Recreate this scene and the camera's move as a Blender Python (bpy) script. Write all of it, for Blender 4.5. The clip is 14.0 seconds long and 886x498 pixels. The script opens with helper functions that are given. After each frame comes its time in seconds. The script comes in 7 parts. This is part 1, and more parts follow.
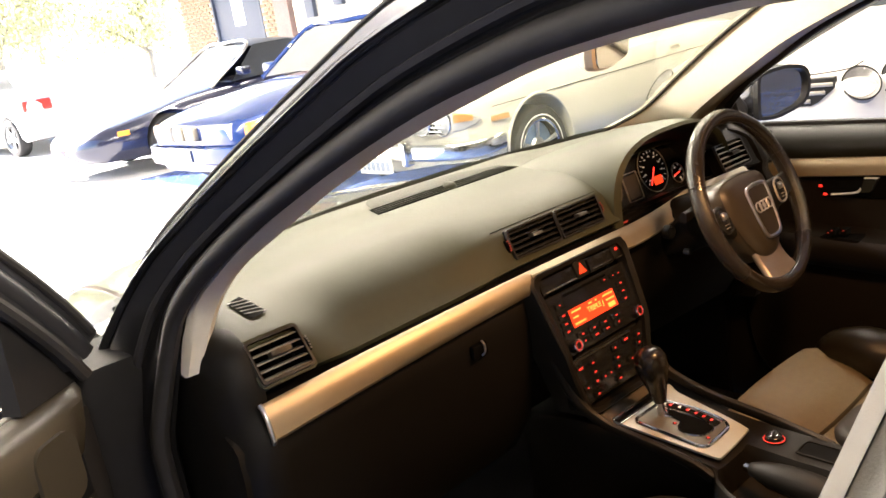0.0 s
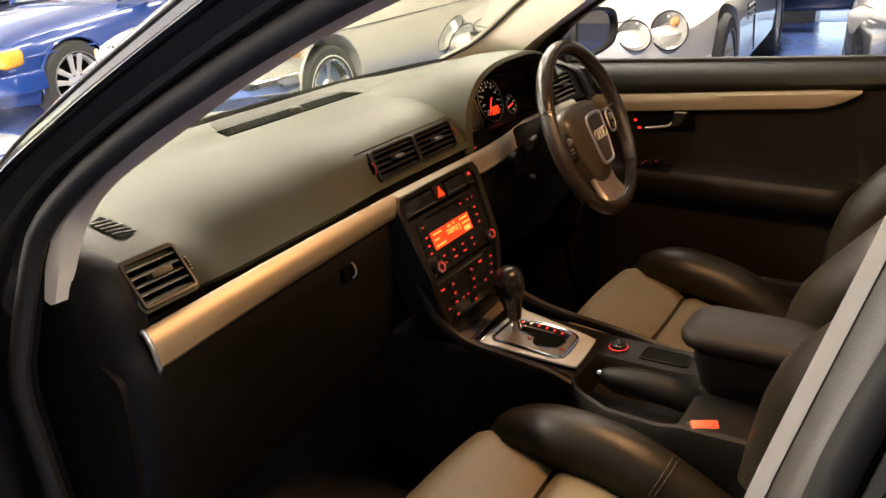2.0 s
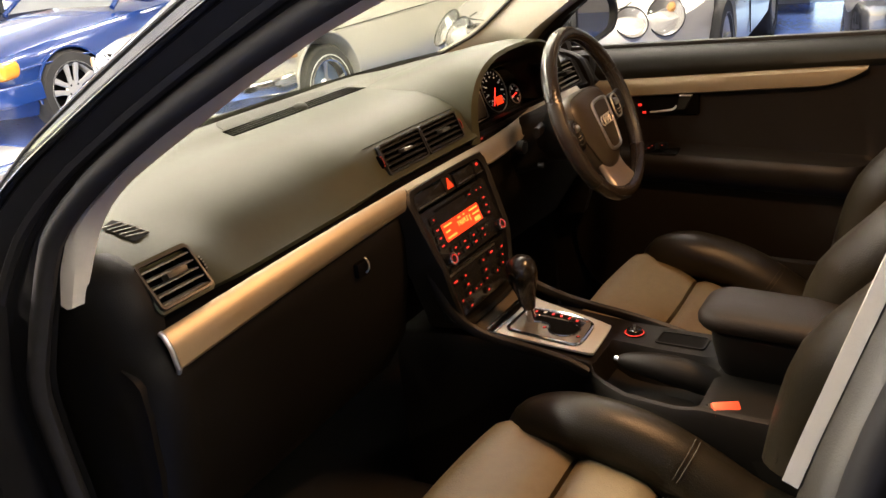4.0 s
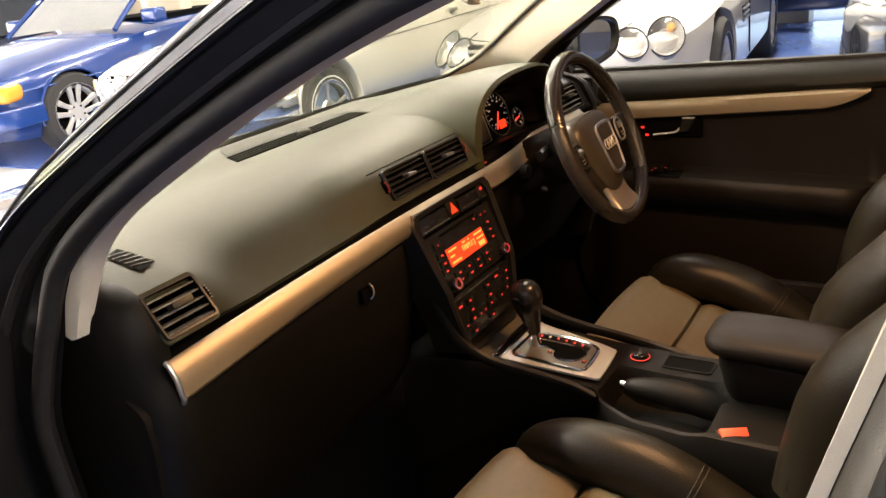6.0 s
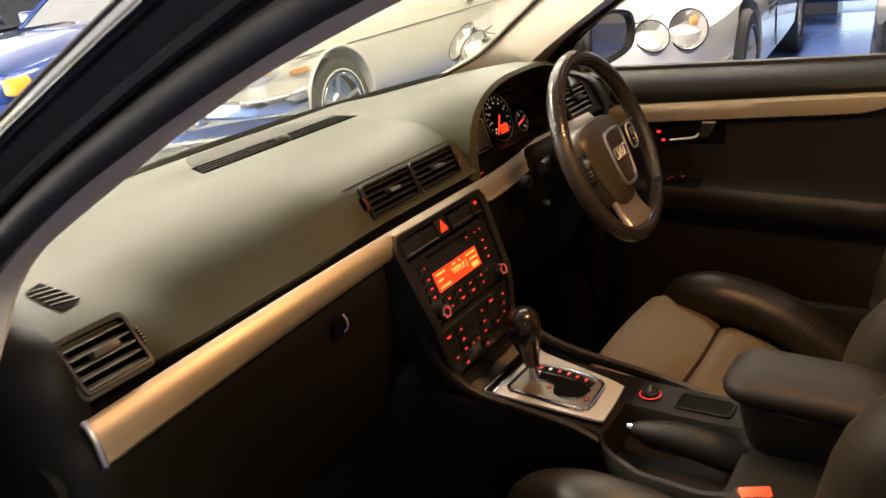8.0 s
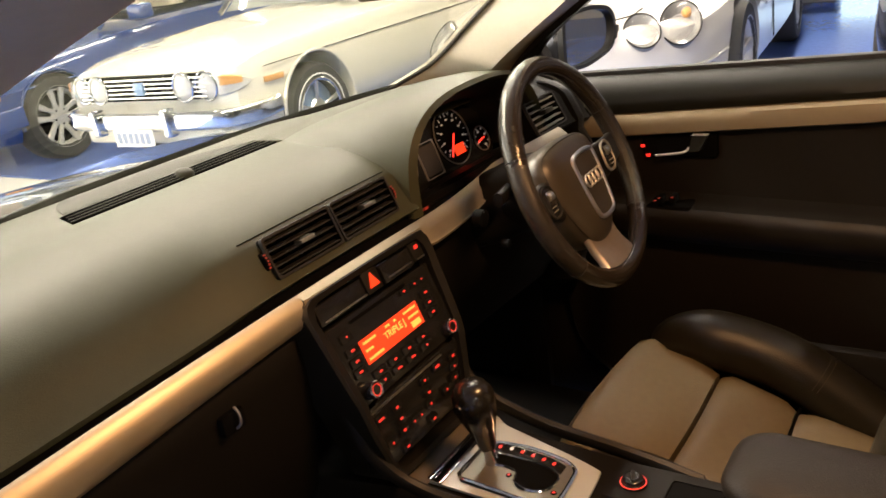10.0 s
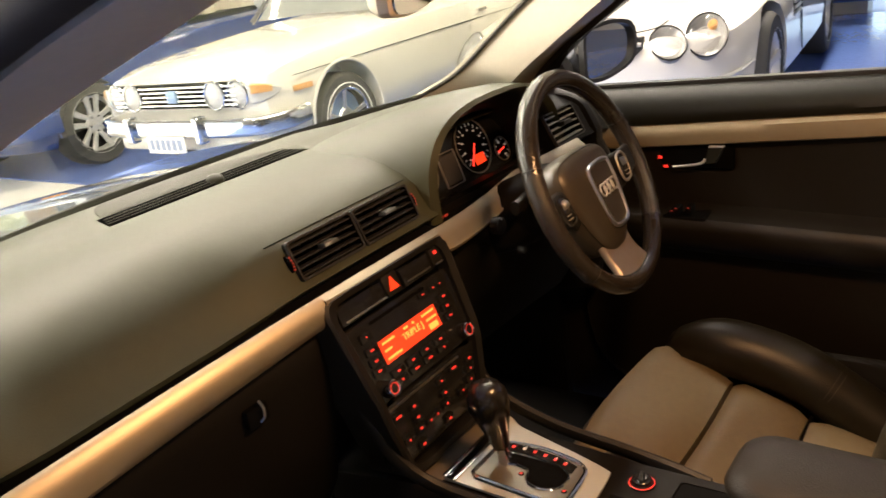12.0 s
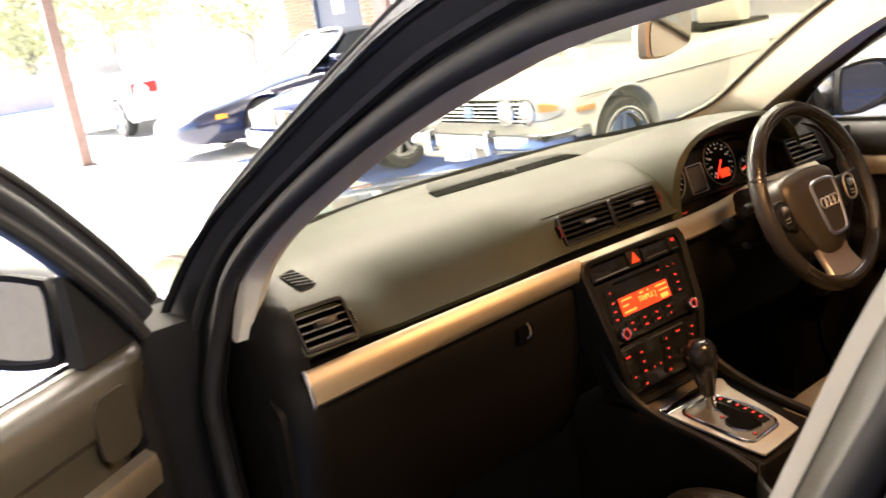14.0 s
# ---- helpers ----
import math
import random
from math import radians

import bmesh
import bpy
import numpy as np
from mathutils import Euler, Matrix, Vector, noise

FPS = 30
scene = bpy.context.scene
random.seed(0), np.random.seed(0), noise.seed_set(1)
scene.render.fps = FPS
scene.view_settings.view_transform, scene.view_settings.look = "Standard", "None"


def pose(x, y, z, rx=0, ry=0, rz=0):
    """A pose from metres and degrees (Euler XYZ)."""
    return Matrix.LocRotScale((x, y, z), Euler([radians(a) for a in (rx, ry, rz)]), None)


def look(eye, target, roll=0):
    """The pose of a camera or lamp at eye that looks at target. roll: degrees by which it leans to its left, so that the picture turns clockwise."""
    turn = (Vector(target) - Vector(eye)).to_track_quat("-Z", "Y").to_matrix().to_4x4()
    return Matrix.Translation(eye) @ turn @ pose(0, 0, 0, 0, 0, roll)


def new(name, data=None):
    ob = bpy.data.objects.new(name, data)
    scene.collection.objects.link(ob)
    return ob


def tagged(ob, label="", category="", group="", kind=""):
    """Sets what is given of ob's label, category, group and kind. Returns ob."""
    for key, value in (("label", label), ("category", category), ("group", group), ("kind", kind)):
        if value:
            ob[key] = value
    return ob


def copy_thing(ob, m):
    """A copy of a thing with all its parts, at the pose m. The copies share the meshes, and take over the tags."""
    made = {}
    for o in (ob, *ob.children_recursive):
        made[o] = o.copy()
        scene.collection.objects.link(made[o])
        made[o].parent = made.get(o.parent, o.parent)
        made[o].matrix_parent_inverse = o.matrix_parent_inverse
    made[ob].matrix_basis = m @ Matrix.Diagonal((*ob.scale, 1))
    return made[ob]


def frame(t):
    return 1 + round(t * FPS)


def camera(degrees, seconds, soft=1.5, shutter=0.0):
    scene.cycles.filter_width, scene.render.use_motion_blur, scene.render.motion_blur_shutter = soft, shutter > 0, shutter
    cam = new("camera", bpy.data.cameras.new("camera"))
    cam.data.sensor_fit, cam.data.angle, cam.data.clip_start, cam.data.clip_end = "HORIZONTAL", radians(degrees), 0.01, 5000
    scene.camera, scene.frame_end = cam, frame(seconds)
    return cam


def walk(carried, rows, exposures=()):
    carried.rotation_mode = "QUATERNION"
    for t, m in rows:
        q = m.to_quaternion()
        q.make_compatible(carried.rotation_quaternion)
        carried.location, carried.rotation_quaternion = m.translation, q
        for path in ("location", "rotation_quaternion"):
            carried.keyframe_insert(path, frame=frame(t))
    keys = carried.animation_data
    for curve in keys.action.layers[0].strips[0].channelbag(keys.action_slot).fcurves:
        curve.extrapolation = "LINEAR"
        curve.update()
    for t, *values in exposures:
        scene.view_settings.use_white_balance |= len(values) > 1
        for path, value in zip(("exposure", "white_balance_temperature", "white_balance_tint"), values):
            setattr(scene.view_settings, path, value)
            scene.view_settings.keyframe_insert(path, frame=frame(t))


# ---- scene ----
cam = camera(55.8, 14.0, shutter=0.5)
PATH = [
    (0, (-1.07, -0.889, 1.324), (0.172, 0.579, 0.776), -8.8),
    (0.5, (-1.063, -0.899, 1.327), (0.214, 0.54, 0.781), -8.3),
    (1, (-1.1, -0.858, 1.315), (0.301, 0.447, 0.736), -7.3),
    (1.5, (-1.156, -0.794, 1.3), (0.367, 0.334, 0.66), -5.2),
    (2, (-1.171, -0.767, 1.293), (0.379, 0.272, 0.573), -4.5),
    (4.5, (-1.177, -0.75, 1.285), (0.368, 0.297, 0.566), -7.1),
    (5, (-1.177, -0.749, 1.292), (0.374, 0.298, 0.587), -7.1),
    (5.5, (-1.176, -0.743, 1.295), (0.381, 0.303, 0.6), -7.1),
    (6, (-1.173, -0.742, 1.295), (0.386, 0.306, 0.608), -7.0),
    (6.5, (-1.171, -0.739, 1.295), (0.391, 0.308, 0.613), -6.9),
    (7, (-1.166, -0.735, 1.299), (0.396, 0.309, 0.614), -6.4),
    (9.5, (-0.751, -0.642, 1.258), (0.717, 0.506, 0.532), -8.9),
    (10, (-0.748, -0.637, 1.258), (0.773, 0.452, 0.551), -8.6),
    (10.5, (-0.742, -0.644, 1.257), (0.798, 0.422, 0.555), -8.8),
    (11, (-0.747, -0.659, 1.256), (0.796, 0.407, 0.56), -8.8),
    (11.5, (-0.763, -0.667, 1.261), (0.768, 0.418, 0.569), -8.5),
    (12, (-0.776, -0.671, 1.267), (0.718, 0.472, 0.589), -8.5),
    (12.5, (-0.797, -0.673, 1.274), (0.622, 0.567, 0.605), -8.7),
    (13, (-0.869, -0.712, 1.282), (0.456, 0.632, 0.62), -8.9),
    (13.5, (-0.99, -0.815, 1.299), (0.234, 0.649, 0.699), -8.3),
    (14, (-1.044, -0.952, 1.311), (0.03, 0.647, 0.771), -8.3),
]
walk(cam, [(t, look(eye, target, roll)) for t, eye, target, roll in PATH], [(0.0, 3.40, 6500, 15), (1.5, 3.10, 6500, 15), (7.0, 3.14, 6500, 15), (9.5, 3.07, 6500, 15), (12.5, 3.07, 6500, 15), (14.0, 3.38, 6500, 15)])

# ---- world, sun, lamps ----
world = bpy.data.worlds.new("sky")
scene.world = world
world.use_nodes = True
wn = world.node_tree
sky = wn.nodes.new("ShaderNodeTexSky")
sky.sky_type = "NISHITA"
sky.sun_disc = False
sky.sun_elevation = radians(30)
sky.sun_rotation = radians(-22)
wn.links.new(sky.outputs[0], wn.nodes["Background"].inputs[0])
wn.nodes["Background"].inputs[1].default_value = 0.10

sun = new("sun", bpy.data.lights.new("sun", "SUN"))
sun.data.energy = 5.0
sun.data.angle = radians(0.5)
sun.data.color = (1.0, 0.95, 0.87)
sun.matrix_world = look((-0.324 * 30, 0.803 * 30, 15.0), (0, 0, 0))


def tube_lamp(x, y, z, length, along, power, color=(1.0, 0.90, 0.71)):
    """The light of one fluorescent batten under the garage ceiling."""
    lamp = new("tube_light", bpy.data.lights.new("tube_light", "AREA"))
    lamp.data.shape = "RECTANGLE"
    lamp.data.size, lamp.data.size_y = (length, 0.12)
    lamp.data.energy, lamp.data.color = power, color
    lamp.matrix_world = pose(x, y, z, 0, 0, 0 if along == "x" else 90)
    return lamp


CEIL = 3.1
# The two rear tubes, at y -2.6 and -3.8, are unseen added fill.
TUBES = [(2.9, 1.9, "x"), (2.9, 4.1, "x"), (4.6, 6.6, "x"), (-1.7, 2.0, "x"), (1.9, 0.6, "x"), (0.0, 2.0, "x"), (6.2, 0.9, "x"), (-3.4, -3.8, "x"), (6.0, 3.2, "x"), (0.2, -2.6, "x")]
for tx, ty, tal in TUBES:
    tube_lamp(tx, ty, CEIL - 0.12, 2.4, tal, {(0.0, 2.0): 44.0, (-1.7, 2.0): 22.0, (2.9, 1.9): 25.0, (2.9, 4.1): 16.0, (6.2, 0.9): 34.0, (1.9, 0.6): 9.0, (-3.4, -3.8): 12.0, (0.2, -2.6): 58.0}.get((tx, ty), 24.0) * 0.84)

dome = new("dome_light", bpy.data.lights.new("dome_light", "AREA"))
dome.data.shape = "RECTANGLE"
dome.data.size, dome.data.size_y = 0.16, 0.07
dome.data.energy, dome.data.color = 0.85, (1.0, 0.52, 0.21)
dome.matrix_world = pose(0.0, -0.50, 1.335)


# ---- materials ----
def material(name, color, rough=0.5, metal=0.0, grain=40.0, vary=0.12, bump=0.0, bump_scale=300.0, coat=0.0,
             stain=3.0, spec=0.5, emit=None, power=0.0, tint=None):
    """A procedural surface: colour that varies at two scales, roughness that varies, and a fine relief."""
    m = bpy.data.materials.new(name)
    m.use_nodes = True
    n, l = m.node_tree.nodes, m.node_tree.links
    b = n["Principled BSDF"]
    co = n.new("ShaderNodeTexCoord")
    fine, broad = n.new("ShaderNodeTexNoise"), n.new("ShaderNodeTexNoise")
    fine.inputs["Scale"].default_value, broad.inputs["Scale"].default_value = grain, stain
    fine.inputs["Detail"].default_value = broad.inputs["Detail"].default_value = 5
    for t in (fine, broad):
        l.new(co.outputs["Object"], t.inputs["Vector"])
    both = n.new("ShaderNodeMath")
    both.operation = "ADD"
    l.new(fine.outputs[0], both.inputs[0])
    l.new(broad.outputs[0], both.inputs[1])
    span = n.new("ShaderNodeMapRange")
    span.inputs[1].default_value, span.inputs[2].default_value = 0.6, 1.4
    l.new(both.outputs[0], span.inputs[0])
    mix = n.new("ShaderNodeMix")
    mix.data_type = "RGBA"
    lo = [c * (1 - vary) for c in color]
    hi = [min(1, c * (1 + vary)) for c in (tint or color)]
    mix.inputs[6].default_value, mix.inputs[7].default_value = (*lo, 1), (*hi, 1)
    l.new(span.outputs[0], mix.inputs[0])
    l.new(mix.outputs[2], b.inputs["Base Color"])
    rr = n.new("ShaderNodeMapRange")
    rr.inputs[3].default_value, rr.inputs[4].default_value = max(0.02, rough * 0.85), min(1, rough * 1.15)
    l.new(broad.outputs[0], rr.inputs[0])
    l.new(rr.outputs[0], b.inputs["Roughness"])
    b.inputs["Metallic"].default_value = metal
    b.inputs["Specular IOR Level"].default_value = spec
    b.inputs["Coat Weight"].default_value = coat
    b.inputs["Coat Roughness"].default_value = 0.04
    if bump:
        tex = n.new("ShaderNodeTexNoise")
        tex.inputs["Scale"].default_value = bump_scale
        tex.inputs["Detail"].default_value = 3
        l.new(co.outputs["Object"], tex.inputs["Vector"])
        bp = n.new("ShaderNodeBump")
        bp.inputs["Strength"].default_value = bump
        bp.inputs["Distance"].default_value = 0.001
        l.new(tex.outputs[0], bp.inputs["Height"])
        l.new(bp.outputs[0], b.inputs["Normal"])
    if emit:
        b.inputs["Emission Color"].default_value = (*emit, 1)
        b.inputs["Emission Strength"].default_value = power
    return m


def brushed(name, color, rough, axis):
    """Aluminium with fine brushing along one axis."""
    m = material(name, color, rough, 1.0, 60, 0.05)
    n, l = m.node_tree.nodes, m.node_tree.links
    co, mp, tx, bp = (n.new("ShaderNode" + k) for k in ("TexCoord", "Mapping", "TexNoise", "Bump"))
    mp.inputs["Scale"].default_value = [6 if a == axis else 900 for a in "xyz"]
    tx.inputs["Scale"].default_value = 1.0
    bp.inputs["Strength"].default_value, bp.inputs["Distance"].default_value = 0.12, 0.001
    l.new(co.outputs["Object"], mp.inputs[0])
    l.new(mp.outputs[0], tx.inputs["Vector"])
    l.new(tx.outputs[0], bp.inputs["Height"])
    l.new(bp.outputs[0], n["Principled BSDF"].inputs["Normal"])
    return m


def pane(name, tone, gloss=0.45):
    """Thin clear glass: it lets light through and mirrors more at a slant."""
    m = bpy.data.materials.new(name)
    m.use_nodes = True
    n, l = m.node_tree.nodes, m.node_tree.links
    n.remove(n["Principled BSDF"])
    tr, gl, lw, pw, ml, mx = (n.new("ShaderNode" + k) for k in ("BsdfTransparent", "BsdfGlossy", "LayerWeight", "Math", "MapRange", "MixShader"))
    tr.inputs[0].default_value = (*tone, 1)
    gl.inputs["Roughness"].default_value = 0.02
    lw.inputs[0].default_value = 0.5
    pw.operation = "POWER"
    pw.inputs[1].default_value = 4.0
    l.new(lw.outputs["Facing"], pw.inputs[0])
    ml.inputs[3].default_value, ml.inputs[4].default_value = 0.03, gloss
    l.new(pw.outputs[0], ml.inputs[0])
    l.new(ml.outputs[0], mx.inputs[0])
    l.new(tr.outputs[0], mx.inputs[1])
    l.new(gl.outputs[0], mx.inputs[2])
    l.new(mx.outputs[0], n["Material Output"].inputs[0])
    return m


M = {
    "dash": material("soft_dash_plastic", (0.042, 0.0455, 0.0260), 0.48, grain=90, vary=0.06, spec=0.19, bump=0.25, bump_scale=700),
    "dash_low": material("lower_dash_plastic", (0.0062, 0.0054, 0.0043), 0.5, grain=90, vary=0.1, spec=0.14, bump=0.3, bump_scale=700),
    "black": material("black_plastic", (0.0088, 0.0082, 0.0068), 0.48, grain=80, vary=0.15, spec=0.26, bump=0.15, bump_scale=600),
    "gloss_black": material("gloss_black_plastic", (0.012, 0.012, 0.012), 0.16, grain=60, vary=0.2),
    # near-black: shade inside openings put into the colour, also some small black parts
    "void": material("inner_shade_and_black", (0.003, 0.003, 0.003), 0.9, grain=30, vary=0.2, spec=0.05),
    "slat": material("grey_slat", (0.21, 0.21, 0.185), 0.4),
    "grille_grey": material("grille_plastic", (0.026, 0.027, 0.0165), 0.5, grain=90, vary=0.06, spec=0.15, bump=0.2, bump_scale=700),
    "ledge": material("ledge_plastic", (0.10, 0.085, 0.065), 0.5, bump=0.2),
    "knob": material("gear_knob_plastic", (0.012, 0.011, 0.010), 0.22, vary=0.15),
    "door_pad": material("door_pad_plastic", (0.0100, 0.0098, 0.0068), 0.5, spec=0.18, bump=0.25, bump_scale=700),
    "plate_silver": material("silver_plastic", (0.50, 0.54, 0.52), 0.40, 0.3, vary=0.04),
    "alu": brushed("brushed_aluminium", (0.51, 0.45, 0.335), 0.48, "x"),
    # driver door's strip: alu made darker, its shade put into the colour
    "alu_shaded": material("shaded_strip_metal", (0.26, 0.205, 0.125), 0.46, 0.4, 90, 0.05),
    "satin": material("satin_metal", (0.72, 0.70, 0.66), 0.30, 1.0, 120, 0.05),
    "gate_satin": material("gate_cover_metal", (0.20, 0.19, 0.16), 0.36, 0.6, 120, 0.05),
    "tab_metal": material("dull_tab_metal", (0.30, 0.28, 0.24), 0.4, 0.6, 120, 0.05),
    "bright": material("bright_handle_metal", (0.62, 0.60, 0.56), 0.4, 0.7, 80, 0.05),
    "slat_black": material("black_slat", (0.022, 0.022, 0.021), 0.32, vary=0.1),
    "chrome": material("chrome", (0.66, 0.66, 0.65), 0.10, 1.0, 20, 0.03),
    "pillar": material("pillar_trim", (0.52, 0.475, 0.385), 0.62, grain=120, vary=0.05, bump=0.2, bump_scale=900),
    "rubber": material("rubber_seal", (0.017, 0.0155, 0.0145), 0.6, grain=60, vary=0.2, spec=0.2, bump=0.1, bump_scale=300),
    "frame": material("door_frame_dark", (0.014, 0.014, 0.016), 0.35, grain=40, vary=0.2),
    "jamb": material("dark_jamb_paint", (0.010, 0.0094, 0.0094), 0.6, grain=40, vary=0.2, spec=0.14),
    # also lightens the passenger door top and darkens the rear pillar's outer face
    "pad": material("airbag_and_trim_plastic", (0.036, 0.030, 0.020), 0.38, grain=90, vary=0.1, bump=0.25, bump_scale=600),
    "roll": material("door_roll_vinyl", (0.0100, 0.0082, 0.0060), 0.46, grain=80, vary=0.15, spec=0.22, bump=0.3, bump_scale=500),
    "paint": material("black_car_paint", (0.012, 0.013, 0.016), 0.22, grain=60, vary=0.15, coat=1.0),
    "leather": material("black_leather", (0.0120, 0.0098, 0.0056), 0.36, grain=60, vary=0.2, spec=0.32, bump=0.5, bump_scale=420),
    "arm_leather": material("armrest_leather", (0.0072, 0.0052, 0.0034), 0.52, grain=60, vary=0.2, spec=0.14, bump=0.5, bump_scale=420),
    "perforated": material("dimpled_leather", (0.020, 0.0165, 0.0125), 0.24, grain=60, vary=0.2, bump=0.9, bump_scale=620),
    "gloss_pad": material("smooth_airbag_plastic", (0.028, 0.024, 0.017), 0.42, grain=90, vary=0.08),
    "satin_spoke": material("satin_spoke_metal", (0.42, 0.36, 0.29), 0.38, 0.8, 90, 0.06),
    "leather_rim": material("rim_leather", (0.018, 0.0150, 0.0115), 0.17, grain=60, vary=0.2, bump=0.25, bump_scale=500),
    "insert": material("seat_insert_leather", (0.138, 0.110, 0.060), 0.5, grain=80, vary=0.12, bump=0.5, bump_scale=380),
    "stitch": material("seat_thread", (0.05, 0.042, 0.028), 0.7, grain=80),
    "carpet": material("black_carpet", (0.016, 0.015, 0.015), 0.95, grain=200, vary=0.3, bump=0.8, bump_scale=900),
    "headliner": material("headliner", (0.26, 0.23, 0.19), 0.9, grain=200, vary=0.05, bump=0.2, bump_scale=800),
    "red": material("red_light", (0.3, 0.02, 0.01), 0.4, emit=(1.0, 0.035, 0.02), power=0.150),
    "screen": material("red_screen", (0.3, 0.03, 0.01), 0.4, vary=0.02, emit=(1.0, 0.042, 0.008), power=0.176),
    "screen_text": material("screen_writing", (0.6, 0.3, 0.05), 0.4, emit=(1.0, 0.30, 0.05), power=0.218),
    "dial_white": material("dial_marks", (0.7, 0.7, 0.65), 0.5, emit=(1.0, 0.9, 0.75), power=0.018),
    "dim_red": material("dim_red_mark", (0.2, 0.02, 0.01), 0.5, emit=(1.0, 0.08, 0.04), power=0.027),
    "grey_screen": material("grey_screen", (0.07, 0.067, 0.062), 0.22),
    "needle": material("red_needle", (0.4, 0.02, 0.01), 0.4, emit=(1.0, 0.04, 0.02), power=0.268),
    "buckle": material("red_buckle", (0.75, 0.09, 0.04), 0.4, vary=0.05),
    "mirror": material("mirror_glass", (0.9, 0.9, 0.9), 0.02, 1.0, vary=0.0),
    # brown tint stands in for the dark cabin this glass should mirror
    "brown_mirror": material("brown_reflection_glass", (0.30, 0.265, 0.22), 0.06, 1.0, vary=0.0),
    "glass": pane("windscreen_glass", (0.88, 0.89, 0.84)),
    "lamp_inner": material("lamp_reflector", (0.19, 0.187, 0.18), 0.3, 0.3, 60, 0.12),
    "lamp_glass": pane("lamp_glass", (0.93, 0.93, 0.93)),
    "dark_glass": material("dark_car_glass", (0.03, 0.035, 0.04), 0.05, spec=0.8, vary=0.1),
    "car_glass": material("pale_car_glass", (0.20, 0.21, 0.21), 0.06, spec=0.8, vary=0.1),
    "cream": material("cream_car_paint", (0.56, 0.54, 0.48), 0.25, grain=30, vary=0.04, coat=1.0),
    "silver": material("silver_car_paint", (0.52, 0.505, 0.47), 0.30, 0.30, 400, 0.05, coat=1.0),
    "blue": material("blue_car_paint", (0.009, 0.038, 0.185), 0.22, 0.15, 300, 0.12, coat=1.0),
    "dark_blue": material("dark_blue_car_paint", (0.012, 0.016, 0.045), 0.22, 0.2, 200, 0.15, coat=1.0),
    "white": material("white_car_paint", (0.75, 0.75, 0.74), 0.25, grain=30, vary=0.04, coat=1.0),
    "tyre": material("tyre_rubber", (0.022, 0.022, 0.022), 0.75, grain=60, vary=0.25, bump=0.3, bump_scale=200),
    "alloy": material("wheel_alloy", (0.50, 0.50, 0.49), 0.36, 0.45, 80, 0.08),
    "blue_grey": material("blue_grey_wheel", (0.20, 0.30, 0.45), 0.4, 0.3, 80, 0.1),
    "amber": material("amber_lens", (0.85, 0.32, 0.03), 0.2, vary=0.08, coat=0.6),
    "amber_dull": material("dull_amber_lens", (0.50, 0.26, 0.09), 0.3, vary=0.1, coat=0.5),
    "red_lens": material("red_lens", (0.55, 0.03, 0.02), 0.2, vary=0.08, coat=0.6),
    "lens": material("frosted_lens", (0.42, 0.42, 0.41), 0.14, vary=0.06, coat=0.8, grain=120),
    "plate": material("number_plate", (0.75, 0.75, 0.72), 0.4, vary=0.03),
    "plate_ink": material("plate_ink", (0.25, 0.30, 0.42), 0.5),
    "seat_cream": material("cream_seat_leather", (0.6, 0.55, 0.45), 0.5, vary=0.08),
    "floor": material("blue_floor_paint", (0.072, 0.128, 0.36), 0.24, grain=25, vary=0.18, stain=0.8, bump=0.08, bump_scale=60),
    "concrete": material("pale_concrete", (0.55, 0.54, 0.52), 0.8, grain=15, vary=0.15, stain=0.5, bump=0.4, bump_scale=80),
    "wall": material("painted_wall", (0.38, 0.36, 0.32), 0.8, grain=12, vary=0.1, stain=0.6, bump=0.3, bump_scale=60),
    "brick": material("brown_brick", (0.30, 0.20, 0.12), 0.85, grain=20, vary=0.3, stain=1.5, bump=0.4, bump_scale=90),
    "pale_brick": material("pale_red_wall", (0.62, 0.46, 0.40), 0.85, grain=20, vary=0.15),
    "mortar": material("mortar", (0.42, 0.38, 0.32), 0.9, grain=40, vary=0.15),
    "ceiling": material("ceiling_sheet", (0.32, 0.31, 0.29), 0.8, grain=10, vary=0.1),
    "door_blue": material("blue_grey_door", (0.055, 0.068, 0.10), 0.5, grain=20, vary=0.12),
    "steel": material("rusty_brown_steel", (0.24, 0.16, 0.135), 0.65, grain=25, vary=0.25, stain=4),
    "paper": material("white_paper", (0.8, 0.8, 0.78), 0.8, vary=0.03),
    "bark": material("bark", (0.36, 0.31, 0.26), 0.9, grain=30, vary=0.3, bump=0.6, bump_scale=60),
    "leaf": material("leaf", (0.40, 0.42, 0.22), 0.6, grain=5, vary=0.3, tint=(0.6, 0.58, 0.38)),
}



def let_light_through(m, share):
    """Thin leaves pass part of the light to their far side."""
    n, l = m.node_tree.nodes, m.node_tree.links
    b, tr, mx = n["Principled BSDF"], n.new("ShaderNodeBsdfTranslucent"), n.new("ShaderNodeMixShader")
    l.new(b.inputs["Base Color"].links[0].from_socket, tr.inputs[0])
    mx.inputs[0].default_value = share
    l.new(b.outputs[0], mx.inputs[1])
    l.new(tr.outputs[0], mx.inputs[2])
    l.new(mx.outputs[0], n["Material Output"].inputs[0])


let_light_through(M["leaf"], 0.6)

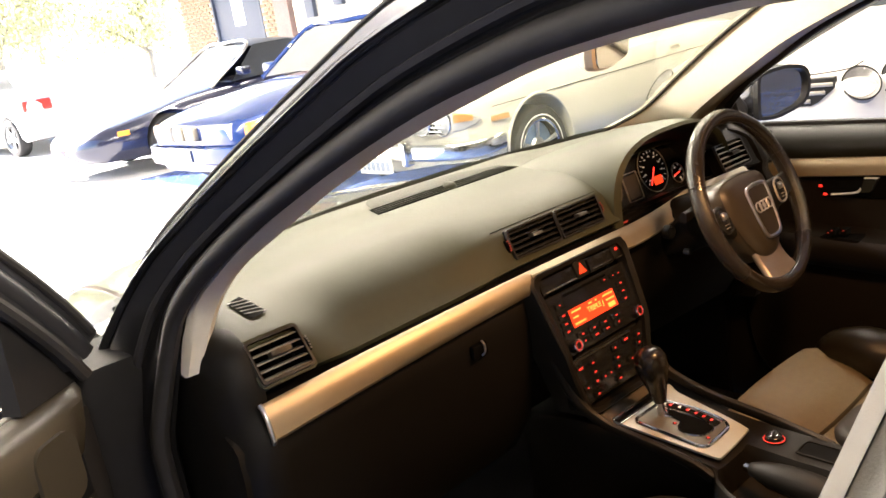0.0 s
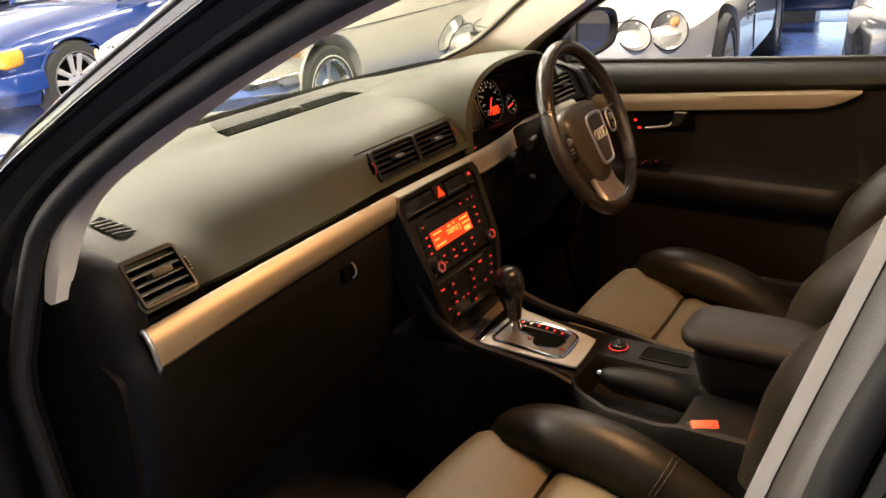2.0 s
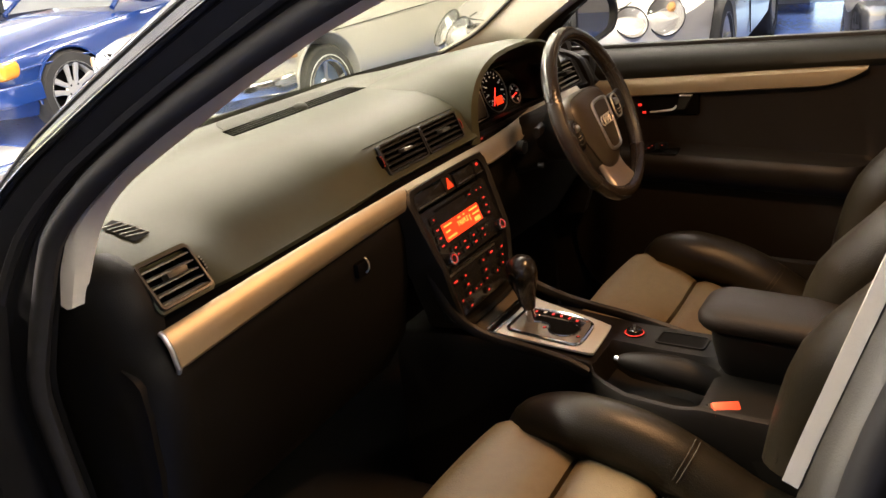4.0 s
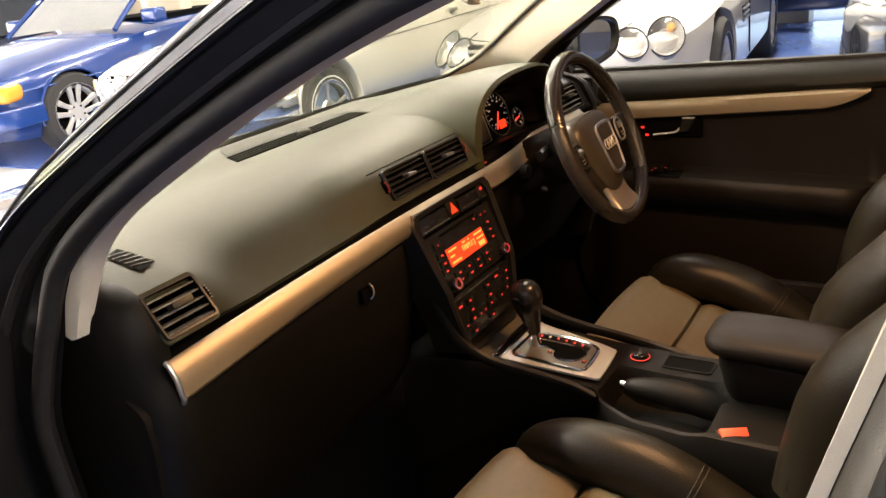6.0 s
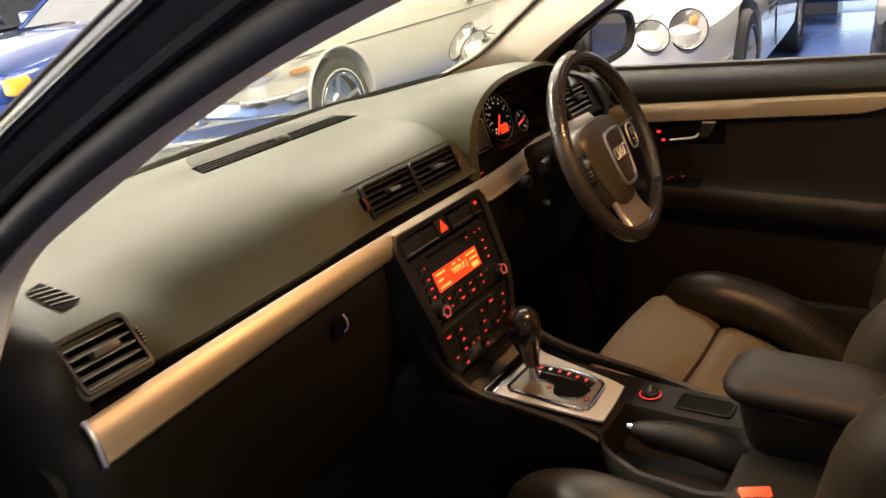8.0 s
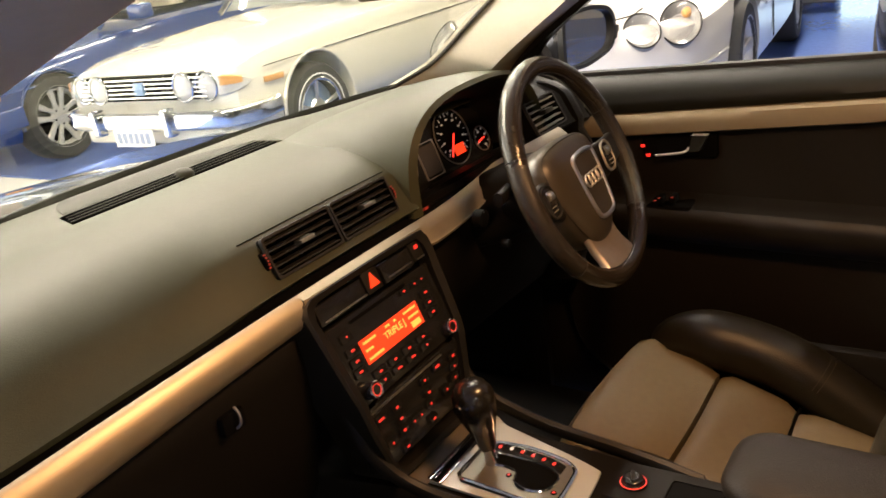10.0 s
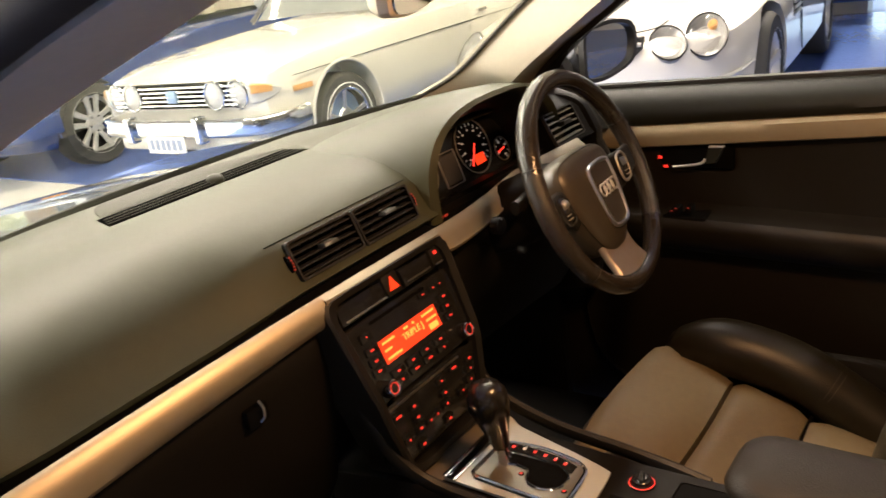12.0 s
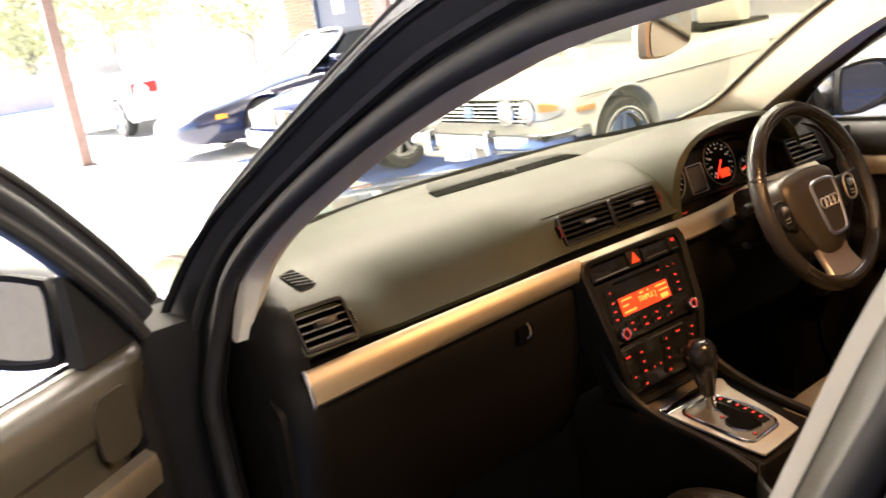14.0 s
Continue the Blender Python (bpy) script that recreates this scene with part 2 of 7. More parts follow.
# ---- building helpers ----
def part(name, bm, mat, parent=None, label="", smooth=True, matrix=None):
    """Links a bmesh as one mesh object under a thing or a part."""
    me = bpy.data.meshes.new(name)
    bmesh.ops.recalc_face_normals(bm, faces=bm.faces[:])
    for fc in bm.faces:
        fc.smooth = smooth
    if smooth:
        for e in bm.edges:
            if len(e.link_faces) == 2 and e.calc_face_angle(0) > radians(38):
                e.smooth = False
    bm.to_mesh(me)
    bm.free()
    ob = new(name, me)
    me.materials.append(M[mat] if isinstance(mat, str) else mat)
    if parent is not None:
        ob.parent = parent
    if matrix is not None:
        ob.matrix_basis = matrix
    if label:
        ob["label"] = label
    return ob


def thing(name, label, category, group="", kind="", at=None):
    ob = new(name)
    ob.empty_display_size = 0.1
    if at is not None:
        ob.matrix_basis = at
    return tagged(ob, label, category, group, kind)


def loft(sections, closed=True, cap=True, bm=None):
    """Skin a list of rings (or open rows when closed is False)."""
    bm = bm or bmesh.new()
    rows = [[bm.verts.new(p) for p in s] for s in sections]
    k = len(rows[0])
    for a, b in zip(rows, rows[1:]):
        for i in range(k if closed else k - 1):
            bm.faces.new((a[i], a[(i + 1) % k], b[(i + 1) % k], b[i]))
    if closed and cap:
        bm.faces.new(rows[0][::-1])
        bm.faces.new(rows[-1])
    return bm


def box(x0, x1, y0, y1, z0, z1, bev=0.0, seg=2, m=None, bm=None):
    own = bmesh.new()
    bmesh.ops.create_cube(own, size=1.0, matrix=Matrix.Translation(((x0 + x1) / 2, (y0 + y1) / 2, (z0 + z1) / 2)) @ Matrix.Diagonal((x1 - x0, y1 - y0, z1 - z0, 1)))
    if bev:
        bmesh.ops.bevel(own, geom=own.edges[:], offset=bev, segments=seg, affect="EDGES", profile=0.6)
    if m is not None:
        bmesh.ops.transform(own, matrix=m, verts=own.verts[:])
    if bm is None:
        return own
    me = bpy.data.meshes.new("join")
    own.to_mesh(me)
    own.free()
    bm.from_mesh(me)
    bpy.data.meshes.remove(me)
    return bm


def resample(pts, n):
    """n points at even steps along a smooth (Catmull-Rom) line through pts."""
    p = [np.array(q, float) for q in pts]
    p = [2 * p[0] - p[1]] + p + [2 * p[-1] - p[-2]]
    out = []
    for i in range(1, len(p) - 2):
        a, b, c, d = p[i - 1:i + 3]
        for k in range(16):
            t = k / 16
            out.append(0.5 * (2 * b + (c - a) * t + (2 * a - 5 * b + 4 * c - d) * t * t + (3 * b - a - 3 * c + d) * t ** 3))
    out.append(p[-2])
    out = np.array(out)
    s = np.concatenate([[0], np.cumsum(np.linalg.norm(np.diff(out, axis=0), axis=1))])
    u = np.linspace(0, s[-1], n)
    return [Vector([float(np.interp(q, s, out[:, j])) for j in range(out.shape[1])]) for q in u]


def sweep(path, prof, up=(0, 0, 1), closed=True, cap=True, loop=False, scales=None):
    """A 2D profile (side, up) carried along a path."""
    rings, n = [], len(path)
    up = Vector(up)
    for i, p in enumerate(path):
        if loop:
            t = path[(i + 1) % n] - path[i - 1]
        else:
            t = path[min(i + 1, n - 1)] - path[max(i - 1, 0)]
        t.normalize()
        s = t.cross(up).normalized()
        v = s.cross(t).normalized()
        k = scales[i] if scales else 1.0
        rings.append([p + s * a * k + v * b * k for a, b in prof])
    if loop:
        rings.append(rings[0])
        bm = loft(rings, closed, False)
        bmesh.ops.remove_doubles(bm, verts=bm.verts[:], dist=1e-6)
        return bm
    return loft(rings, closed, cap)


def oval(a, b, n=10):
    return [(a * math.cos(2 * math.pi * i / n), b * math.sin(2 * math.pi * i / n)) for i in range(n)]


def rounded(w, h, r, k=4):
    """A rounded rectangle centred on the origin."""
    out = []
    for cx, cy, a0 in ((w / 2 - r, h / 2 - r, 0), (-w / 2 + r, h / 2 - r, 90), (-w / 2 + r, -h / 2 + r, 180), (w / 2 - r, -h / 2 + r, 270)):
        for i in range(k + 1):
            a = radians(a0 + 90 * i / k)
            out.append((cx + r * math.cos(a), cy + r * math.sin(a)))
    return out


def slab(outline, depth, m, bev=0.0, hole=None):
    """A flat plate from a 2D outline (local x, z), thick along local y, at the pose m; hole: an inner outline of as many points."""
    bm = bmesh.new()
    if hole:
        loft([[(x, 0, z) for x, z in outline], [(x, -depth, z) for x, z in outline], [(x, -depth, z) for x, z in hole], [(x, 0, z) for x, z in hole],
              [(x, 0, z) for x, z in outline]], True, False, bm)
        bmesh.ops.remove_doubles(bm, verts=bm.verts[:], dist=1e-6)
    else:
        if bev:
            k = 1 - bev
            loft([[(x, 0, z) for x, z in outline], [(x, -depth * 0.6, z) for x, z in outline], [(x * k, -depth, z * k) for x, z in outline]], True, True, bm)
        else:
            loft([[(x, 0, z) for x, z in outline], [(x, -depth, z) for x, z in outline]], True, True, bm)
    bmesh.ops.transform(bm, matrix=m, verts=bm.verts[:])
    return bm


def lathe(prof, n=24, m=None):
    """A profile (radius, height) turned round local z."""
    rings = [[(r * math.cos(2 * math.pi * i / n), r * math.sin(2 * math.pi * i / n), h) for i in range(n)] for r, h in prof]
    bm = loft(rings, True, True)
    if m is not None:
        bmesh.ops.transform(bm, matrix=m, verts=bm.verts[:])
    return bm


def words(name, text, size, mat, parent, m):
    """Raised lettering as a mesh, in the built-in font."""
    cu = bpy.data.curves.new(name, "FONT")
    cu.body, cu.size, cu.extrude, cu.align_x, cu.align_y = text, size, 0.0004, "CENTER", "CENTER"
    tmp = bpy.data.objects.new(name, cu)
    me = bpy.data.meshes.new_from_object(tmp)
    bpy.data.objects.remove(tmp)
    ob = new(name, me)
    me.materials.clear()
    me.materials.append(M[mat])
    ob.parent = parent
    ob.matrix_basis = m
    return ob


# ---- the car that is looked into: shell ----
N_RING = 90
RING_IN = [(0.064, 0.935), (0.061, 0.97), (0.055, 1.005), (0.038, 1.036), (0.011, 1.061), (-0.025, 1.084), (-0.071, 1.111), (-0.112, 1.135), (-0.152, 1.158), (-0.19, 1.177), (-0.232, 1.198), (-0.287, 1.220), (-0.348, 1.242), (-0.415, 1.264), (-0.50, 1.281), (-0.62, 1.295), (-0.735, 1.292), (-0.768, 1.22), (-0.729, 1.10), (-0.697, 1.0), (-0.682, 0.952), (-0.674, 0.926)]
RING_BB = [(0.080, 0.930), (0.080, 0.970), (0.070, 1.005), (0.045, 1.035), (0.022, 1.053), (-0.016, 1.081), (-0.072, 1.116), (-0.116, 1.140), (-0.164, 1.164), (-0.22, 1.191), (-0.291, 1.221), (-0.358, 1.247), (-0.43, 1.268), (-0.50, 1.286), (-0.64, 1.305), (-0.745, 1.303), (-0.774, 1.22), (-0.735, 1.10), (-0.703, 1.0), (-0.688, 0.952), (-0.680, 0.924)]
RING_LOW = [(-0.02, 0.34), (0.06, 0.42), (0.085, 0.6), (0.105, 0.8), (0.098, 0.90), (0.090, 0.95), (0.078, 1.005), (0.052, 1.037), (0.028, 1.057), (-0.012, 1.086), (-0.070, 1.121), (-0.116, 1.146), (-0.164, 1.170), (-0.22, 1.197), (-0.291, 1.228), (-0.358, 1.254), (-0.43, 1.276), (-0.50, 1.293), (-0.64, 1.312), (-0.745, 1.305), (-0.802, 1.22), (-0.768, 1.10), (-0.716, 0.95), (-0.690, 0.75), (-0.68, 0.5), (-0.74, 0.34)]
RING_OUT = [(0.10, 0.26), (0.20, 0.36), (0.25, 0.6), (0.275, 0.8), (0.265, 0.90), (0.235, 0.965), (0.12, 1.072), (0.02, 1.135), (-0.09, 1.196), (-0.235, 1.27), (-0.335, 1.315), (-0.50, 1.362), (-0.66, 1.385), (-0.83, 1.375), (-0.86, 1.28), (-0.82, 1.10), (-0.77, 0.95), (-0.74, 0.75), (-0.76, 0.5), (-0.82, 0.26)]


def ring(pts, x0, k, n=N_RING, sign=-1):
    return [Vector((sign * (x0 - k * (max(z, 0.85) - 0.95)), y, z)) for y, z in ((v[0], v[1]) for v in resample(pts, n))]


def clamp(v):
    return min(1.0, max(0.0, v))


body = thing("sedan", "black sedan body shell round an open doorway", "car body")
low, out = ring(RING_LOW, 0.705, 0.3), ring(RING_OUT, 0.745, 0.3)


def between(a, b, f, lift=0.0):
    """Points a part f of the way from ring a to ring b, lifted outwards."""
    return [p.lerp(q, f) + Vector((-lift, 0, 0)) for p, q in zip(a, b)]


def band(curves):
    rows = list(zip(*curves))
    return loft([list(r) for r in rows], False, False)


# jamb between the seal and the painted edge, with its step and groove
part("door_jamb", band([between(low, out, f, h) for f, h in ((0.0, -0.010), (0.04, -0.010), (0.30, -0.004), (0.36, -0.009), (0.46, -0.007), (0.52, 0.002), (0.80, 0.005), (0.86, 0.0))]), "jamb", body, "dark painted door jamb")
UP = slice(next(i for i, q in enumerate(out) if q.z > 0.93), len(out) - next(i for i, q in enumerate(out[::-1]) if q.z > 0.93))
part("roof_edge", band([between(low, out, f, h)[UP] for f, h in ((0.84, -0.004), (0.86, 0.006), (0.92, 0.010), (0.98, 0.004))] + [[p + Vector(d) for p in out[UP]] for d in ((0.005, -0.002, 0.004), (0.014, -0.008, 0.018), (0.03, -0.012, 0.034), (0.07, 0.0, 0.05))]), "paint", body, "glossy black painted edge")
part("drip_seal", sweep([p + Vector((0.020, -0.010, 0.0255)) for p in out[UP]], oval(0.0024, 0.0022, 8), (1, 0, 0)), "rubber", body, "thin black roof gutter seal")
part("door_seal", sweep(between(low, out, 0.06, 0.004), oval(0.013, 0.012, 10), (1, 0, 0)), "rubber", body, "black rubber door seal")
part("outer_seal", sweep(between(low, out, 0.50, -0.006), oval(0.008, 0.008, 8), (1, 0, 0)), "rubber", body, "black rubber seal")
inn, bbr = ring(RING_IN, 0.68, 0.46, 90), ring(RING_BB, 0.695, 0.3, 90)


def inward(p, dx, dy, dz):
    """Turns the trim's hidden edge into the cabin: forward at the pillar's foot, up to the lining at the roof rail, back at the rear pillar."""
    if p.y < -0.6:
        return p + Vector((0.012, -0.4 * dy, 0.0))
    u = clamp((p.z - 1.05) / 0.08)
    return p + Vector((dx, dy * (1 - 0.6 * u), dz * (1 - 2 * u)))


part("pillar_trim", band([[inward(p, 0.035, 0.12, -0.012) for p in inn], [inward(p, 0.02, 0.03, -0.008) for p in inn], [p + Vector((0.004, 0.004, 0)) for p in inn], inn, [a.lerp(b, 0.5) + Vector((-0.006, 0, 0)) for a, b in zip(inn, bbr)], bbr, [p + Vector((0.0, 0.01, 0.004)) for p in bbr]]), "pillar", body, "beige pillar and roof rail trim")
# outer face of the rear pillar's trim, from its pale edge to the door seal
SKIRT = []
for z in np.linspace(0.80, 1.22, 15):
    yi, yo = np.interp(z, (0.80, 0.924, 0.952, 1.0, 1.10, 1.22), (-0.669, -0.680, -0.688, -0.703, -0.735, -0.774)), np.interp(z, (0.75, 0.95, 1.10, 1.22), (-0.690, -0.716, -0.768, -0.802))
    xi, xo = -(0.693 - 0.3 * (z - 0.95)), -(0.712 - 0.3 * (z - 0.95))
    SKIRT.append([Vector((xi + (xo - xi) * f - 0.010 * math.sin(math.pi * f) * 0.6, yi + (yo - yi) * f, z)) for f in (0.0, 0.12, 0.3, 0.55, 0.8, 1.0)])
# far darker than the pillar trim: this face's shade is put into its colour
part("pillar_shaded_face", loft(SKIRT, False, False), "pad", body, "grey-brown outer face of the rear pillar trim, shade put into its colour")
# far pillar
RW = resample([(0.50, 0.352, 0.978), (0.535, 0.331, 0.990), (0.558, 0.310, 1.001), (0.578, 0.267, 1.023), (0.565, 0.21, 1.058), (0.55, 0.16, 1.092), (0.529, 0.091, 1.136), (0.497, 0.0, 1.19), (0.465, -0.12, 1.255), (0.42, -0.28, 1.335)], 34)
RR = resample([(0.71, 0.25, 0.90), (0.705, 0.23, 0.93), (0.70, 0.184, 0.975), (0.69, 0.149, 1.009), (0.665, 0.09, 1.05), (0.63, 0.02, 1.09), (0.60, -0.038, 1.122), (0.56, -0.16, 1.19), (0.51, -0.36, 1.27)], 34)
ROUND = [[p + Vector((0.004, 0.02, 0.006)) for p in RW]]
for k in range(13):
    s = (k / 10) * (1.12 - 0.12 * k / 10) if k <= 10 else (0.60, 0.0)[k - 11]
    ROUND.append([a.lerp(b, k / 12) + Vector((-0.105, -0.007, -0.018)) * s * clamp((a.z - 0.985) / 0.07) for a, b in zip(RW, RR)])
ROUND.append([p + Vector((0.03, 0.01, 0)) for p in RR])
part("far_pillar_trim", band(ROUND), "pillar", body, "beige windscreen pillar trim")
part("far_pillar_seal", sweep([p + Vector((0.012, 0.0, 0.0)) for p in RR], oval(0.009, 0.009, 8), (1, 0, 0)), "rubber", body)
part("windscreen_edge", sweep([p + Vector((-0.003, 0.006, 0.002)) for p in RW], oval(0.004, 0.004, 8), (1, 0, 0)), "rubber", body)
far = [Vector((-p.x, p.y, p.z)) for p in out]
lowr = [Vector((-p.x, p.y, p.z)) for p in low]
part("far_jamb", band([between(lowr, far, f, -h) for f, h in ((0.08, -0.05), (0.3, 0.0), (0.85, 0.01), (1.05, -0.01))][:4]), "jamb", body)

# windscreen, header, roof
WS = []
for i in range(25):
    u = -1 + 2 * i / 24
    xb, xt = 0.69 * u, 0.47 * u
    a = Vector((xb, 0.445 - 0.30 * xb * xb, 0.975))
    b = Vector((xt, -0.245 - 0.28 * xt * xt, 1.362 - 0.10 * xt * xt))
    WS.append([a.lerp(b, t / 8) + Vector((0, 0, 0.018 * math.sin(math.pi * t / 8))) for t in range(9)])
screen = part("windscreen", loft([r + [q + Vector((0, 0.004, 0.004)) for q in r[::-1]] for r in WS], True, True), "glass", body, "clear laminated windscreen")
screen.visible_shadow = False
part("windscreen_band", loft([[Vector((x, 0.424 - 0.30 * x * x, 0.984)) for x in np.linspace(-0.68, 0.68, 31)], [Vector((x, 0.426 - 0.30 * x * x, 0.997)) for x in np.linspace(-0.68, 0.68, 31)], [Vector((x, 0.44 - 0.30 * x * x, 0.990)) for x in np.linspace(-0.68, 0.68, 31)]], False, False), "rubber", body, "black band along the windscreen foot")
part("windscreen_gasket", sweep([r[0] + Vector((0, 0.002, 0.004)) for r in WS], oval(0.006, 0.006, 8)), "rubber", body, "black windscreen gasket")
header = [r[-1] for r in WS]
roof = []
for k, (dy, dz) in enumerate(((0.03, 0.016), (0.0, -0.004), (-0.06, -0.004), (-0.3, 0.006), (-0.7, 0.006), (-1.2, -0.02))):
    roof.append([Vector((p.x * (1 + 0.08 * min(1, -dy * 3 if dy < 0 else 0)), p.y + dy, p.z + dz + (0.0 if abs(p.x) < 0.42 else -0.03 * min(1, -dy * 4 if dy < 0 else 0)))) for p in header])
part("headliner", loft(roof, False, False), "headliner", body, "pale woven headliner")
part("roof_skin", loft([[p + Vector((p.x * 0.14, 0.02, 0.05)) for p in r] for r in roof], False, False), "paint", body)
part("dome_lens", box(-0.09, 0.09, -0.55, -0.45, 1.340, 1.352, 0.004), "white", body, "roof lamp lens")
# rear of the cabin, floor pan, sill
part("floor_pan", box(-0.70, 0.70, -1.9, 0.75, 0.24, 0.28, 0.01), "carpet", body, "black carpeted floor")
part("bulkhead", box(-0.70, 0.70, 0.50, 0.54, 0.28, 0.88), "carpet", body)
part("rear_panel", box(-0.66, 0.66, -1.80, -1.76, 0.28, 0.92), "carpet", body)
part("rear_side", box(-0.74, -0.70, -1.80, -0.80, 0.28, 0.92), "carpet", body)
part("rear_side_far", box(0.70, 0.74, -1.80, -0.98, 0.28, 0.92), "carpet", body)
part("sill", box(-0.80, -0.70, -0.9, 0.3, 0.22, 0.36, 0.02), "paint", body)
# near side's footwell shade put into the colour; the far one is black plastic
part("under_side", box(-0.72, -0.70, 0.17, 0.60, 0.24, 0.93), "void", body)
part("under_side_far", box(0.70, 0.72, 0.16, 0.60, 0.24, 0.93), "black", body)
part("side_floor_far", box(0.742, 0.775, -1.9, 0.60, 0.22, 0.90), "carpet", body)
# bonnet and wings
bon = []
for i in range(15):
    t = i / 14
    y = 0.60 + 1.02 * t
    z = 0.915 - 0.07 * t - 0.13 * t ** 4
    w = 0.70 - 0.10 * t ** 2
    bon.append([Vector((w * u, y - 0.14 * u * u * (0.4 + t), z - 0.035 * u * u - 0.07 * abs(u) ** 6)) for u in [-1 + k / 10 for k in range(21)]])
part("bonnet", loft(bon, False, False), "paint", body, "glossy black bonnet")
part("cowl", loft([[Vector((x, 0.43 - 0.3 * x * x, 0.962)) for x in np.linspace(-0.69, 0.69, 15)], [Vector((x, 0.50 - 0.3 * x * x, 0.93)) for x in np.linspace(-0.72, 0.72, 15)], [Vector((x, 0.62 - 0.2 * x * x, 0.90)) for x in np.linspace(-0.73, 0.73, 15)]], False, False), "paint", body, "glossy black cowl panel")
for sgn in (-1, 1):
    wing = []
    for i in range(12):
        t = i / 11
        y = 0.26 + 1.3 * t
        wing.append([Vector((sgn * (w0 - 0.10 * t ** 3), y, z0 - 0.12 * t ** 3)) for w0, z0 in ((0.66, 0.885), (0.76, 0.875), (0.83, 0.82), (0.87, 0.70), (0.885, 0.5), (0.87, 0.25))])
    part("wing", loft(wing, False, False), "paint", body)
part("wing_corner", box(-0.81, -0.70, 0.165, 0.30, 0.66, 0.957, 0.02), "jamb", body, "dark hinge corner of the wing")
part("nose_panel", box(-0.62, 0.62, 1.50, 1.56, 0.3, 0.70, 0.02), "paint", body)
for k, x in enumerate((-0.42, 0.10)):
    wiper = [Vector((x + 0.10 + 0.55 * t, 0.56 - 0.30 * (x + 0.1 + 0.55 * t) ** 2 - 0.03 * math.sin(3 * t), 0.948 + 0.016 * math.sin(3.1 * t))) for t in [j / 10 for j in range(11)]]
    part("wiper", sweep(wiper, oval(0.008, 0.01, 6)), "black", body, "black wiper arm and blade")


# ---- dashboard ----
def bow(x):
    return 0.06 * x * x


def bulge(x):
    u = min(1.0, max(0.0, (-x - 0.42) / 0.14))
    return 0.010 * u * u * (3 - 2 * u)


def dash_row(x):
    yb = 0.43 - 0.30 * x * x
    b, k = bow(x), bulge(x)
    end = max(0.0, (abs(x) - 0.62) / 0.07)
    rows = [(yb, 0.986)] + [(0.20 - b + fr * (yb - 0.20 + b), z) for fr, z in ((0.8, 0.994), (0.545, 0.9935), (0.37, 0.992), (0.15, 0.9905))]
    rows += [(0.165 - b, 0.9865), (0.135 - b, 0.980), (0.112 - b - 0.5 * k, 0.9725), (0.092 - b - k, 0.9645), (0.077 - b - k, 0.958), (0.066 - b - k, 0.951), (0.045 - b - k, 0.910), (0.037 - b, 0.901), (0.047 - b, 0.893)]
    # a shallow valley runs in front of the demister grille
    v = clamp((x + 0.50) / 0.28) * clamp((0.34 - x) / 0.13)
    v = v * v * (3 - 2 * v)
    for i, (y, z) in enumerate(((0.388, 0.9970), (0.341, 0.9900), (0.314, 0.9830), (0.262, 0.9868))):
        y0, z0 = rows[1 + i]
        rows[1 + i] = (y0 + (y - y0) * v, z0 + (z - z0) * v)
    # between the vents the pad rolls over in one full curve
    k = clamp((x + 0.575) / 0.11) * clamp((-0.125 - x) / 0.15)
    k = k * k * (3 - 2 * k)
    full = [(0.168 - b, 0.9855), (0.137 - b, 0.9773), (0.114 - b, 0.9670), (0.096 - b, 0.9550), (0.081 - b, 0.9405), (0.066 - b, 0.9215), (0.050 - b, 0.9020), (0.0415 - b, 0.8945), (0.046 - b, 0.8865)]
    for i, (y, z) in enumerate(full):
        y0, z0 = rows[5 + i]
        rows[5 + i] = (y0 + (y - y0) * k, z0 + (z - z0) * k)
    # above the middle vents it turns down more tightly
    k = clamp((x + 0.275) / 0.15) * clamp((0.20 - x) / 0.05)
    k = k * k * (3 - 2 * k)
    for i, z in ((6, 0.9818), (7, 0.9760), (8, 0.9680), (9, 0.9588), (10, 0.9505)):
        rows[i] = (rows[i][0], rows[i][1] + (z - rows[i][1]) * k)
    return [Vector((x, y, z - 0.008 * end ** 2)) for y, z in rows]


DX = sorted({round(v, 4) for v in [-0.642, 0.53] + [-0.69 + 0.03 * i for i in range(47)] + [-0.634, -0.556, -0.127, -0.012, -0.004, 0.110, -0.192, 0.190, 0.15, 0.58, 0.556, 0.634]})


def dash_hole(x, j):
    if j == 2 and -0.192 < x < 0.190:
        return True
    if j == 10 and (-0.634 < x < -0.556 or 0.50 < x < 0.608 or -0.127 < x < -0.012 or -0.004 < x < 0.110):
        return True
    return 6 <= j <= 13 and 0.15 < x < 0.53


dashboard = thing("dashboard", "grey soft-touch dashboard with brushed aluminium strip", "dashboard")
bm = bmesh.new()
grid = [[bm.verts.new(p) for p in dash_row(x)] for x in DX]
for i in range(len(DX) - 1):
    xm = (DX[i] + DX[i + 1]) / 2
    for j in range(len(grid[0]) - 1):
        if not dash_hole(xm, j) and not (xm < -0.634 and j >= 7) and not (xm > 0.53 and j >= 6):
            bm.faces.new((grid[i][j], grid[i][j + 1], grid[i + 1][j + 1], grid[i + 1][j]))
bmesh.ops.delete(bm, geom=[v for v in bm.verts if not v.link_faces], context="VERTS")
part("top_pad", bm, "dash", dashboard, "grey soft-touch upper pad")
bm = bmesh.new()
PX = [0.50, 0.502, 0.53, 0.57, 0.608, 0.645, 0.67, 0.69]
pg = [[bm.verts.new(p) for p in dash_row(x)[6:]] for x in PX]
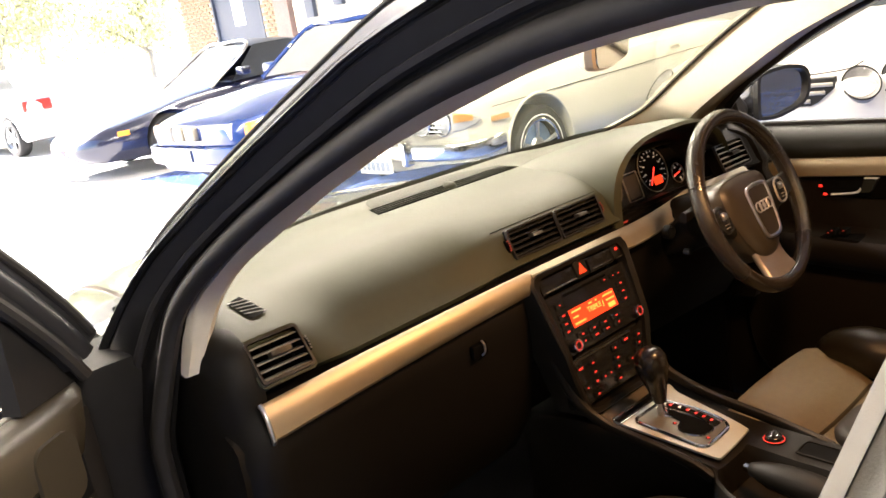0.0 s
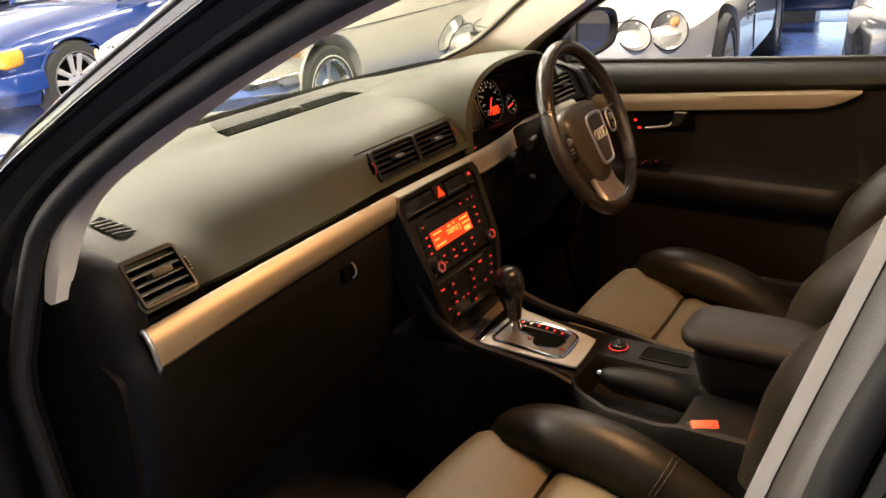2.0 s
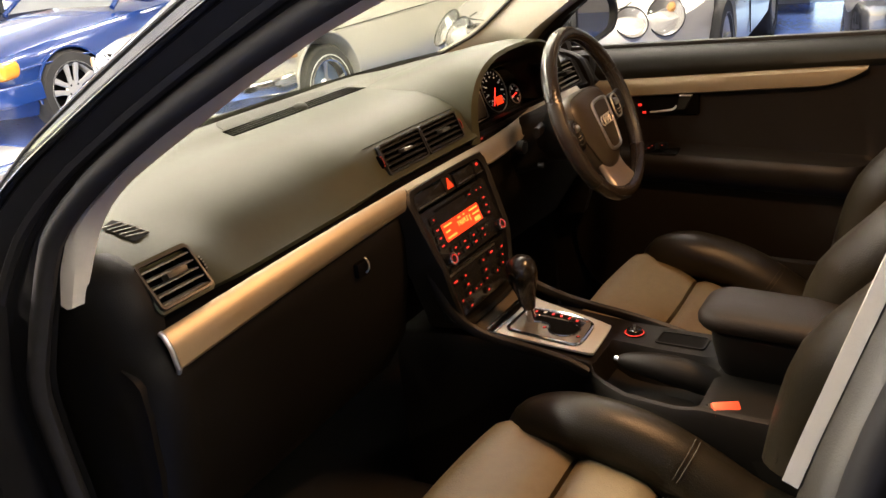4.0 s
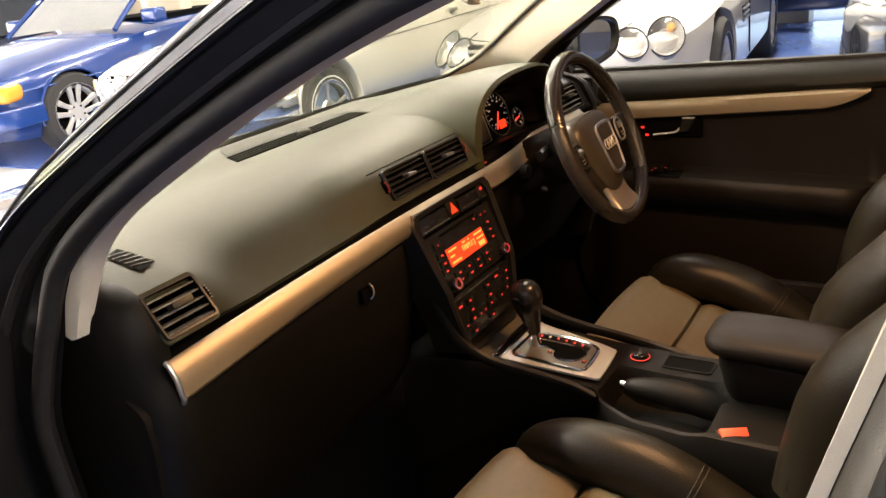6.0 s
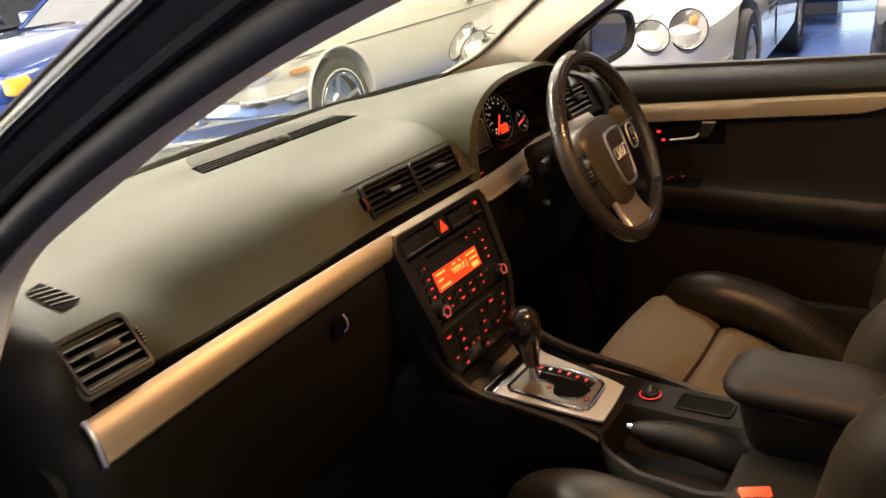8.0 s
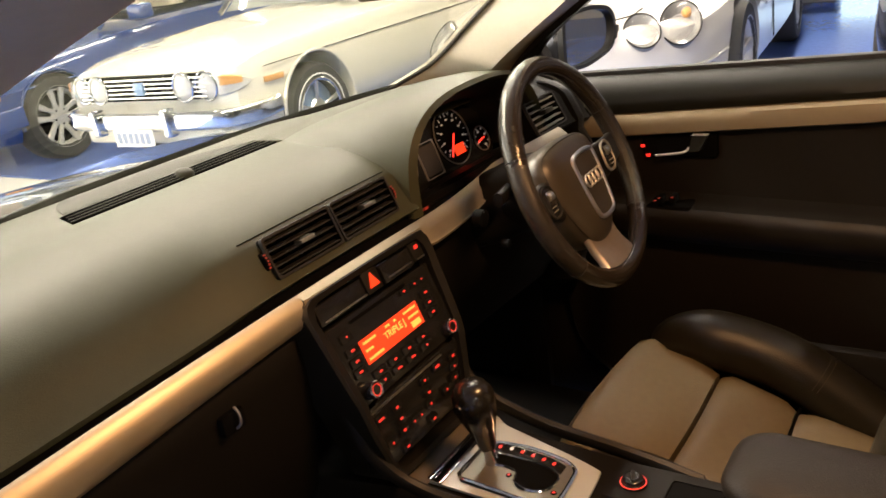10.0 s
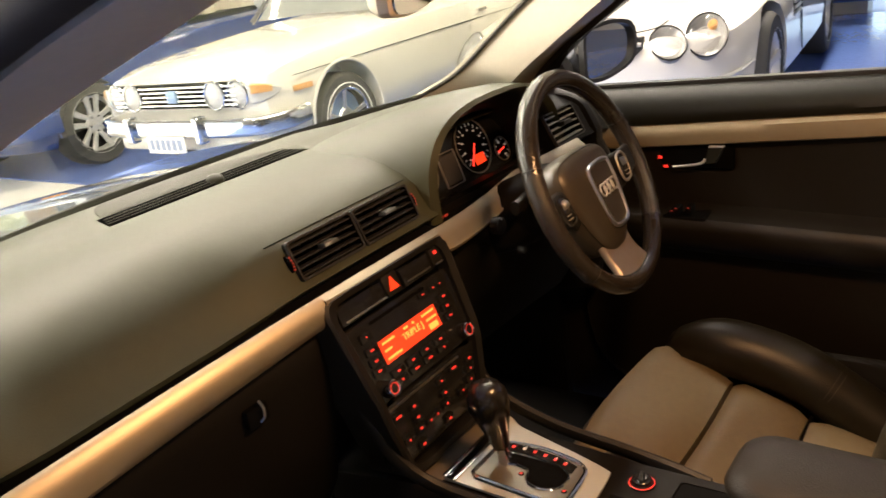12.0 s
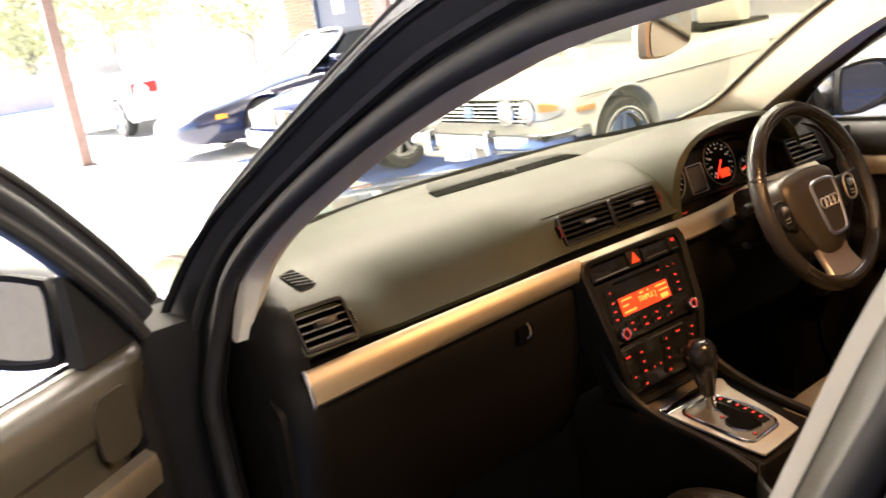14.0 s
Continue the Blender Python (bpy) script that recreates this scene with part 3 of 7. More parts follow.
for i in range(len(PX) - 1):
    for j in range(len(pg[0]) - 1):
        if not (j == 4 and 1 <= i <= 3):
            bm.faces.new((pg[i][j], pg[i][j + 1], pg[i + 1][j + 1], pg[i + 1][j]))
part("vent_panel", bm, "dash_low", dashboard, "black panel round the outer vent")
part("vent_seam", sweep([Vector((x, 0.0762 - bow(x), 0.9582)) for x in [-0.150 + 0.01 * k for k in range(29)]], oval(0.0009, 0.0009, 5)), "void", dashboard)
# end caps
for sgn in (-1, 1):
    prof = [(0.30, 0.93), (0.22, 0.950), (0.14, 0.964), (0.085, 0.974), (0.060, 0.971), (0.043, 0.964), (0.029, 0.953), (0.016, 0.928), (0.006, 0.905), (0.008, 0.884), (-0.004, 0.862), (-0.016, 0.836), (-0.012, 0.78), (0.0, 0.70), (0.04, 0.58), (0.3, 0.55)]
    shrink = ((0.6335, 0.002), (0.645, 0.0005), (0.668, 0.006), (0.680, 0.016), (0.690, 0.032), (0.697, 0.055))
    part("end_cap", loft([[(sgn * x, y + d * (1 if y < 0.2 else 0), z - d * 0.8) for y, z in prof] for x, d in shrink], True, True), "dash_low", dashboard, "black dashboard end cheek")
# aluminium strip: it passes behind the head of the console as a narrow band
def strip_section(x, narrow=False):
    q = clamp((x + 0.645) / 0.5)
    b = bow(x)
    yt, zt, yl, zl = 0.028 - b, 0.8885 + 0.001 * q, 0.014 - b + 0.006 * q, 0.840 + 0.012 * q
    if x > 0.10:
        k = clamp((x - 0.14) / 0.20)
        zt += 0.020 * k * k
        zl += 0.030 * k * k
        yl -= 0.010 * clamp((x - 0.10) / 0.04)
    if narrow:
        yl, zl = yt - 0.004, 0.874
    return [Vector((x, yt + 0.004, zt - 0.004)), Vector((x, yt + 0.001, zt)), Vector((x, yt - 0.004, zt - 0.003)), Vector((x, yt * 0.6 + yl * 0.4 - 0.007, zt * 0.6 + zl * 0.4)), Vector((x, (yt + yl) / 2 - 0.008, zt * 0.25 + zl * 0.75)), Vector((x, yl - 0.003, zl + 0.005)), Vector((x, yl, zl)), Vector((x, yl + 0.012, zl - 0.002))]


ST = [strip_section(x) for x in np.linspace(-0.645, -0.121, 60)]
part("trim_strip", loft(ST, False, False), "alu", dashboard, "brushed aluminium trim strip")
part("trim_strip", loft([strip_section(x, True) for x in np.linspace(-0.1215, 0.1215, 24)], False, False), "alu", dashboard, "brushed aluminium trim strip")
part("trim_strip", loft([strip_section(x) for x in np.linspace(0.121, 0.555, 50)], False, False), "alu", dashboard, "brushed aluminium trim strip")
# near-black sheet for the shadow band between strip and tucked-under pad
part("strip_shade_sheet", loft([[Vector((x, 0.0305 - bow(x), 0.884 + (0.020 * clamp((x - 0.14) / 0.20) ** 2 if x > 0.14 else 0.0))), Vector((x, 0.044 - bow(x), 0.8845)), Vector((x, 0.07 - bow(x), 0.900))] for x in np.linspace(-0.645, 0.555, 40)], False, False), "void", dashboard)
part("strip_end", sweep([p + Vector((-0.003, -0.001, 0.0)) for p in ST[0][1:7]], oval(0.0035, 0.0035, 8), (1, 0, 0)), "satin", dashboard, "bright strip end")
# lower dash, glovebox, knee panel
GB = []
for x in np.linspace(-0.69, -0.125, 14):
    b = bow(x)
    GB.append([Vector((x, y - b, z)) for y, z in ((0.060, 0.856), (0.042, 0.846), (0.034, 0.836), (0.032, 0.80), (0.040, 0.72), (0.06, 0.62), (0.11, 0.54), (0.30, 0.50))])
glove = part("glovebox", loft(GB, False, False), "dash_low", dashboard, "black glovebox lid and lower dash")
part("latch_recess", box(-0.272, -0.240, 0.019, 0.0295, 0.790, 0.814, 0.004), "void", glove)
part("latch", sweep(resample([(-0.252, 0.020, 0.819), (-0.252, 0.014, 0.812), (-0.2535, 0.013, 0.801), (-0.256, 0.018, 0.795)], 8), oval(0.0016, 0.0016, 8), (1, 0, 0)), "satin", glove, "bright glovebox latch")
KN = []
for x in np.linspace(0.125, 0.69, 12):
    b = bow(x)
    KN.append([Vector((x, y - b, z)) for y, z in ((0.06, 0.872), (0.04, 0.853), (0.035, 0.80), (0.06, 0.70), (0.14, 0.58), (0.35, 0.55))])
part("knee_panel", loft(KN, False, False), "dash_low", dashboard, "black lower panel under the column")
def pad_z(x, y):
    r = dash_row(x)[::-1]
    return float(np.interp(y, [v.y for v in r[2:]], [v.z for v in r[2:]]))


# top grille: four long slots on a slope, a plate behind them
def ramp(f):
    return 0.314 + 0.027 * f, 0.9835 + 0.0070 * f


gr = part("demister_grille", box(-0.194, 0.192, 0.308, 0.345, 0.962, 0.966), "void", dashboard, "black demister grille")
for y, z in ((0.3125, 0.9815), (0.3428, 0.9893)):
    part("tray_wall", box(-0.194, 0.192, y - 0.0008, y + 0.0008, 0.964, z), "void", gr)
for k in range(1, 4):
    y, z = ramp(k / 4)
    # fin sides near-black: the slots' inner shade is put into their colour
    part("fin", box(-0.192 + 0.002 * k, 0.190 - 0.0065 * k, y - 0.0005, y + 0.0005, 0.966, z - 0.0008), "void", gr)
    part("fin_edge", box(-0.192 + 0.002 * k, 0.190 - 0.0065 * k, y - 0.0008, y + 0.0008, z - 0.0008, z + 0.0004), "grille_grey", gr)
part("end_wedge", loft([[Vector((0.191, ramp(f)[0], ramp(f)[1] - d)) for f in (0.0, 0.5, 1.0)] + [Vector((0.1625, ramp(1.0)[0], ramp(1.0)[1] - d))] for d in (0.0, 0.004)], True, True), "dash", gr, smooth=False)
PLT = resample([(-0.184, 0.343), (-0.178, 0.365), (-0.160, 0.384), (-0.125, 0.392), (-0.06, 0.391), (0.02, 0.384), (0.08, 0.373), (0.13, 0.359), (0.163, 0.343)], 40)
# darker than the pad: shade on the rising slope, painted by colour
part("grille_plate", loft([[Vector((q.x, 0.343 + (q.y - 0.343) * u / 6, pad_z(q.x, 0.343 + (q.y - 0.343) * u / 6) + 0.0006 + 0.0010 * math.sin(math.pi * u / 6))) for u in range(7)] for q in PLT], False, False), "grille_grey", gr, "plate behind the slots, its slope's shade put into the colour")
part("light_sensor", lathe([(0.0, 0.007), (0.007, 0.0065), (0.012, 0.004), (0.014, 0.0), (0.014, -0.01)], 18, pose(0.004, 0.330, 0.9875, 14)), "grille_grey", gr, "small domed sensor")


def vent(name, x0, x1, n, parent, tab=True, wheel=0, lean=-22, slat="slat_black", dy=0.0, h=0.047, turn=13, deep=0.006):
    """An air vent: recessed box, frame, slats across, tab and thumbwheel."""
    xm = (x0 + x1) / 2
    b = bow(xm)
    tilt = pose(xm, 0.050 - b + dy, 0.935, lean)
    w = x1 - x0
    v = part(name, slab(rounded(w, h + 0.004, 0.004), 0.003, tilt @ pose(0, 0.03, 0)), "void", parent, "black air vent")
    part("vent_frame", slab(rounded(w + 0.005, h + 0.005, 0.005), 0.006, tilt @ pose(0, 0.005, 0), hole=rounded(w - 0.001, h - 0.001, 0.004)), "slat_black", v)
    part("shell", slab(rounded(w + 0.002, h + 0.004, 0.004), 0.03, tilt @ pose(0, 0.03, 0), hole=rounded(w - 0.003, h - 0.002, 0.004)), "void", v)
    for k in range(n):
        z = -h / 2 + h * (k + 0.5) / n
        part("slat", box(-w / 2, w / 2, -deep, deep, -0.0010, 0.0010, m=tilt @ pose(0, deep + 0.001, z, turn)), slat, v)
    for k in range(4):
        xx = -w / 2 + w * (k + 0.5) / 4
        part("vane", box(-0.0008, 0.0008, 0.0, 0.012, -h / 2, h / 2, m=tilt @ pose(xx, 0.02, 0)), "void", v)
    if tab:
        tw, th = (0.015, 0.0040) if h > 0.05 and slat == "slat" else (0.012, 0.0025)
        part("vent_tab", box(-tw, tw, -0.010, 0.004, -th, th, 0.0012, m=tilt @ pose(0.0, 0, 0.003, 10)), "satin" if th < 0.004 else "pad", v, "bright vent tab" if th < 0.004 else "dull vent tab")
    if wheel:
        ww = part("thumbwheel", lathe([(0.010, -0.003), (0.0120, -0.0015), (0.0120, 0.0015), (0.010, 0.003)], 20, tilt @ pose(wheel * (w / 2 + 0.0062), 0.0105, 0, 0, 90)), "void", v, "ribbed thumbwheel")
        for k in range(5):
            part("wheel_mark", box(-0.0012, 0.0012, -0.001, 0.001, -0.0010, 0.0010, m=tilt @ pose(wheel * (w / 2 + 0.0062), -0.0013 + 0.0008 * abs(k - 2), -0.008 + 0.004 * k)), "slat" if slat == "slat" else "dim_red", ww)
    return v


vent("air_vent", -0.127, -0.012, 5, dashboard, wheel=-1)
vent("air_vent", -0.004, 0.110, 5, dashboard, wheel=1)
vent("air_vent", -0.634, -0.560, 5, dashboard, wheel=1, lean=-36, slat="slat", dy=-0.009, h=0.055, turn=20, deep=0.008)
vent("air_vent", 0.500, 0.606, 5, dashboard, lean=-26, dy=0.0, slat="slat", h=0.056)
lv = pose(-0.597, 0.050 - bow(-0.597) - 0.009, 0.935, -36)
part("vent_bezel", slab(rounded(0.086, 0.068, 0.008), 0.0012, lv @ pose(0.0, 0.0058, 0.0), hole=rounded(0.077, 0.058, 0.005)), "dash", dashboard, "grey surround of the outer vent")
DMC = [(-0.602, 0.130), (-0.578, 0.138), (-0.570, 0.082), (-0.597, 0.078)]


def across(t, u, lift):
    """A point of the outlet: t from the windscreen end to the cabin end, u across."""
    a = Vector(DMC[0]).lerp(Vector(DMC[3]), t)
    b = Vector(DMC[1]).lerp(Vector(DMC[2]), t)
    q = a.lerp(b, u)
    return Vector((q.x, q.y, pad_z(q.x, q.y) + lift))


dm = part("side_demister", loft([[across(t / 8, u / 4, 0.0024) for u in range(5)] for t in range(9)], False, False), "void", dashboard, "slanted black demister outlet")
for k in range(5):
    t = (k + 0.9) / 5.8
    pts = [across(min(1, max(0, t - 0.11 + 0.22 * u / 4)), u / 4, 0.0031) for u in range(5)]
    part("fin", sweep(pts, rounded(0.0018, 0.0010, 0.0004)), "slat", dm)

# ---- instrument binnacle ----
HX, HZ = 0.342, 0.885


def arch(y, half, top, n=28, base=HZ, tuck=0.0):
    out = []
    for i in range(n + 1):
        a = math.pi * i / n
        c, s = -math.cos(a), math.sin(a)
        out.append(Vector((HX + half * math.copysign(abs(c) ** 0.72, c) + (tuck * (1 - s) ** 0.8 if c < 0 else 0.0), y, base + (top - base) * abs(s) ** 0.72)))
    return out


hood_out = [arch(0.050, 0.205, 1.027, tuck=0.027), arch(0.036, 0.2095, 1.034, tuck=0.026), arch(0.043, 0.2155, 1.0400, tuck=0.017), arch(0.10, 0.222, 1.040), arch(0.17, 0.230, 1.030), arch(0.24, 0.242, 1.012), arch(0.31, 0.264, 0.992), arch(0.36, 0.275, 0.975)]
part("instrument_hood", loft(hood_out, False, False), "dash", dashboard, "grey hood over the instruments")
part("hood_lining", loft([arch(0.049, 0.206, 1.0265, tuck=0.027), arch(0.09, 0.196, 1.005, tuck=0.022), arch(0.17, 0.188, 0.985, tuck=0.02)], False, False), "black", dashboard)
cl = pose(0.362, 0.150, 0.925, -18)
cluster = part("instrument_panel", slab(rounded(0.375, 0.135, 0.05, 6), 0.006, cl @ pose(-0.018, 0, 0)), "gloss_black", dashboard, "black instrument cluster")


def dial(x, z, r, sweep_from, n, needle):
    m = cl @ pose(x, -0.006, z)
    d = part("dial", lathe([(0.0, 0.0), (r, 0.0), (r, 0.002), (0.0, 0.002)], 32, m @ pose(0, 0, 0, 90)), "void", cluster, "round dial with white marks")
    part("dial_ring", sweep([m @ Vector((r * math.cos(a), -0.003, r * math.sin(a))) for a in np.linspace(0, 2 * math.pi, 36)[:-1]], oval(0.0012, 0.0012, 6), (0, -1, 0.3), loop=True), "tab_metal", d)
    for k in range(n):
        a = radians(sweep_from - 270 * k / (n - 1))
        part("mark", box(-0.0040 if k % 2 == 0 else -0.0015, 0.0025, -0.0008, 0, -0.0007, 0.0007, m=m @ pose(0.8 * r * math.cos(a), -0.0025, 0.8 * r * math.sin(a), 0, -math.degrees(a))), "dial_white", d)
        if k % 2 == 0:
            part("numeral", box(-0.0028, 0.0028, -0.0008, 0, -0.0016, 0.0016, 0, m=m @ pose(0.62 * r * math.cos(a), -0.0025, 0.6 * r * math.sin(a))), "dial_white", d)
    a = radians(needle)
    part("needle", box(-0.004, r * 0.82, -0.0012, 0.0, -0.0013, 0.0013, m=m @ pose(0, -0.005, 0, 0, -needle)), "needle", d, "red needle")
    return m


sp = dial(0.055, 0.002, 0.049, 225, 17, 232)
part("odometer", box(-0.010, 0.020, -0.001, 0.0, -0.034, -0.016, m=sp @ pose(0, -0.003, 0)), "screen", cluster, "red odometer window")
dial(-0.112, 0.002, 0.049, 225, 17, 225)
dial(0.135, -0.025, 0.022, 200, 7, 190)
dial(-0.175, -0.025, 0.022, 200, 7, 190)
part("driver_display", slab(rounded(0.044, 0.050, 0.003), 0.002, cl @ pose(-0.027, -0.007, -0.016)), "grey_screen", cluster, "blank grey driver display")
part("display_frame", slab(rounded(0.050, 0.060, 0.003), 0.003, cl @ pose(-0.027, -0.0065, -0.016), hole=rounded(0.0475, 0.0575, 0.003)), "bright", cluster)
part("cluster_sill", loft([[Vector((x, y, z)) for x in np.linspace(0.135, 0.545, 12)] for y, z in ((0.05, 0.880), (0.045, 0.892), (0.06, 0.896), (0.14, 0.870))], False, False), "dash_low", dashboard)
for k in range(2):
    part("warning_light", box(-0.004, 0.004, -0.001, 0.001, -0.002, 0.002, m=pose(0.168 + 0.012 * k, 0.046, 0.889)), "dim_red", cluster)

# ---- steering wheel and column ----
wheel = thing("steering_wheel", "black leather steering wheel with silver-edged airbag pad", "steering wheel", at=pose(0.3275, -0.129, 0.905, -21.9, 0, 2.4))
R = 0.1634
ARC = np.linspace(0, 2 * math.pi, 73)[:-1]


def rim_r(a):
    """Thickness of the rim: fuller where the thumbs lie."""
    return 1.0 + 0.10 * math.exp(-((math.degrees(a) - 38) / 16) ** 2) + 0.10 * math.exp(-((math.degrees(a) - 142) / 16) ** 2)


rimpath = [Vector((R * math.cos(a), 0.0, R * math.sin(a))) for a in ARC]
part("rim", sweep(rimpath, oval(0.0138, 0.0150, 14), (0, 1, 0), loop=True, scales=[rim_r(a) for a in ARC]), "leather_rim", wheel, "black leather rim, glossy with wear")
for lo_, hi_ in ((-40, 22), (158, 220)):
    seg = [Vector((R * math.cos(radians(q)), 0.0, R * math.sin(radians(q)))) for q in np.linspace(lo_, hi_, 20)]
    part("grip_leather", sweep(seg, oval(0.0142, 0.0154, 14), (0, 1, 0), cap=False), "perforated", wheel, "dimpled leather grip")
    for q in (seg[0], seg[-1]):
        d = q.normalized()
        part("grip_seam", sweep([q + d * 0.0145 * math.cos(a) + Vector((0, 0.0157 * math.sin(a), 0)) for a in np.linspace(0, 2 * math.pi, 17)[:-1]], oval(0.0007, 0.0007, 5), (-d.z, 0.0, d.x), loop=True), "black", wheel)
part("rim_seam", sweep([p * 0.922 + Vector((0, -0.006, 0)) for p in rimpath], oval(0.0011, 0.0011, 5), (0, 1, 0), loop=True), "black", wheel)
padout = [(-0.088, 0.022), (-0.082, 0.040), (-0.060, 0.050), (0.0, 0.054), (0.060, 0.050), (0.082, 0.040), (0.088, 0.022), (0.084, -0.020), (0.066, -0.066), (0.044, -0.098), (0.024, -0.110), (0.0, -0.113), (-0.024, -0.110), (-0.044, -0.098), (-0.066, -0.066), (-0.084, -0.020)]
padout = [(v.x, v.y) for v in resample(padout + padout[:1], 56)[:-1]]


def pad_ring(k, y):
    return [(x * k, y, -0.022 + (z + 0.022) * k) for x, z in padout]


pad = part("airbag_pad", loft([pad_ring(0.98, 0.045), pad_ring(1.0, 0.022), pad_ring(0.985, 0.013), pad_ring(0.93, 0.005), pad_ring(0.80, -0.002), pad_ring(0.55, -0.006), pad_ring(0.2, -0.008)]), "pad", wheel, "black padded airbag cover")
part("pad_seam", sweep([Vector(p) + Vector((0, -0.0005, 0)) for p in pad_ring(0.955, 0.0085)], oval(0.0008, 0.0008, 5), (0, 1, 0), loop=True), "black", pad)
shield = [(-0.037, 0.012), (-0.031, 0.021), (0.0, 0.024), (0.031, 0.021), (0.037, 0.012), (0.035, -0.025), (0.029, -0.062), (0.021, -0.074), (0.0, -0.077), (-0.021, -0.074), (-0.029, -0.062), (-0.035, -0.025)]
shield = [Vector((v.x + 0.012, -0.0085, v.y)) for v in resample(shield + shield[:1], 48)[:-1]]
part("shield_face", loft([[p + Vector((0, 0.006, 0)) for p in shield], [p + Vector((0, -0.0005, 0)) for p in shield]]), "gloss_pad", pad, "smooth shield-shaped centre")
part("shield_ring", sweep(shield, oval(0.0037, 0.0032, 8), (0, 1, 0), loop=True), "satin", pad, "silver shield-shaped ring")
for k in range(4):
    c = Vector((-0.008 + 0.0135 * k, -0.0115, -0.018))
    part("badge_ring", sweep([c + Vector((0.0092 * math.cos(a), 0, 0.0092 * math.sin(a))) for a in np.linspace(0, 2 * math.pi, 25)[:-1]], oval(0.0017, 0.0017, 6), (0, 1, 0), loop=True), "satin", pad, "silver badge ring")
for sgn in (-1, 1):
    sp_ = resample([(sgn * 0.07, 0.020, -0.016), (sgn * 0.10, 0.014, -0.012), (sgn * 0.13, 0.008, -0.006), (sgn * 0.160, 0.0, 0.002)], 10)
    spk = part("side_spoke", sweep(sp_, rounded(0.016, 0.056, 0.007), (0, 0, 1), scales=[1.15, 1.1, 1.05, 1, 0.95, 0.88, 0.8, 0.74, 0.7, 0.68]), "black", wheel)
    ring_ = [Vector((sgn * (0.112 + x + 0.004 * z / 0.03), 0.001, -0.010 + z)) for x, z in rounded(0.034, 0.046, 0.014)]
    part("button_ring", sweep(ring_, oval(0.0022, 0.0020, 6), (0, 1, 0), loop=True), "gloss_black" if sgn < 0 else "tab_metal", spk, "button surround")
    part("button", slab(rounded(0.029, 0.041, 0.012), 0.005, pose(sgn * 0.112, 0.004, -0.010), 0.2), "gloss_black", spk)
    part("roller", lathe([(0.006, -0.007), (0.0075, -0.005), (0.0075, 0.005), (0.006, 0.007)], 14, pose(sgn * 0.112, 0.001, -0.002, 0, 90)), "satin", spk)
    for dz in (-0.024, -0.018):
        part("button_mark", box(-0.007, 0.007, -0.0006, 0.0, -0.0007, 0.0007, m=pose(sgn * 0.112, -0.0012, dz)), "slat", spk)
low_sp = [Vector((0, 0.016, -0.080)), Vector((0, 0.012, -0.115)), Vector((0, 0.004, -0.140)), Vector((0, 0.0, -0.160))]
part("lower_spoke", sweep(resample(low_sp, 9), rounded(0.098, 0.014, 0.006), (0, 1, 0), scales=[1.0, 0.98, 0.96, 0.95, 0.95, 0.97, 1.02, 1.10, 1.24]), "satin_spoke", wheel, "satin metal lower spoke")
part("hub", lathe([(0.045, -0.05), (0.060, 0.0), (0.062, 0.05)], 24, pose(0, 0.075, -0.01, 90)), "black", wheel)

column = thing("steering_column", "black steering column shroud with stalks and key", "steering column")
cp = [Vector((0.350, -0.05, 0.868)), Vector((0.350, 0.02, 0.845)), Vector((0.350, 0.10, 0.825))]
part("shroud", sweep(cp, rounded(0.16, 0.115, 0.035), scales=[0.85, 1.0, 1.05]), "dash_low", column)
for sgn in (-1, 1):
    part("stalk", sweep(resample([(0.35 + sgn * 0.06, -0.03, 0.885), (0.35 + sgn * 0.09, -0.040, 0.888), (0.35 + sgn * 0.125, -0.048, 0.890)], 8), oval(0.008, 0.011, 8)), "dash_low", column, "black stalk")
part("key_lock", lathe([(0.0, 0.0), (0.013, 0.0), (0.013, 0.014), (0.009, 0.016), (0.0, 0.016)], 18, pose(0.222, -0.01, 0.862, 90)), "black", column, "round metal ignition lock")
# added sliver that draws the highlight on the lock's rim
part("lock_glint", box(-0.0012, 0.0012, -0.0010, 0.0, -0.008, 0.008, 0.0004, m=pose(0.218, -0.0245, 0.866, 0, 25)), "bright", column, "bright sliver in place of the lock's highlight")
part("column_lever", lathe([(0.0, 0.0), (0.006, 0.0), (0.006, 0.012), (0.0, 0.014)], 12, pose(0.212, -0.055, 0.831, 90)), "black", column)

# ---- centre console ----
FZ = 0.742


def face_y(z):
    """Depth of the centre stack's face at a height: it leans back above and stands steeper below."""
    return 0.38 * (z - 0.8) if z >= FZ else 0.38 * (FZ - 0.8) - 0.10 * (FZ - z)


def fas(x, z, d=0.0):
    """A pose on the face of the centre stack, d metres proud of it."""
    return pose(x, face_y(z), z, -20.8 if z >= FZ else -5.7) @ pose(0, -d, 0)


console = thing("centre_console", "black centre console with radio and gear selector", "console")
OUTL = [(-0.133, 0.850), (-0.134, 0.866), (-0.127, 0.877), (-0.112, 0.881), (0.0, 0.882), (0.112, 0.881), (0.127, 0.877), (0.134, 0.866), (0.133, 0.850), (0.128, 0.80), (0.122, 0.75), (0.114, 0.70), (0.104, 0.655), (0.098, 0.622), (0.0, 0.618), (-0.085, 0.622), (-0.098, 0.655), (-0.112, 0.70), (-0.122, 0.75), (-0.128, 0.80)]
OUTL = [(v.x, v.y) for v in resample(OUTL + OUTL[:1], 73)[:-1]]
INL = [(x * 0.86, z - 0.012 if z > 0.84 else (z if z > 0.64 else z + 0.012)) for x, z in OUTL]


def skin(pts, d):
    return [fas(x, z, d).translation for x, z in pts]


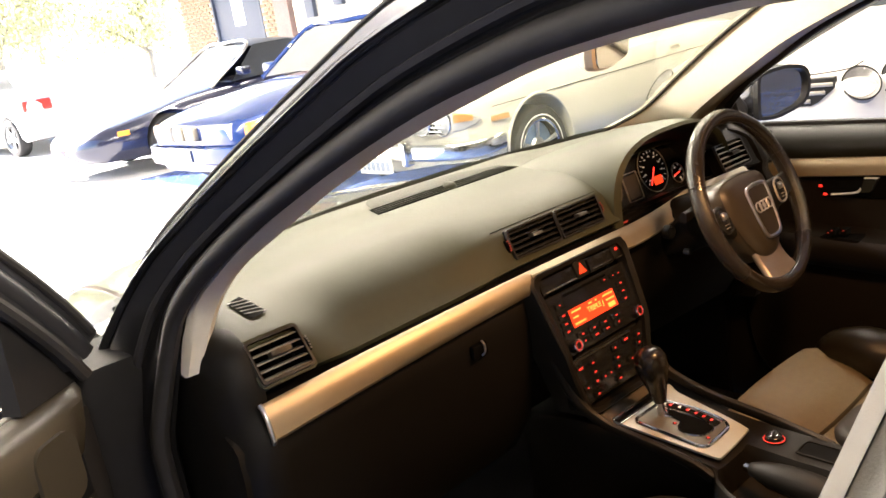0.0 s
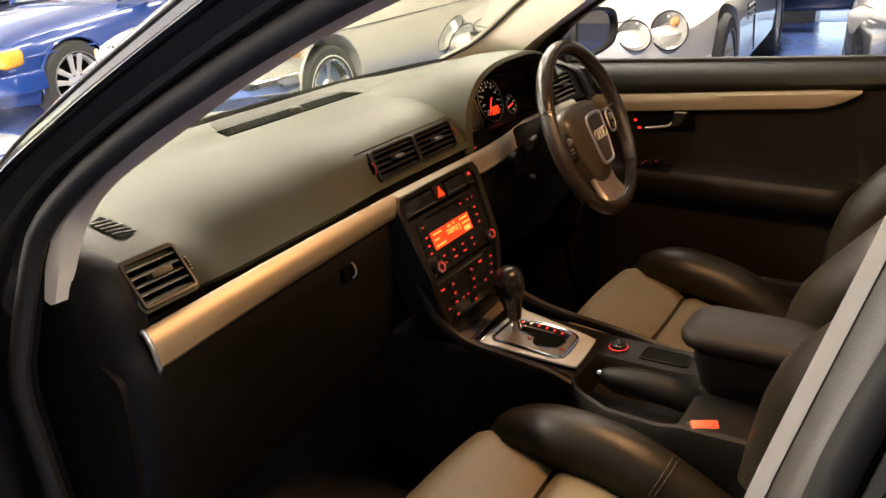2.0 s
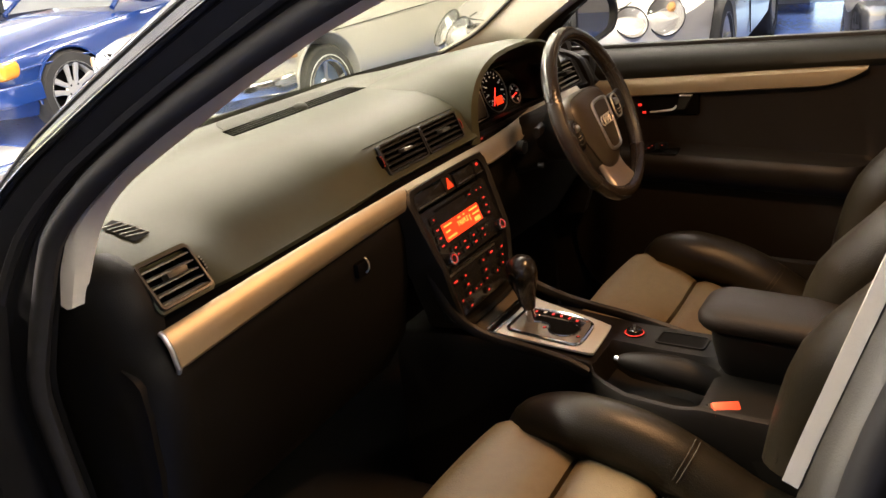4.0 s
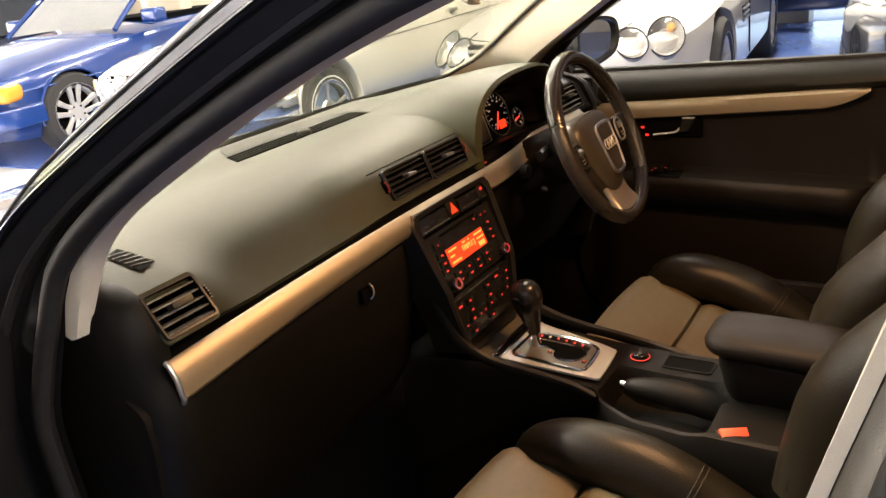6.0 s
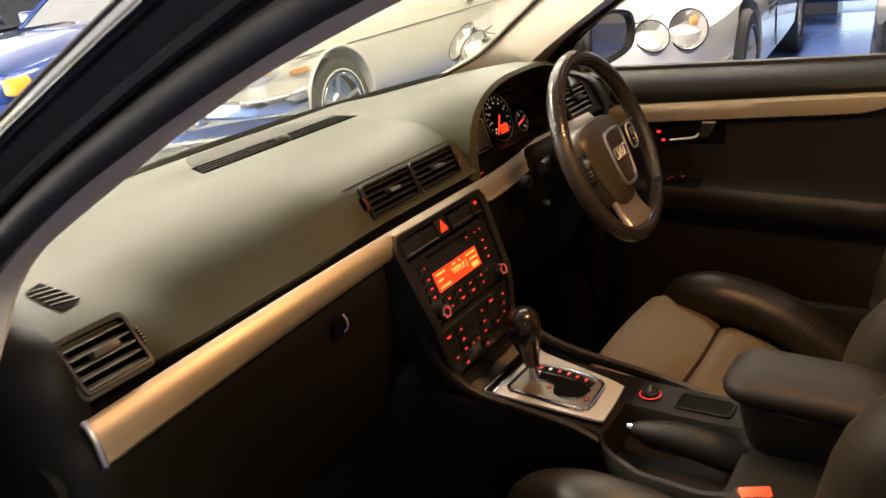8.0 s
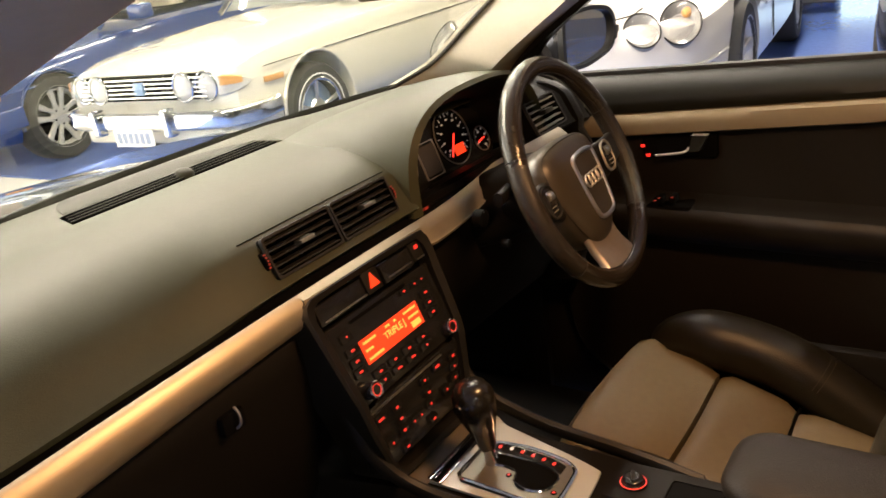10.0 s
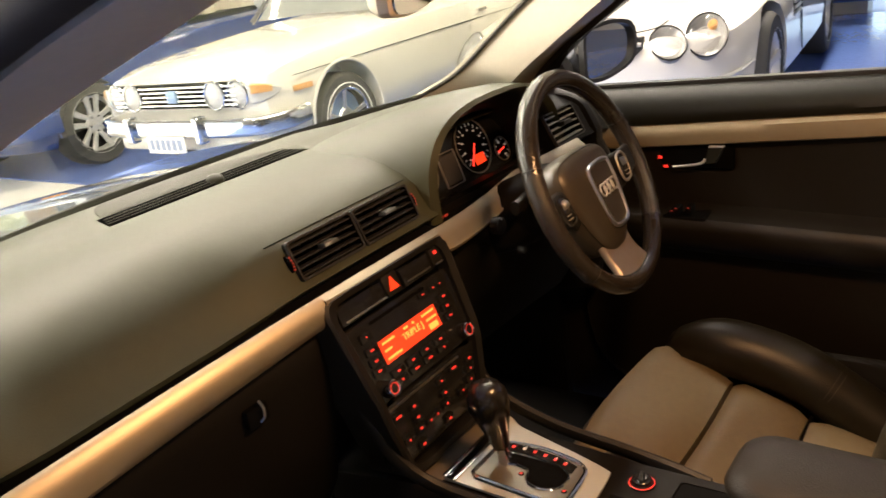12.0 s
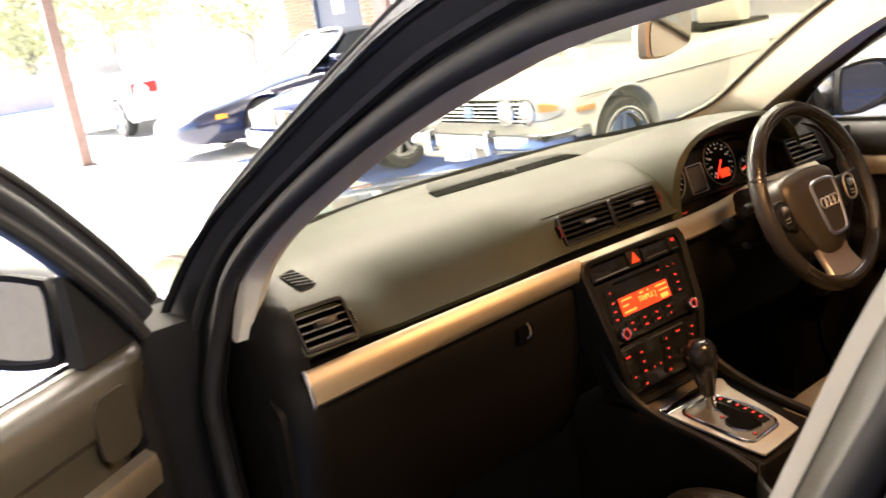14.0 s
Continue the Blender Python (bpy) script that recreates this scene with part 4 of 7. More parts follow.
part("fascia_frame", loft([[fas(x, z, -0.014 if z > 0.845 else -0.060).translation for x, z in OUTL], skin(OUTL, 0.002), skin([(x * 0.985, 0.75 + (z - 0.75) * 0.985) for x, z in OUTL], 0.010), skin([(x * 0.95, 0.75 + (z - 0.75) * 0.96) for x, z in OUTL], 0.013), skin(INL, 0.010), skin(INL, -0.012)], True, False), "black", console, "rounded black frame of the stack")
face = part("radio", box(-0.110, 0.110, -0.004, 0.02, -0.052, 0.054, 0.003, m=fas(0, 0.785)), "gloss_black", console, "black car radio with red display")
DX0, DZ0 = -0.007, 0.789
part("display", box(-0.061, 0.061, -0.002, 0.0, -0.0157, 0.0157, m=fas(DX0, DZ0, 0.004)), "screen", face, "glowing red radio display")
TXT = fas(DX0, DZ0, 0.0068) @ pose(0, 0, 0, 90)
words("display_words", "TRIPLE J", 0.0128, "screen_text", face, TXT @ pose(0.004, 0.0008, 0))
for x, z, w, h in ((-0.044, 0.0105, 0.026, 0.0030), (-0.050, 0.0005, 0.015, 0.0030), (-0.043, -0.0105, 0.030, 0.0034), (-0.006, 0.0110, 0.010, 0.0030), (0.010, 0.0110, 0.006, 0.0030), (0.043, 0.0105, 0.028, 0.0030), (0.046, 0.0015, 0.024, 0.0030), (0.045, -0.0090, 0.026, 0.008)):
    n = max(1, int(w / 0.0040)) if h < 0.005 else 1
    for k in range(n):
        xx = x - w / 2 + w * (k + 0.5) / n
        part("display_bar", box(xx - w / n * 0.36, xx + w / n * 0.36, -0.0008, 0, z - h / 2, z + h / 2, m=fas(DX0, DZ0, 0.0062)), "screen_text", face)
for sgn in (-1, 1):
    kn = part("knob", lathe([(0.0, 0.0), (0.0115, 0.0), (0.0115, 0.004), (0.0098, 0.013), (0.008, 0.015), (0.0, 0.015)], 24, fas(sgn * 0.087, 0.750, 0.003) @ pose(0, 0, 0, 90)), "gloss_black", face, "round knob with lit ring")
    part("knob_ring", sweep([fas(sgn * 0.087, 0.750, 0.0180) @ Vector((0.0094 * math.cos(a), 0, 0.0094 * math.sin(a))) for a in np.linspace(0, 2 * math.pi, 25)[:-1]], oval(0.0018, 0.0018, 6), (0, 1, 0), loop=True), "chrome", kn)
    part("knob_glow", sweep([fas(sgn * 0.087, 0.750, 0.0182) @ Vector((0.0070 * math.cos(a), 0, 0.0070 * math.sin(a))) for a in np.linspace(0, 2 * math.pi, 25)[:-1]], oval(0.0005, 0.0005, 6), (0, 1, 0), loop=True), "red", kn)


def key(x, z, w, h, parent, mark=(0.007, 0.003), on=True):
    k = part("key", box(-w / 2, w / 2, -0.003, 0.004, -h / 2, h / 2, 0.001, m=fas(x, z, 0.004)), "gloss_black", parent)
    n = max(1, round(mark[0] / 0.0028))
    for i in range(n if on else 0):
        xx = -mark[0] / 2 + mark[0] * (i + 0.5) / n
        part("lit_mark", box(xx - mark[0] / n * 0.34, xx + mark[0] / n * 0.34, -0.0008, 0.0, -mark[1] * 0.42, mark[1] * 0.42, m=fas(x, z, 0.0072)), "red", k)


for x, z in ((-0.084, 0.8005), (-0.085, 0.787), (-0.087, 0.7745)):
    key(x, z, 0.022, 0.0105, face)
for x, z in ((0.079, 0.8045), (0.078, 0.791), (0.0765, 0.778)):
    key(x, z, 0.022, 0.0105, face, (0.006, 0.0028))
key(-0.083, 0.8175, 0.022, 0.012, face, (0.0028, 0.0028))
for i, x in enumerate((-0.0575, -0.026, 0.0045, 0.037)):
    key(x, 0.7607, 0.026, 0.0095, face, (0.0056, 0.0028))
    key(x, 0.7492, 0.026, 0.0095, face, (0.004, 0.0028) if i in (0, 3) else (0.0085, 0.0028))
for x, w in ((0.042, 0.0045), (0.067, 0.0030), (0.083, 0.0025)):
    key(x, 0.8217, 0.016, 0.008, face, (w, 0.0025))
part("disc_slot", box(-0.058, 0.058, -0.002, 0.0, -0.0018, 0.0018, m=fas(-0.009, 0.8285, 0.005)), "void", face)
# row of switches above the radio
part("tray", box(-0.045, 0.045, -0.006, 0.02, -0.013, 0.013, 0.003, m=fas(-0.064, 0.853)), "gloss_black", console, "black storage flap")
part("tray", box(-0.033, 0.033, -0.006, 0.02, -0.013, 0.013, 0.003, m=fas(0.054, 0.853)), "gloss_black", console, "black storage flap")
part("bright_line", box(-0.040, 0.040, -0.002, 0.0, -0.0010, 0.0010, m=fas(-0.0615, 0.8445, 0.0065)), "satin", console, "bright trim line")
part("bright_line", box(-0.0265, 0.0265, -0.002, 0.0, -0.0010, 0.0010, m=fas(0.0535, 0.8465, 0.0065)), "satin", console, "bright trim line")
hz_ = part("hazard_switch", box(-0.016, 0.016, -0.006, 0.02, -0.015, 0.015, 0.003, m=fas(0, 0.855)), "black", console, "hazard switch with red triangle")
part("triangle", slab([(-0.0100, -0.008), (0.0100, -0.008), (0.0, 0.011)], 0.0012, fas(0, 0.855, 0.0062)), "screen", hz_, "glowing red triangle")
sw = part("lock_switch", box(-0.012, 0.012, -0.006, 0.02, -0.013, 0.013, 0.003, m=fas(0.102, 0.855)), "black", console)
part("lit_mark", box(-0.0035, 0.0035, -0.001, 0.0, -0.0025, 0.0025, m=fas(0.102, 0.860, 0.0062)), "red", sw, "red lit mark")
part("bright_line", box(-0.008, 0.008, -0.002, 0.0, -0.001, 0.001, m=fas(0.102, 0.845, 0.006)), "satin", sw)
# climate panel
clim = part("climate_panel", box(-0.104, 0.104, -0.003, 0.02, -0.050, 0.041, 0.003, m=fas(0, 0.690)), "gloss_black", console, "black climate panel with red lit marks")
part("bright_line", box(-0.100, 0.06, -0.002, 0.0, -0.0011, 0.0011, m=fas(0, 0.7250, 0.004)), "satin", clim, "bright trim line")
for x, z, w in ((-0.0855, 0.7115, 0.011), (-0.0525, 0.7095, 0.0045), (-0.050, 0.692, 0.0055), (-0.0495, 0.675, 0.0055), (-0.0755, 0.672, 0.0035), (-0.051, 0.652, 0.0055), (-0.027, 0.674, 0.0028), (-0.011, 0.6745, 0.0028), (0.012, 0.712, 0.004), (0.0145, 0.693, 0.005), (0.013, 0.677, 0.004), (0.012, 0.655, 0.0055), (0.0435, 0.716, 0.010), (0.0525, 0.676, 0.003), (0.082, 0.712, 0.0055), (0.080, 0.697, 0.0028), (0.076, 0.682, 0.0028)):
    key(x, z, 0.018, 0.010, clim, (w, 0.0034))
# tunnel, ledge and gear plate
GP = pose(0.032, -0.147, 0.5965, 4.5)
tun = []
for y, xl, xr, zt, dp in ((0.10, -0.10, 0.12, 0.60, 0), (-0.01, -0.095, 0.115, 0.612, 0), (-0.05, -0.082, 0.113, 0.606, 0), (-0.12, -0.070, 0.114, 0.597, 0), (-0.20, -0.062, 0.116, 0.590, 0), (-0.25, -0.064, 0.118, 0.585, 0), (-0.262, -0.075, 0.119, 0.584, 0.004), (-0.275, -0.095, 0.119, 0.583, 0.045), (-0.30, -0.112, 0.12, 0.582, 0.058), (-0.34, -0.130, 0.122, 0.580, 0.060), (-0.42, -0.138, 0.122, 0.580, 0.058), (-0.440, -0.138, 0.122, 0.583, 0.045), (-0.452, -0.136, 0.122, 0.585, 0.004), (-0.60, -0.13, 0.12, 0.58, 0), (-0.95, -0.12, 0.12, 0.55, 0)):
    tun.append([Vector(p) for p in ((xl - 0.01, y, 0.27), (xl - 0.004, y, zt - 0.05), (xl + 0.002, y, zt - 0.012), (xl + 0.008, y, zt - 0.002), (xl + 0.014, y, zt), (xl + 0.020, y, zt - 0.25 * dp), (xl + 0.030, y, zt - dp), (-0.02, y, zt - dp), (0.016, y, zt - dp), (0.026, y, zt - 0.25 * dp), (0.032, y, zt), (0.05, y, zt), (xr - 0.012, y, zt), (xr - 0.002, y, zt - 0.012), (xr + 0.004, y, zt - 0.05), (xr + 0.01, y, 0.27))])
tunnel = part("tunnel", loft(tun, False, False), "dash_low", console, "black console between the seats")
for sgn in (-1, 1):
    rail = [(-0.118, 0.02, 0.80), (-0.110, -0.012, 0.70), (-0.098, -0.035, 0.650), (-0.082, -0.075, 0.616), (-0.068, -0.15, 0.596), (-0.063, -0.22, 0.582), (-0.066, -0.26, 0.570)] if sgn < 0 else [(0.124, 0.02, 0.80), (0.118, -0.012, 0.70), (0.114, -0.035, 0.655), (0.115, -0.075, 0.628), (0.117, -0.15, 0.604), (0.120, -0.25, 0.588), (0.121, -0.31, 0.577), (0.121, -0.36, 0.566)]
    part("side_rail", sweep(resample(rail, 22), oval(0.008, 0.010, 8)), "black", console, "raised black side rail")
part("ledge", loft([[Vector((-0.085, -0.028, 0.626)), Vector((0.100, -0.028, 0.626))], [Vector((-0.078, -0.036, 0.615)), Vector((0.103, -0.036, 0.615))], [Vector((-0.070, -0.066, 0.6085)), Vector((0.104, -0.066, 0.6085))]], False, False), "ledge", console, "brown-grey open tray ledge")
PLATE = [(-0.086, 0.086), (0.068, 0.086), (0.062, 0.050), (0.052, 0.0), (0.040, -0.060), (0.030, -0.096), (0.020, -0.104), (-0.066, -0.110), (-0.076, -0.100), (-0.082, 0.0)]
gate = part("gear_plate", slab([(v.x, v.y) for v in resample(PLATE + PLATE[:1], 60)[:-1]], 0.004, GP @ pose(0, 0, 0.002, -90)), "plate_silver", console, "satin silver gear selector plate")
for y in (0.0835, 0.0680):
    part("bright_bar", box(-0.086, 0.040, -0.0030, 0.0030, 0.0, 0.004, 0.0015, m=GP @ pose(0, y, 0.005)), "chrome", gate, "chrome bar across the plate")
part("bar_gap", box(-0.085, 0.040, -0.0042, 0.0042, 0.0, 0.0030, m=GP @ pose(0, 0.0757, 0.0045)), "void", gate)
part("bar_chip", box(-0.022, 0.0, -0.0012, 0.0012, 0.0, 0.002, 0.0005, m=GP @ pose(-0.060, 0.0772, 0.0072)), "chrome", gate)
BEZ = [(-0.060, 0.054), (0.004, 0.053), (0.018, 0.047), (0.026, 0.010), (0.028, -0.015), (0.024, -0.055), (0.014, -0.073), (0.0, -0.078), (-0.052, -0.080), (-0.064, -0.074), (-0.067, -0.055), (-0.067, 0.040), (-0.065, 0.050)]
BEZ = [(v.x, v.y) for v in resample(BEZ + BEZ[:1], 64)[:-1]]
part("gate_bezel", sweep([GP @ Vector((x, y, 0.0075)) for x, y in BEZ], oval(0.0038, 0.0036, 8), loop=True), "chrome", gate, "chrome selector bezel")
part("gate_cover", slab(BEZ, 0.0030, GP @ pose(0, 0, 0.0058, -90)), "gate_satin", gate, "satin selector cover")
SLOT = [(-0.002, 0.036), (0.001, 0.015), (0.003, -0.020), (0.001, -0.045), (-0.008, -0.060), (-0.020, -0.064), (-0.038, -0.060), (-0.049, -0.045), (-0.050, -0.028), (-0.043, -0.016), (-0.030, -0.012), (-0.024, -0.006), (-0.022, 0.010), (-0.026, 0.026), (-0.022, 0.034), (-0.010, 0.038)]
SLOT = [(v.x, v.y) for v in resample(SLOT + SLOT[:1], 64)[:-1]]
part("slot_brush", slab(SLOT, 0.0012, GP @ pose(0, 0, 0.0090, -90)), "void", gate, "dark selector slot")
part("slot_rim", sweep([GP @ Vector((x, y, 0.0102)) for x, y in SLOT], oval(0.0020, 0.0019, 6), loop=True), "chrome", gate)
STRIP = [Vector((x, y)) for x, y in ((0.0085, 0.042), (0.0125, 0.015), (0.0135, -0.015), (0.0115, -0.040), (0.005, -0.062))]
part("mark_strip", loft([[GP @ Vector((p.x + u, p.y, 0.0093 - 0.0004 * abs(u) / 0.008)) for u in (-0.0085, 0.0, 0.0095)] for p in resample(STRIP, 16)], False, False), "gloss_black", gate, "black strip of gear letters")
for k, p in enumerate(resample([(0.0114, 0.033), (0.0145, 0.0166), (0.0145, 0.0016), (0.0140, -0.0142), (0.0130, -0.0297), (0.0105, -0.046)], 6)):
    gm = part("gear_mark", box(-0.0024, 0.0024, -0.0020, 0.0020, 0, 0.0006, m=GP @ pose(p.x, p.y, 0.0098)), "red" if k != 1 else "dial_white", gate, "lit gear letter mark")
    # added chrome sliver, drawn as the glint beside each letter
    part("mark_glint", box(-0.0006, 0.0006, -0.0036, 0.0036, 0, 0.0012, 0.0003, m=GP @ pose(p.x + 0.0040, p.y, 0.0096)), "chrome", gm)
for x, y in ((-0.034, -0.004), (-0.039, -0.069)):
    gm = part("gear_mark", lathe([(0.0, 0.0), (0.0042, 0.0), (0.0038, 0.0008), (0.0, 0.0008)], 16, GP @ pose(x, y, 0.0088)), "gloss_black", gate, "dark lit shift mark")
    part("mark_glow", box(-0.0016, 0.0016, -0.0016, 0.0016, 0, 0.0005, m=GP @ pose(x, y, 0.0097)), "red", gm)
LV = pose(0.013, -0.121, 0.598, -3, -8) @ Matrix.Diagonal((1.0, 1.0, 1.02, 1))
lever = part("gear_lever", lathe([(0.013, 0.0), (0.009, 0.012), (0.0075, 0.03), (0.0075, 0.052)], 16, LV), "chrome", console, "chrome gear lever with black knob")
part("gear_knob", lathe([(0.0, 0.036), (0.0115, 0.036), (0.0145, 0.050), (0.0185, 0.068), (0.024, 0.086), (0.0275, 0.102), (0.027, 0.118), (0.021, 0.130), (0.011, 0.136), (0.0, 0.137)], 28, LV), "knob", lever, "smooth black gear knob")
part("knob_button", lathe([(0.0, 0.0), (0.008, 0.0), (0.007, 0.004), (0.0, 0.0045)], 16, LV @ pose(-0.0245, 0.006, 0.112, 0, -90)), "gloss_black", lever)
# rotary start knob, slot, handbrake
st = part("start_knob", lathe([(0.0, 0.0), (0.0175, 0.0), (0.0175, 0.003), (0.0135, 0.005), (0.0130, 0.009), (0.011, 0.0105), (0.0, 0.0105)], 24, pose(0.068, -0.289, 0.5815)), "gloss_black", console, "black rotary knob with red ring")
part("knob_cap", lathe([(0.0, 0.0), (0.0095, 0.0), (0.0085, 0.0012), (0.0, 0.0012)], 20, pose(0.068, -0.289, 0.5922)), "gloss_black", st)
part("glow_ring", sweep([Vector((0.068 + 0.0160 * math.cos(a), -0.289 + 0.0160 * math.sin(a), 0.5850)) for a in np.linspace(0, 2 * math.pi, 29)[:-1]], oval(0.0009, 0.0006, 6), loop=True), "red", st, "red lit ring")
part("grip_bar", box(-0.010, 0.010, -0.0022, 0.0022, 0, 0.004, 0.001, m=pose(0.068, -0.289, 0.5915, 0, 0, 20)), "black", st)
part("coin_slot", slab(rounded(0.045, 0.085, 0.008), 0.003, pose(0.072, -0.372, 0.5800, -90), hole=rounded(0.038, 0.078, 0.006)), "dash_low", console)
part("slot_floor", slab(rounded(0.038, 0.078, 0.006), 0.002, pose(0.072, -0.372, 0.5792, -90)), "void", console)
part("well_pad", slab(rounded(0.075, 0.11, 0.02), 0.004, pose(-0.068, -0.372, 0.5290, -90)), "dash_low", console, "well floor mat")
brake = part("handbrake", sweep(resample([(-0.020, -0.296, 0.577), (-0.021, -0.32, 0.579), (-0.020, -0.36, 0.578), (-0.019, -0.41, 0.572), (-0.018, -0.45, 0.562), (-0.018, -0.48, 0.55)], 14), oval(0.0235, 0.0225, 14), scales=[0.45, 0.66, 0.78, 0.88, 0.95, 1.0, 1.04, 1.06, 1.06, 1.05, 1.0, 0.95, 0.9, 0.8]), "dash_low", console, "black leather handbrake lever")
part("brake_button", lathe([(0.0, 0.0), (0.0075, 0.0), (0.0068, 0.010), (0.0, 0.011)], 14, pose(-0.020, -0.296, 0.577, -86, 0, 0)), "chrome", brake, "chrome release button")

arm = thing("armrest", "black leather armrest over the console", "armrest")


def cushion(w, l, r, m, steps, k=6):
    """A rounded block: outlines stacked from the bottom up, each (height, inset)."""
    return loft([[m @ Vector((x, y, z)) for x, y in rounded(w - 2 * d, l - 2 * d, max(0.004, r - d), k)] for z, d in steps], True, True)


AM = pose(0.022, -0.640, 0.690, 1.5)
part("armrest_pad", cushion(0.130, 0.44, 0.042, AM, ((-0.031, 0.012), (-0.029, 0.005), (-0.024, 0.001), (-0.015, 0.0), (-0.008, 0.004), (-0.003, 0.011), (0.0, 0.024), (0.002, 0.050))), "arm_leather", arm, "padded leather lid")
part("armrest_box", cushion(0.112, 0.405, 0.040, AM, ((-0.13, 0.03), (-0.10, 0.014), (-0.06, 0.004), (-0.038, 0.002), (-0.034, 0.006))), "dash_low", arm)
part("armrest_mount", box(-0.02, 0.06, -0.85, -0.58, 0.548, 0.60, 0.01), "dash_low", arm)

buckle = thing("seat_belt_buckle", "black seat belt buckle with red release button", "buckle")
BK = pose(-0.108, -0.490, 0.580, 6, -30, 32) @ Matrix.Diagonal((0.95, 1.0, 1.0, 1))
part("buckle_body", box(-0.015, 0.015, -0.025, 0.025, -0.075, -0.002, 0.004, m=BK), "black", buckle)
part("release", box(-0.0125, 0.0125, -0.0205, 0.0205, -0.004, 0.004, 0.002, m=BK), "buckle", buckle, "red release button")


# ---- seats ----
def seat(xc, yc, label, inner, tilt):
    s = thing("bucket_seat", label, "seat", "front seats", at=pose(xc, yc, 0))
    part("seat_base", box(-0.23, 0.23, -0.66, -0.20, 0.27, 0.39, 0.04, 3), "black", s)
    # cushion, front and rear insert panels
    for y0, y1 in ((-0.305, -0.135), (-0.432, -0.312), (-0.62, -0.438)):
        rows = []
        for i in range(9):
            t = i / 8
            y = y0 + (y1 - y0) * t
            edge = 0.012 * (abs(2 * t - 1) ** 6)
            nose = 0.035 * ((y + 0.18) / 0.045) ** 2 if y > -0.18 else 0
            zz = 0.549 + tilt * (y + 0.15)
            hw = 0.172 - 0.13 * max(0.0, -y - 0.20) if y > -0.45 else 0.1395
            rows.append([Vector((hw * u, y - 0.02 * u * u * (y > -0.2), zz - edge - nose + 0.010 * u * u - 0.012 * abs(u) ** 14)) for u in [-1 + k / 8 for k in range(17)]])
        rows = [[p + Vector((0, 0.004, -0.05)) for p in rows[0]]] + rows + [[p + Vector((0, -0.004, -0.10)) for p in rows[-1]]]
        part("insert_panel", loft(rows, False, False), "insert", s, "brown leather insert panel")
    for y in (-0.3085, -0.435):
        part("seam_gap", box(-0.15, 0.15, y - 0.0025, y + 0.0025, 0.46, 0.520 + tilt * (y + 0.15)), "void", s)
    part("cushion_core", box(-0.19, 0.19, -0.62, -0.20, 0.36, 0.415, 0.03, 3), "leather", s)
    for sgn in (-1, 1):
        ridge = resample([(-0.195, 0.535), (-0.205, 0.553), (-0.225, 0.577), (-0.26, 0.592), (-0.30, 0.596), (-0.36, 0.589), (-0.42, 0.572), (-0.48, 0.543), (-0.54, 0.510), (-0.60, 0.49), (-0.66, 0.48)], 30)
        path, scl = [], []
        for i, v in enumerate(ridge):
            k = 0.45 + 0.55 * min(1, i / 7) ** 0.7
            scl.append(k)
            path.append(Vector((sgn * (0.178 + 0.016 * min(1, i / 12)), v.x, v.y - 0.050 * k - (tilt - 0.16) * max(0.0, -v.x - 0.27) - (0.04 if sgn == inner else 0.0))))
        part("cushion_bolster", sweep(path, oval(0.052, 0.050, 18), scales=scl), "leather", s, "raised black leather bolster")
        part("side_valance", box(-0.012, 0.012, -0.64, -0.22, 0.30, 0.53, 0.008, m=pose(sgn * 0.240, 0, 0)), "black", s)
        for d in (16, 17):
            c, tn = path[d], (path[d + 1] - path[d - 1]).normalized()
            sd_ = tn.cross(Vector((0, 0, 1))).normalized()
            uv = sd_.cross(tn)
            off = c - tn * (0.0 if d == 16 else 0.011)
            part("stitching", sweep([off - sgn * Vector((1, 0, 0)) * 0.0525 * math.cos(a) + uv * 0.0508 * math.sin(a) for a in [radians(15 + 12 * q) for q in range(9)]], oval(0.0006, 0.0006, 5), (0, 1, 0)), "stitch", s)
        back = resample([(sgn * 0.195, -0.610, 0.55), (sgn * 0.214, -0.626, 0.62), (sgn * 0.222, -0.655, 0.70), (sgn * 0.226, -0.725, 0.785), (sgn * 0.215, -0.82, 0.90), (sgn * 0.17, -0.89, 1.05)], 20)
        part("back_bolster", sweep(back, oval(0.066, 0.062, 18), (0, 1, 0), scales=[0.8 + 0.2 * min(1, i / 5) - (0.3 * max(0, (i - 15) / 4)) for i in range(20)]), "leather", s, "raised black leather bolster")
        part("piping", sweep([p + Vector((-sgn * 0.045, 0.03, 0)) for p in back[1:-2]], oval(0.003, 0.003, 6), (0, 1, 0)), "leather", s)
    rows = []
    for i in range(10):
        t = i / 9
        y, z = -0.66 - 0.24 * t, 0.55 + 0.60 * t
        rows.append([Vector((x, y - 0.02 * (1 - (x / 0.19) ** 2) + 0.012, z)) for x in [0.19 * (-1 + k / 6) for k in range(13)]])
    part("back_panel", loft(rows, False, False), "insert", s, "brown leather back panel")
    part("back_shell", box(-0.20, 0.20, -0.05, 0.05, -0.30, 0.30, 0.03, 3, m=pose(0, -0.84, 0.86, 20)), "black", s)
    hr = part("headrest", box(-0.12, 0.12, -0.05, 0.05, -0.09, 0.09, 0.04, 3, m=pose(0, -0.97, 1.235, 12)), "leather", s)
    for sgn in (-1, 1):
        part("headrest_post", lathe([(0.006, 0), (0.006, 0.10)], 10, pose(sgn * 0.05, -0.94, 1.09, 12)), "chrome", hr)
    return s


seat(0.345, 0.032, "black leather driver seat with brown insert", -1, 0.28)
seat(-0.365, 0.008, "black leather passenger seat with brown insert", 0, 0.16)


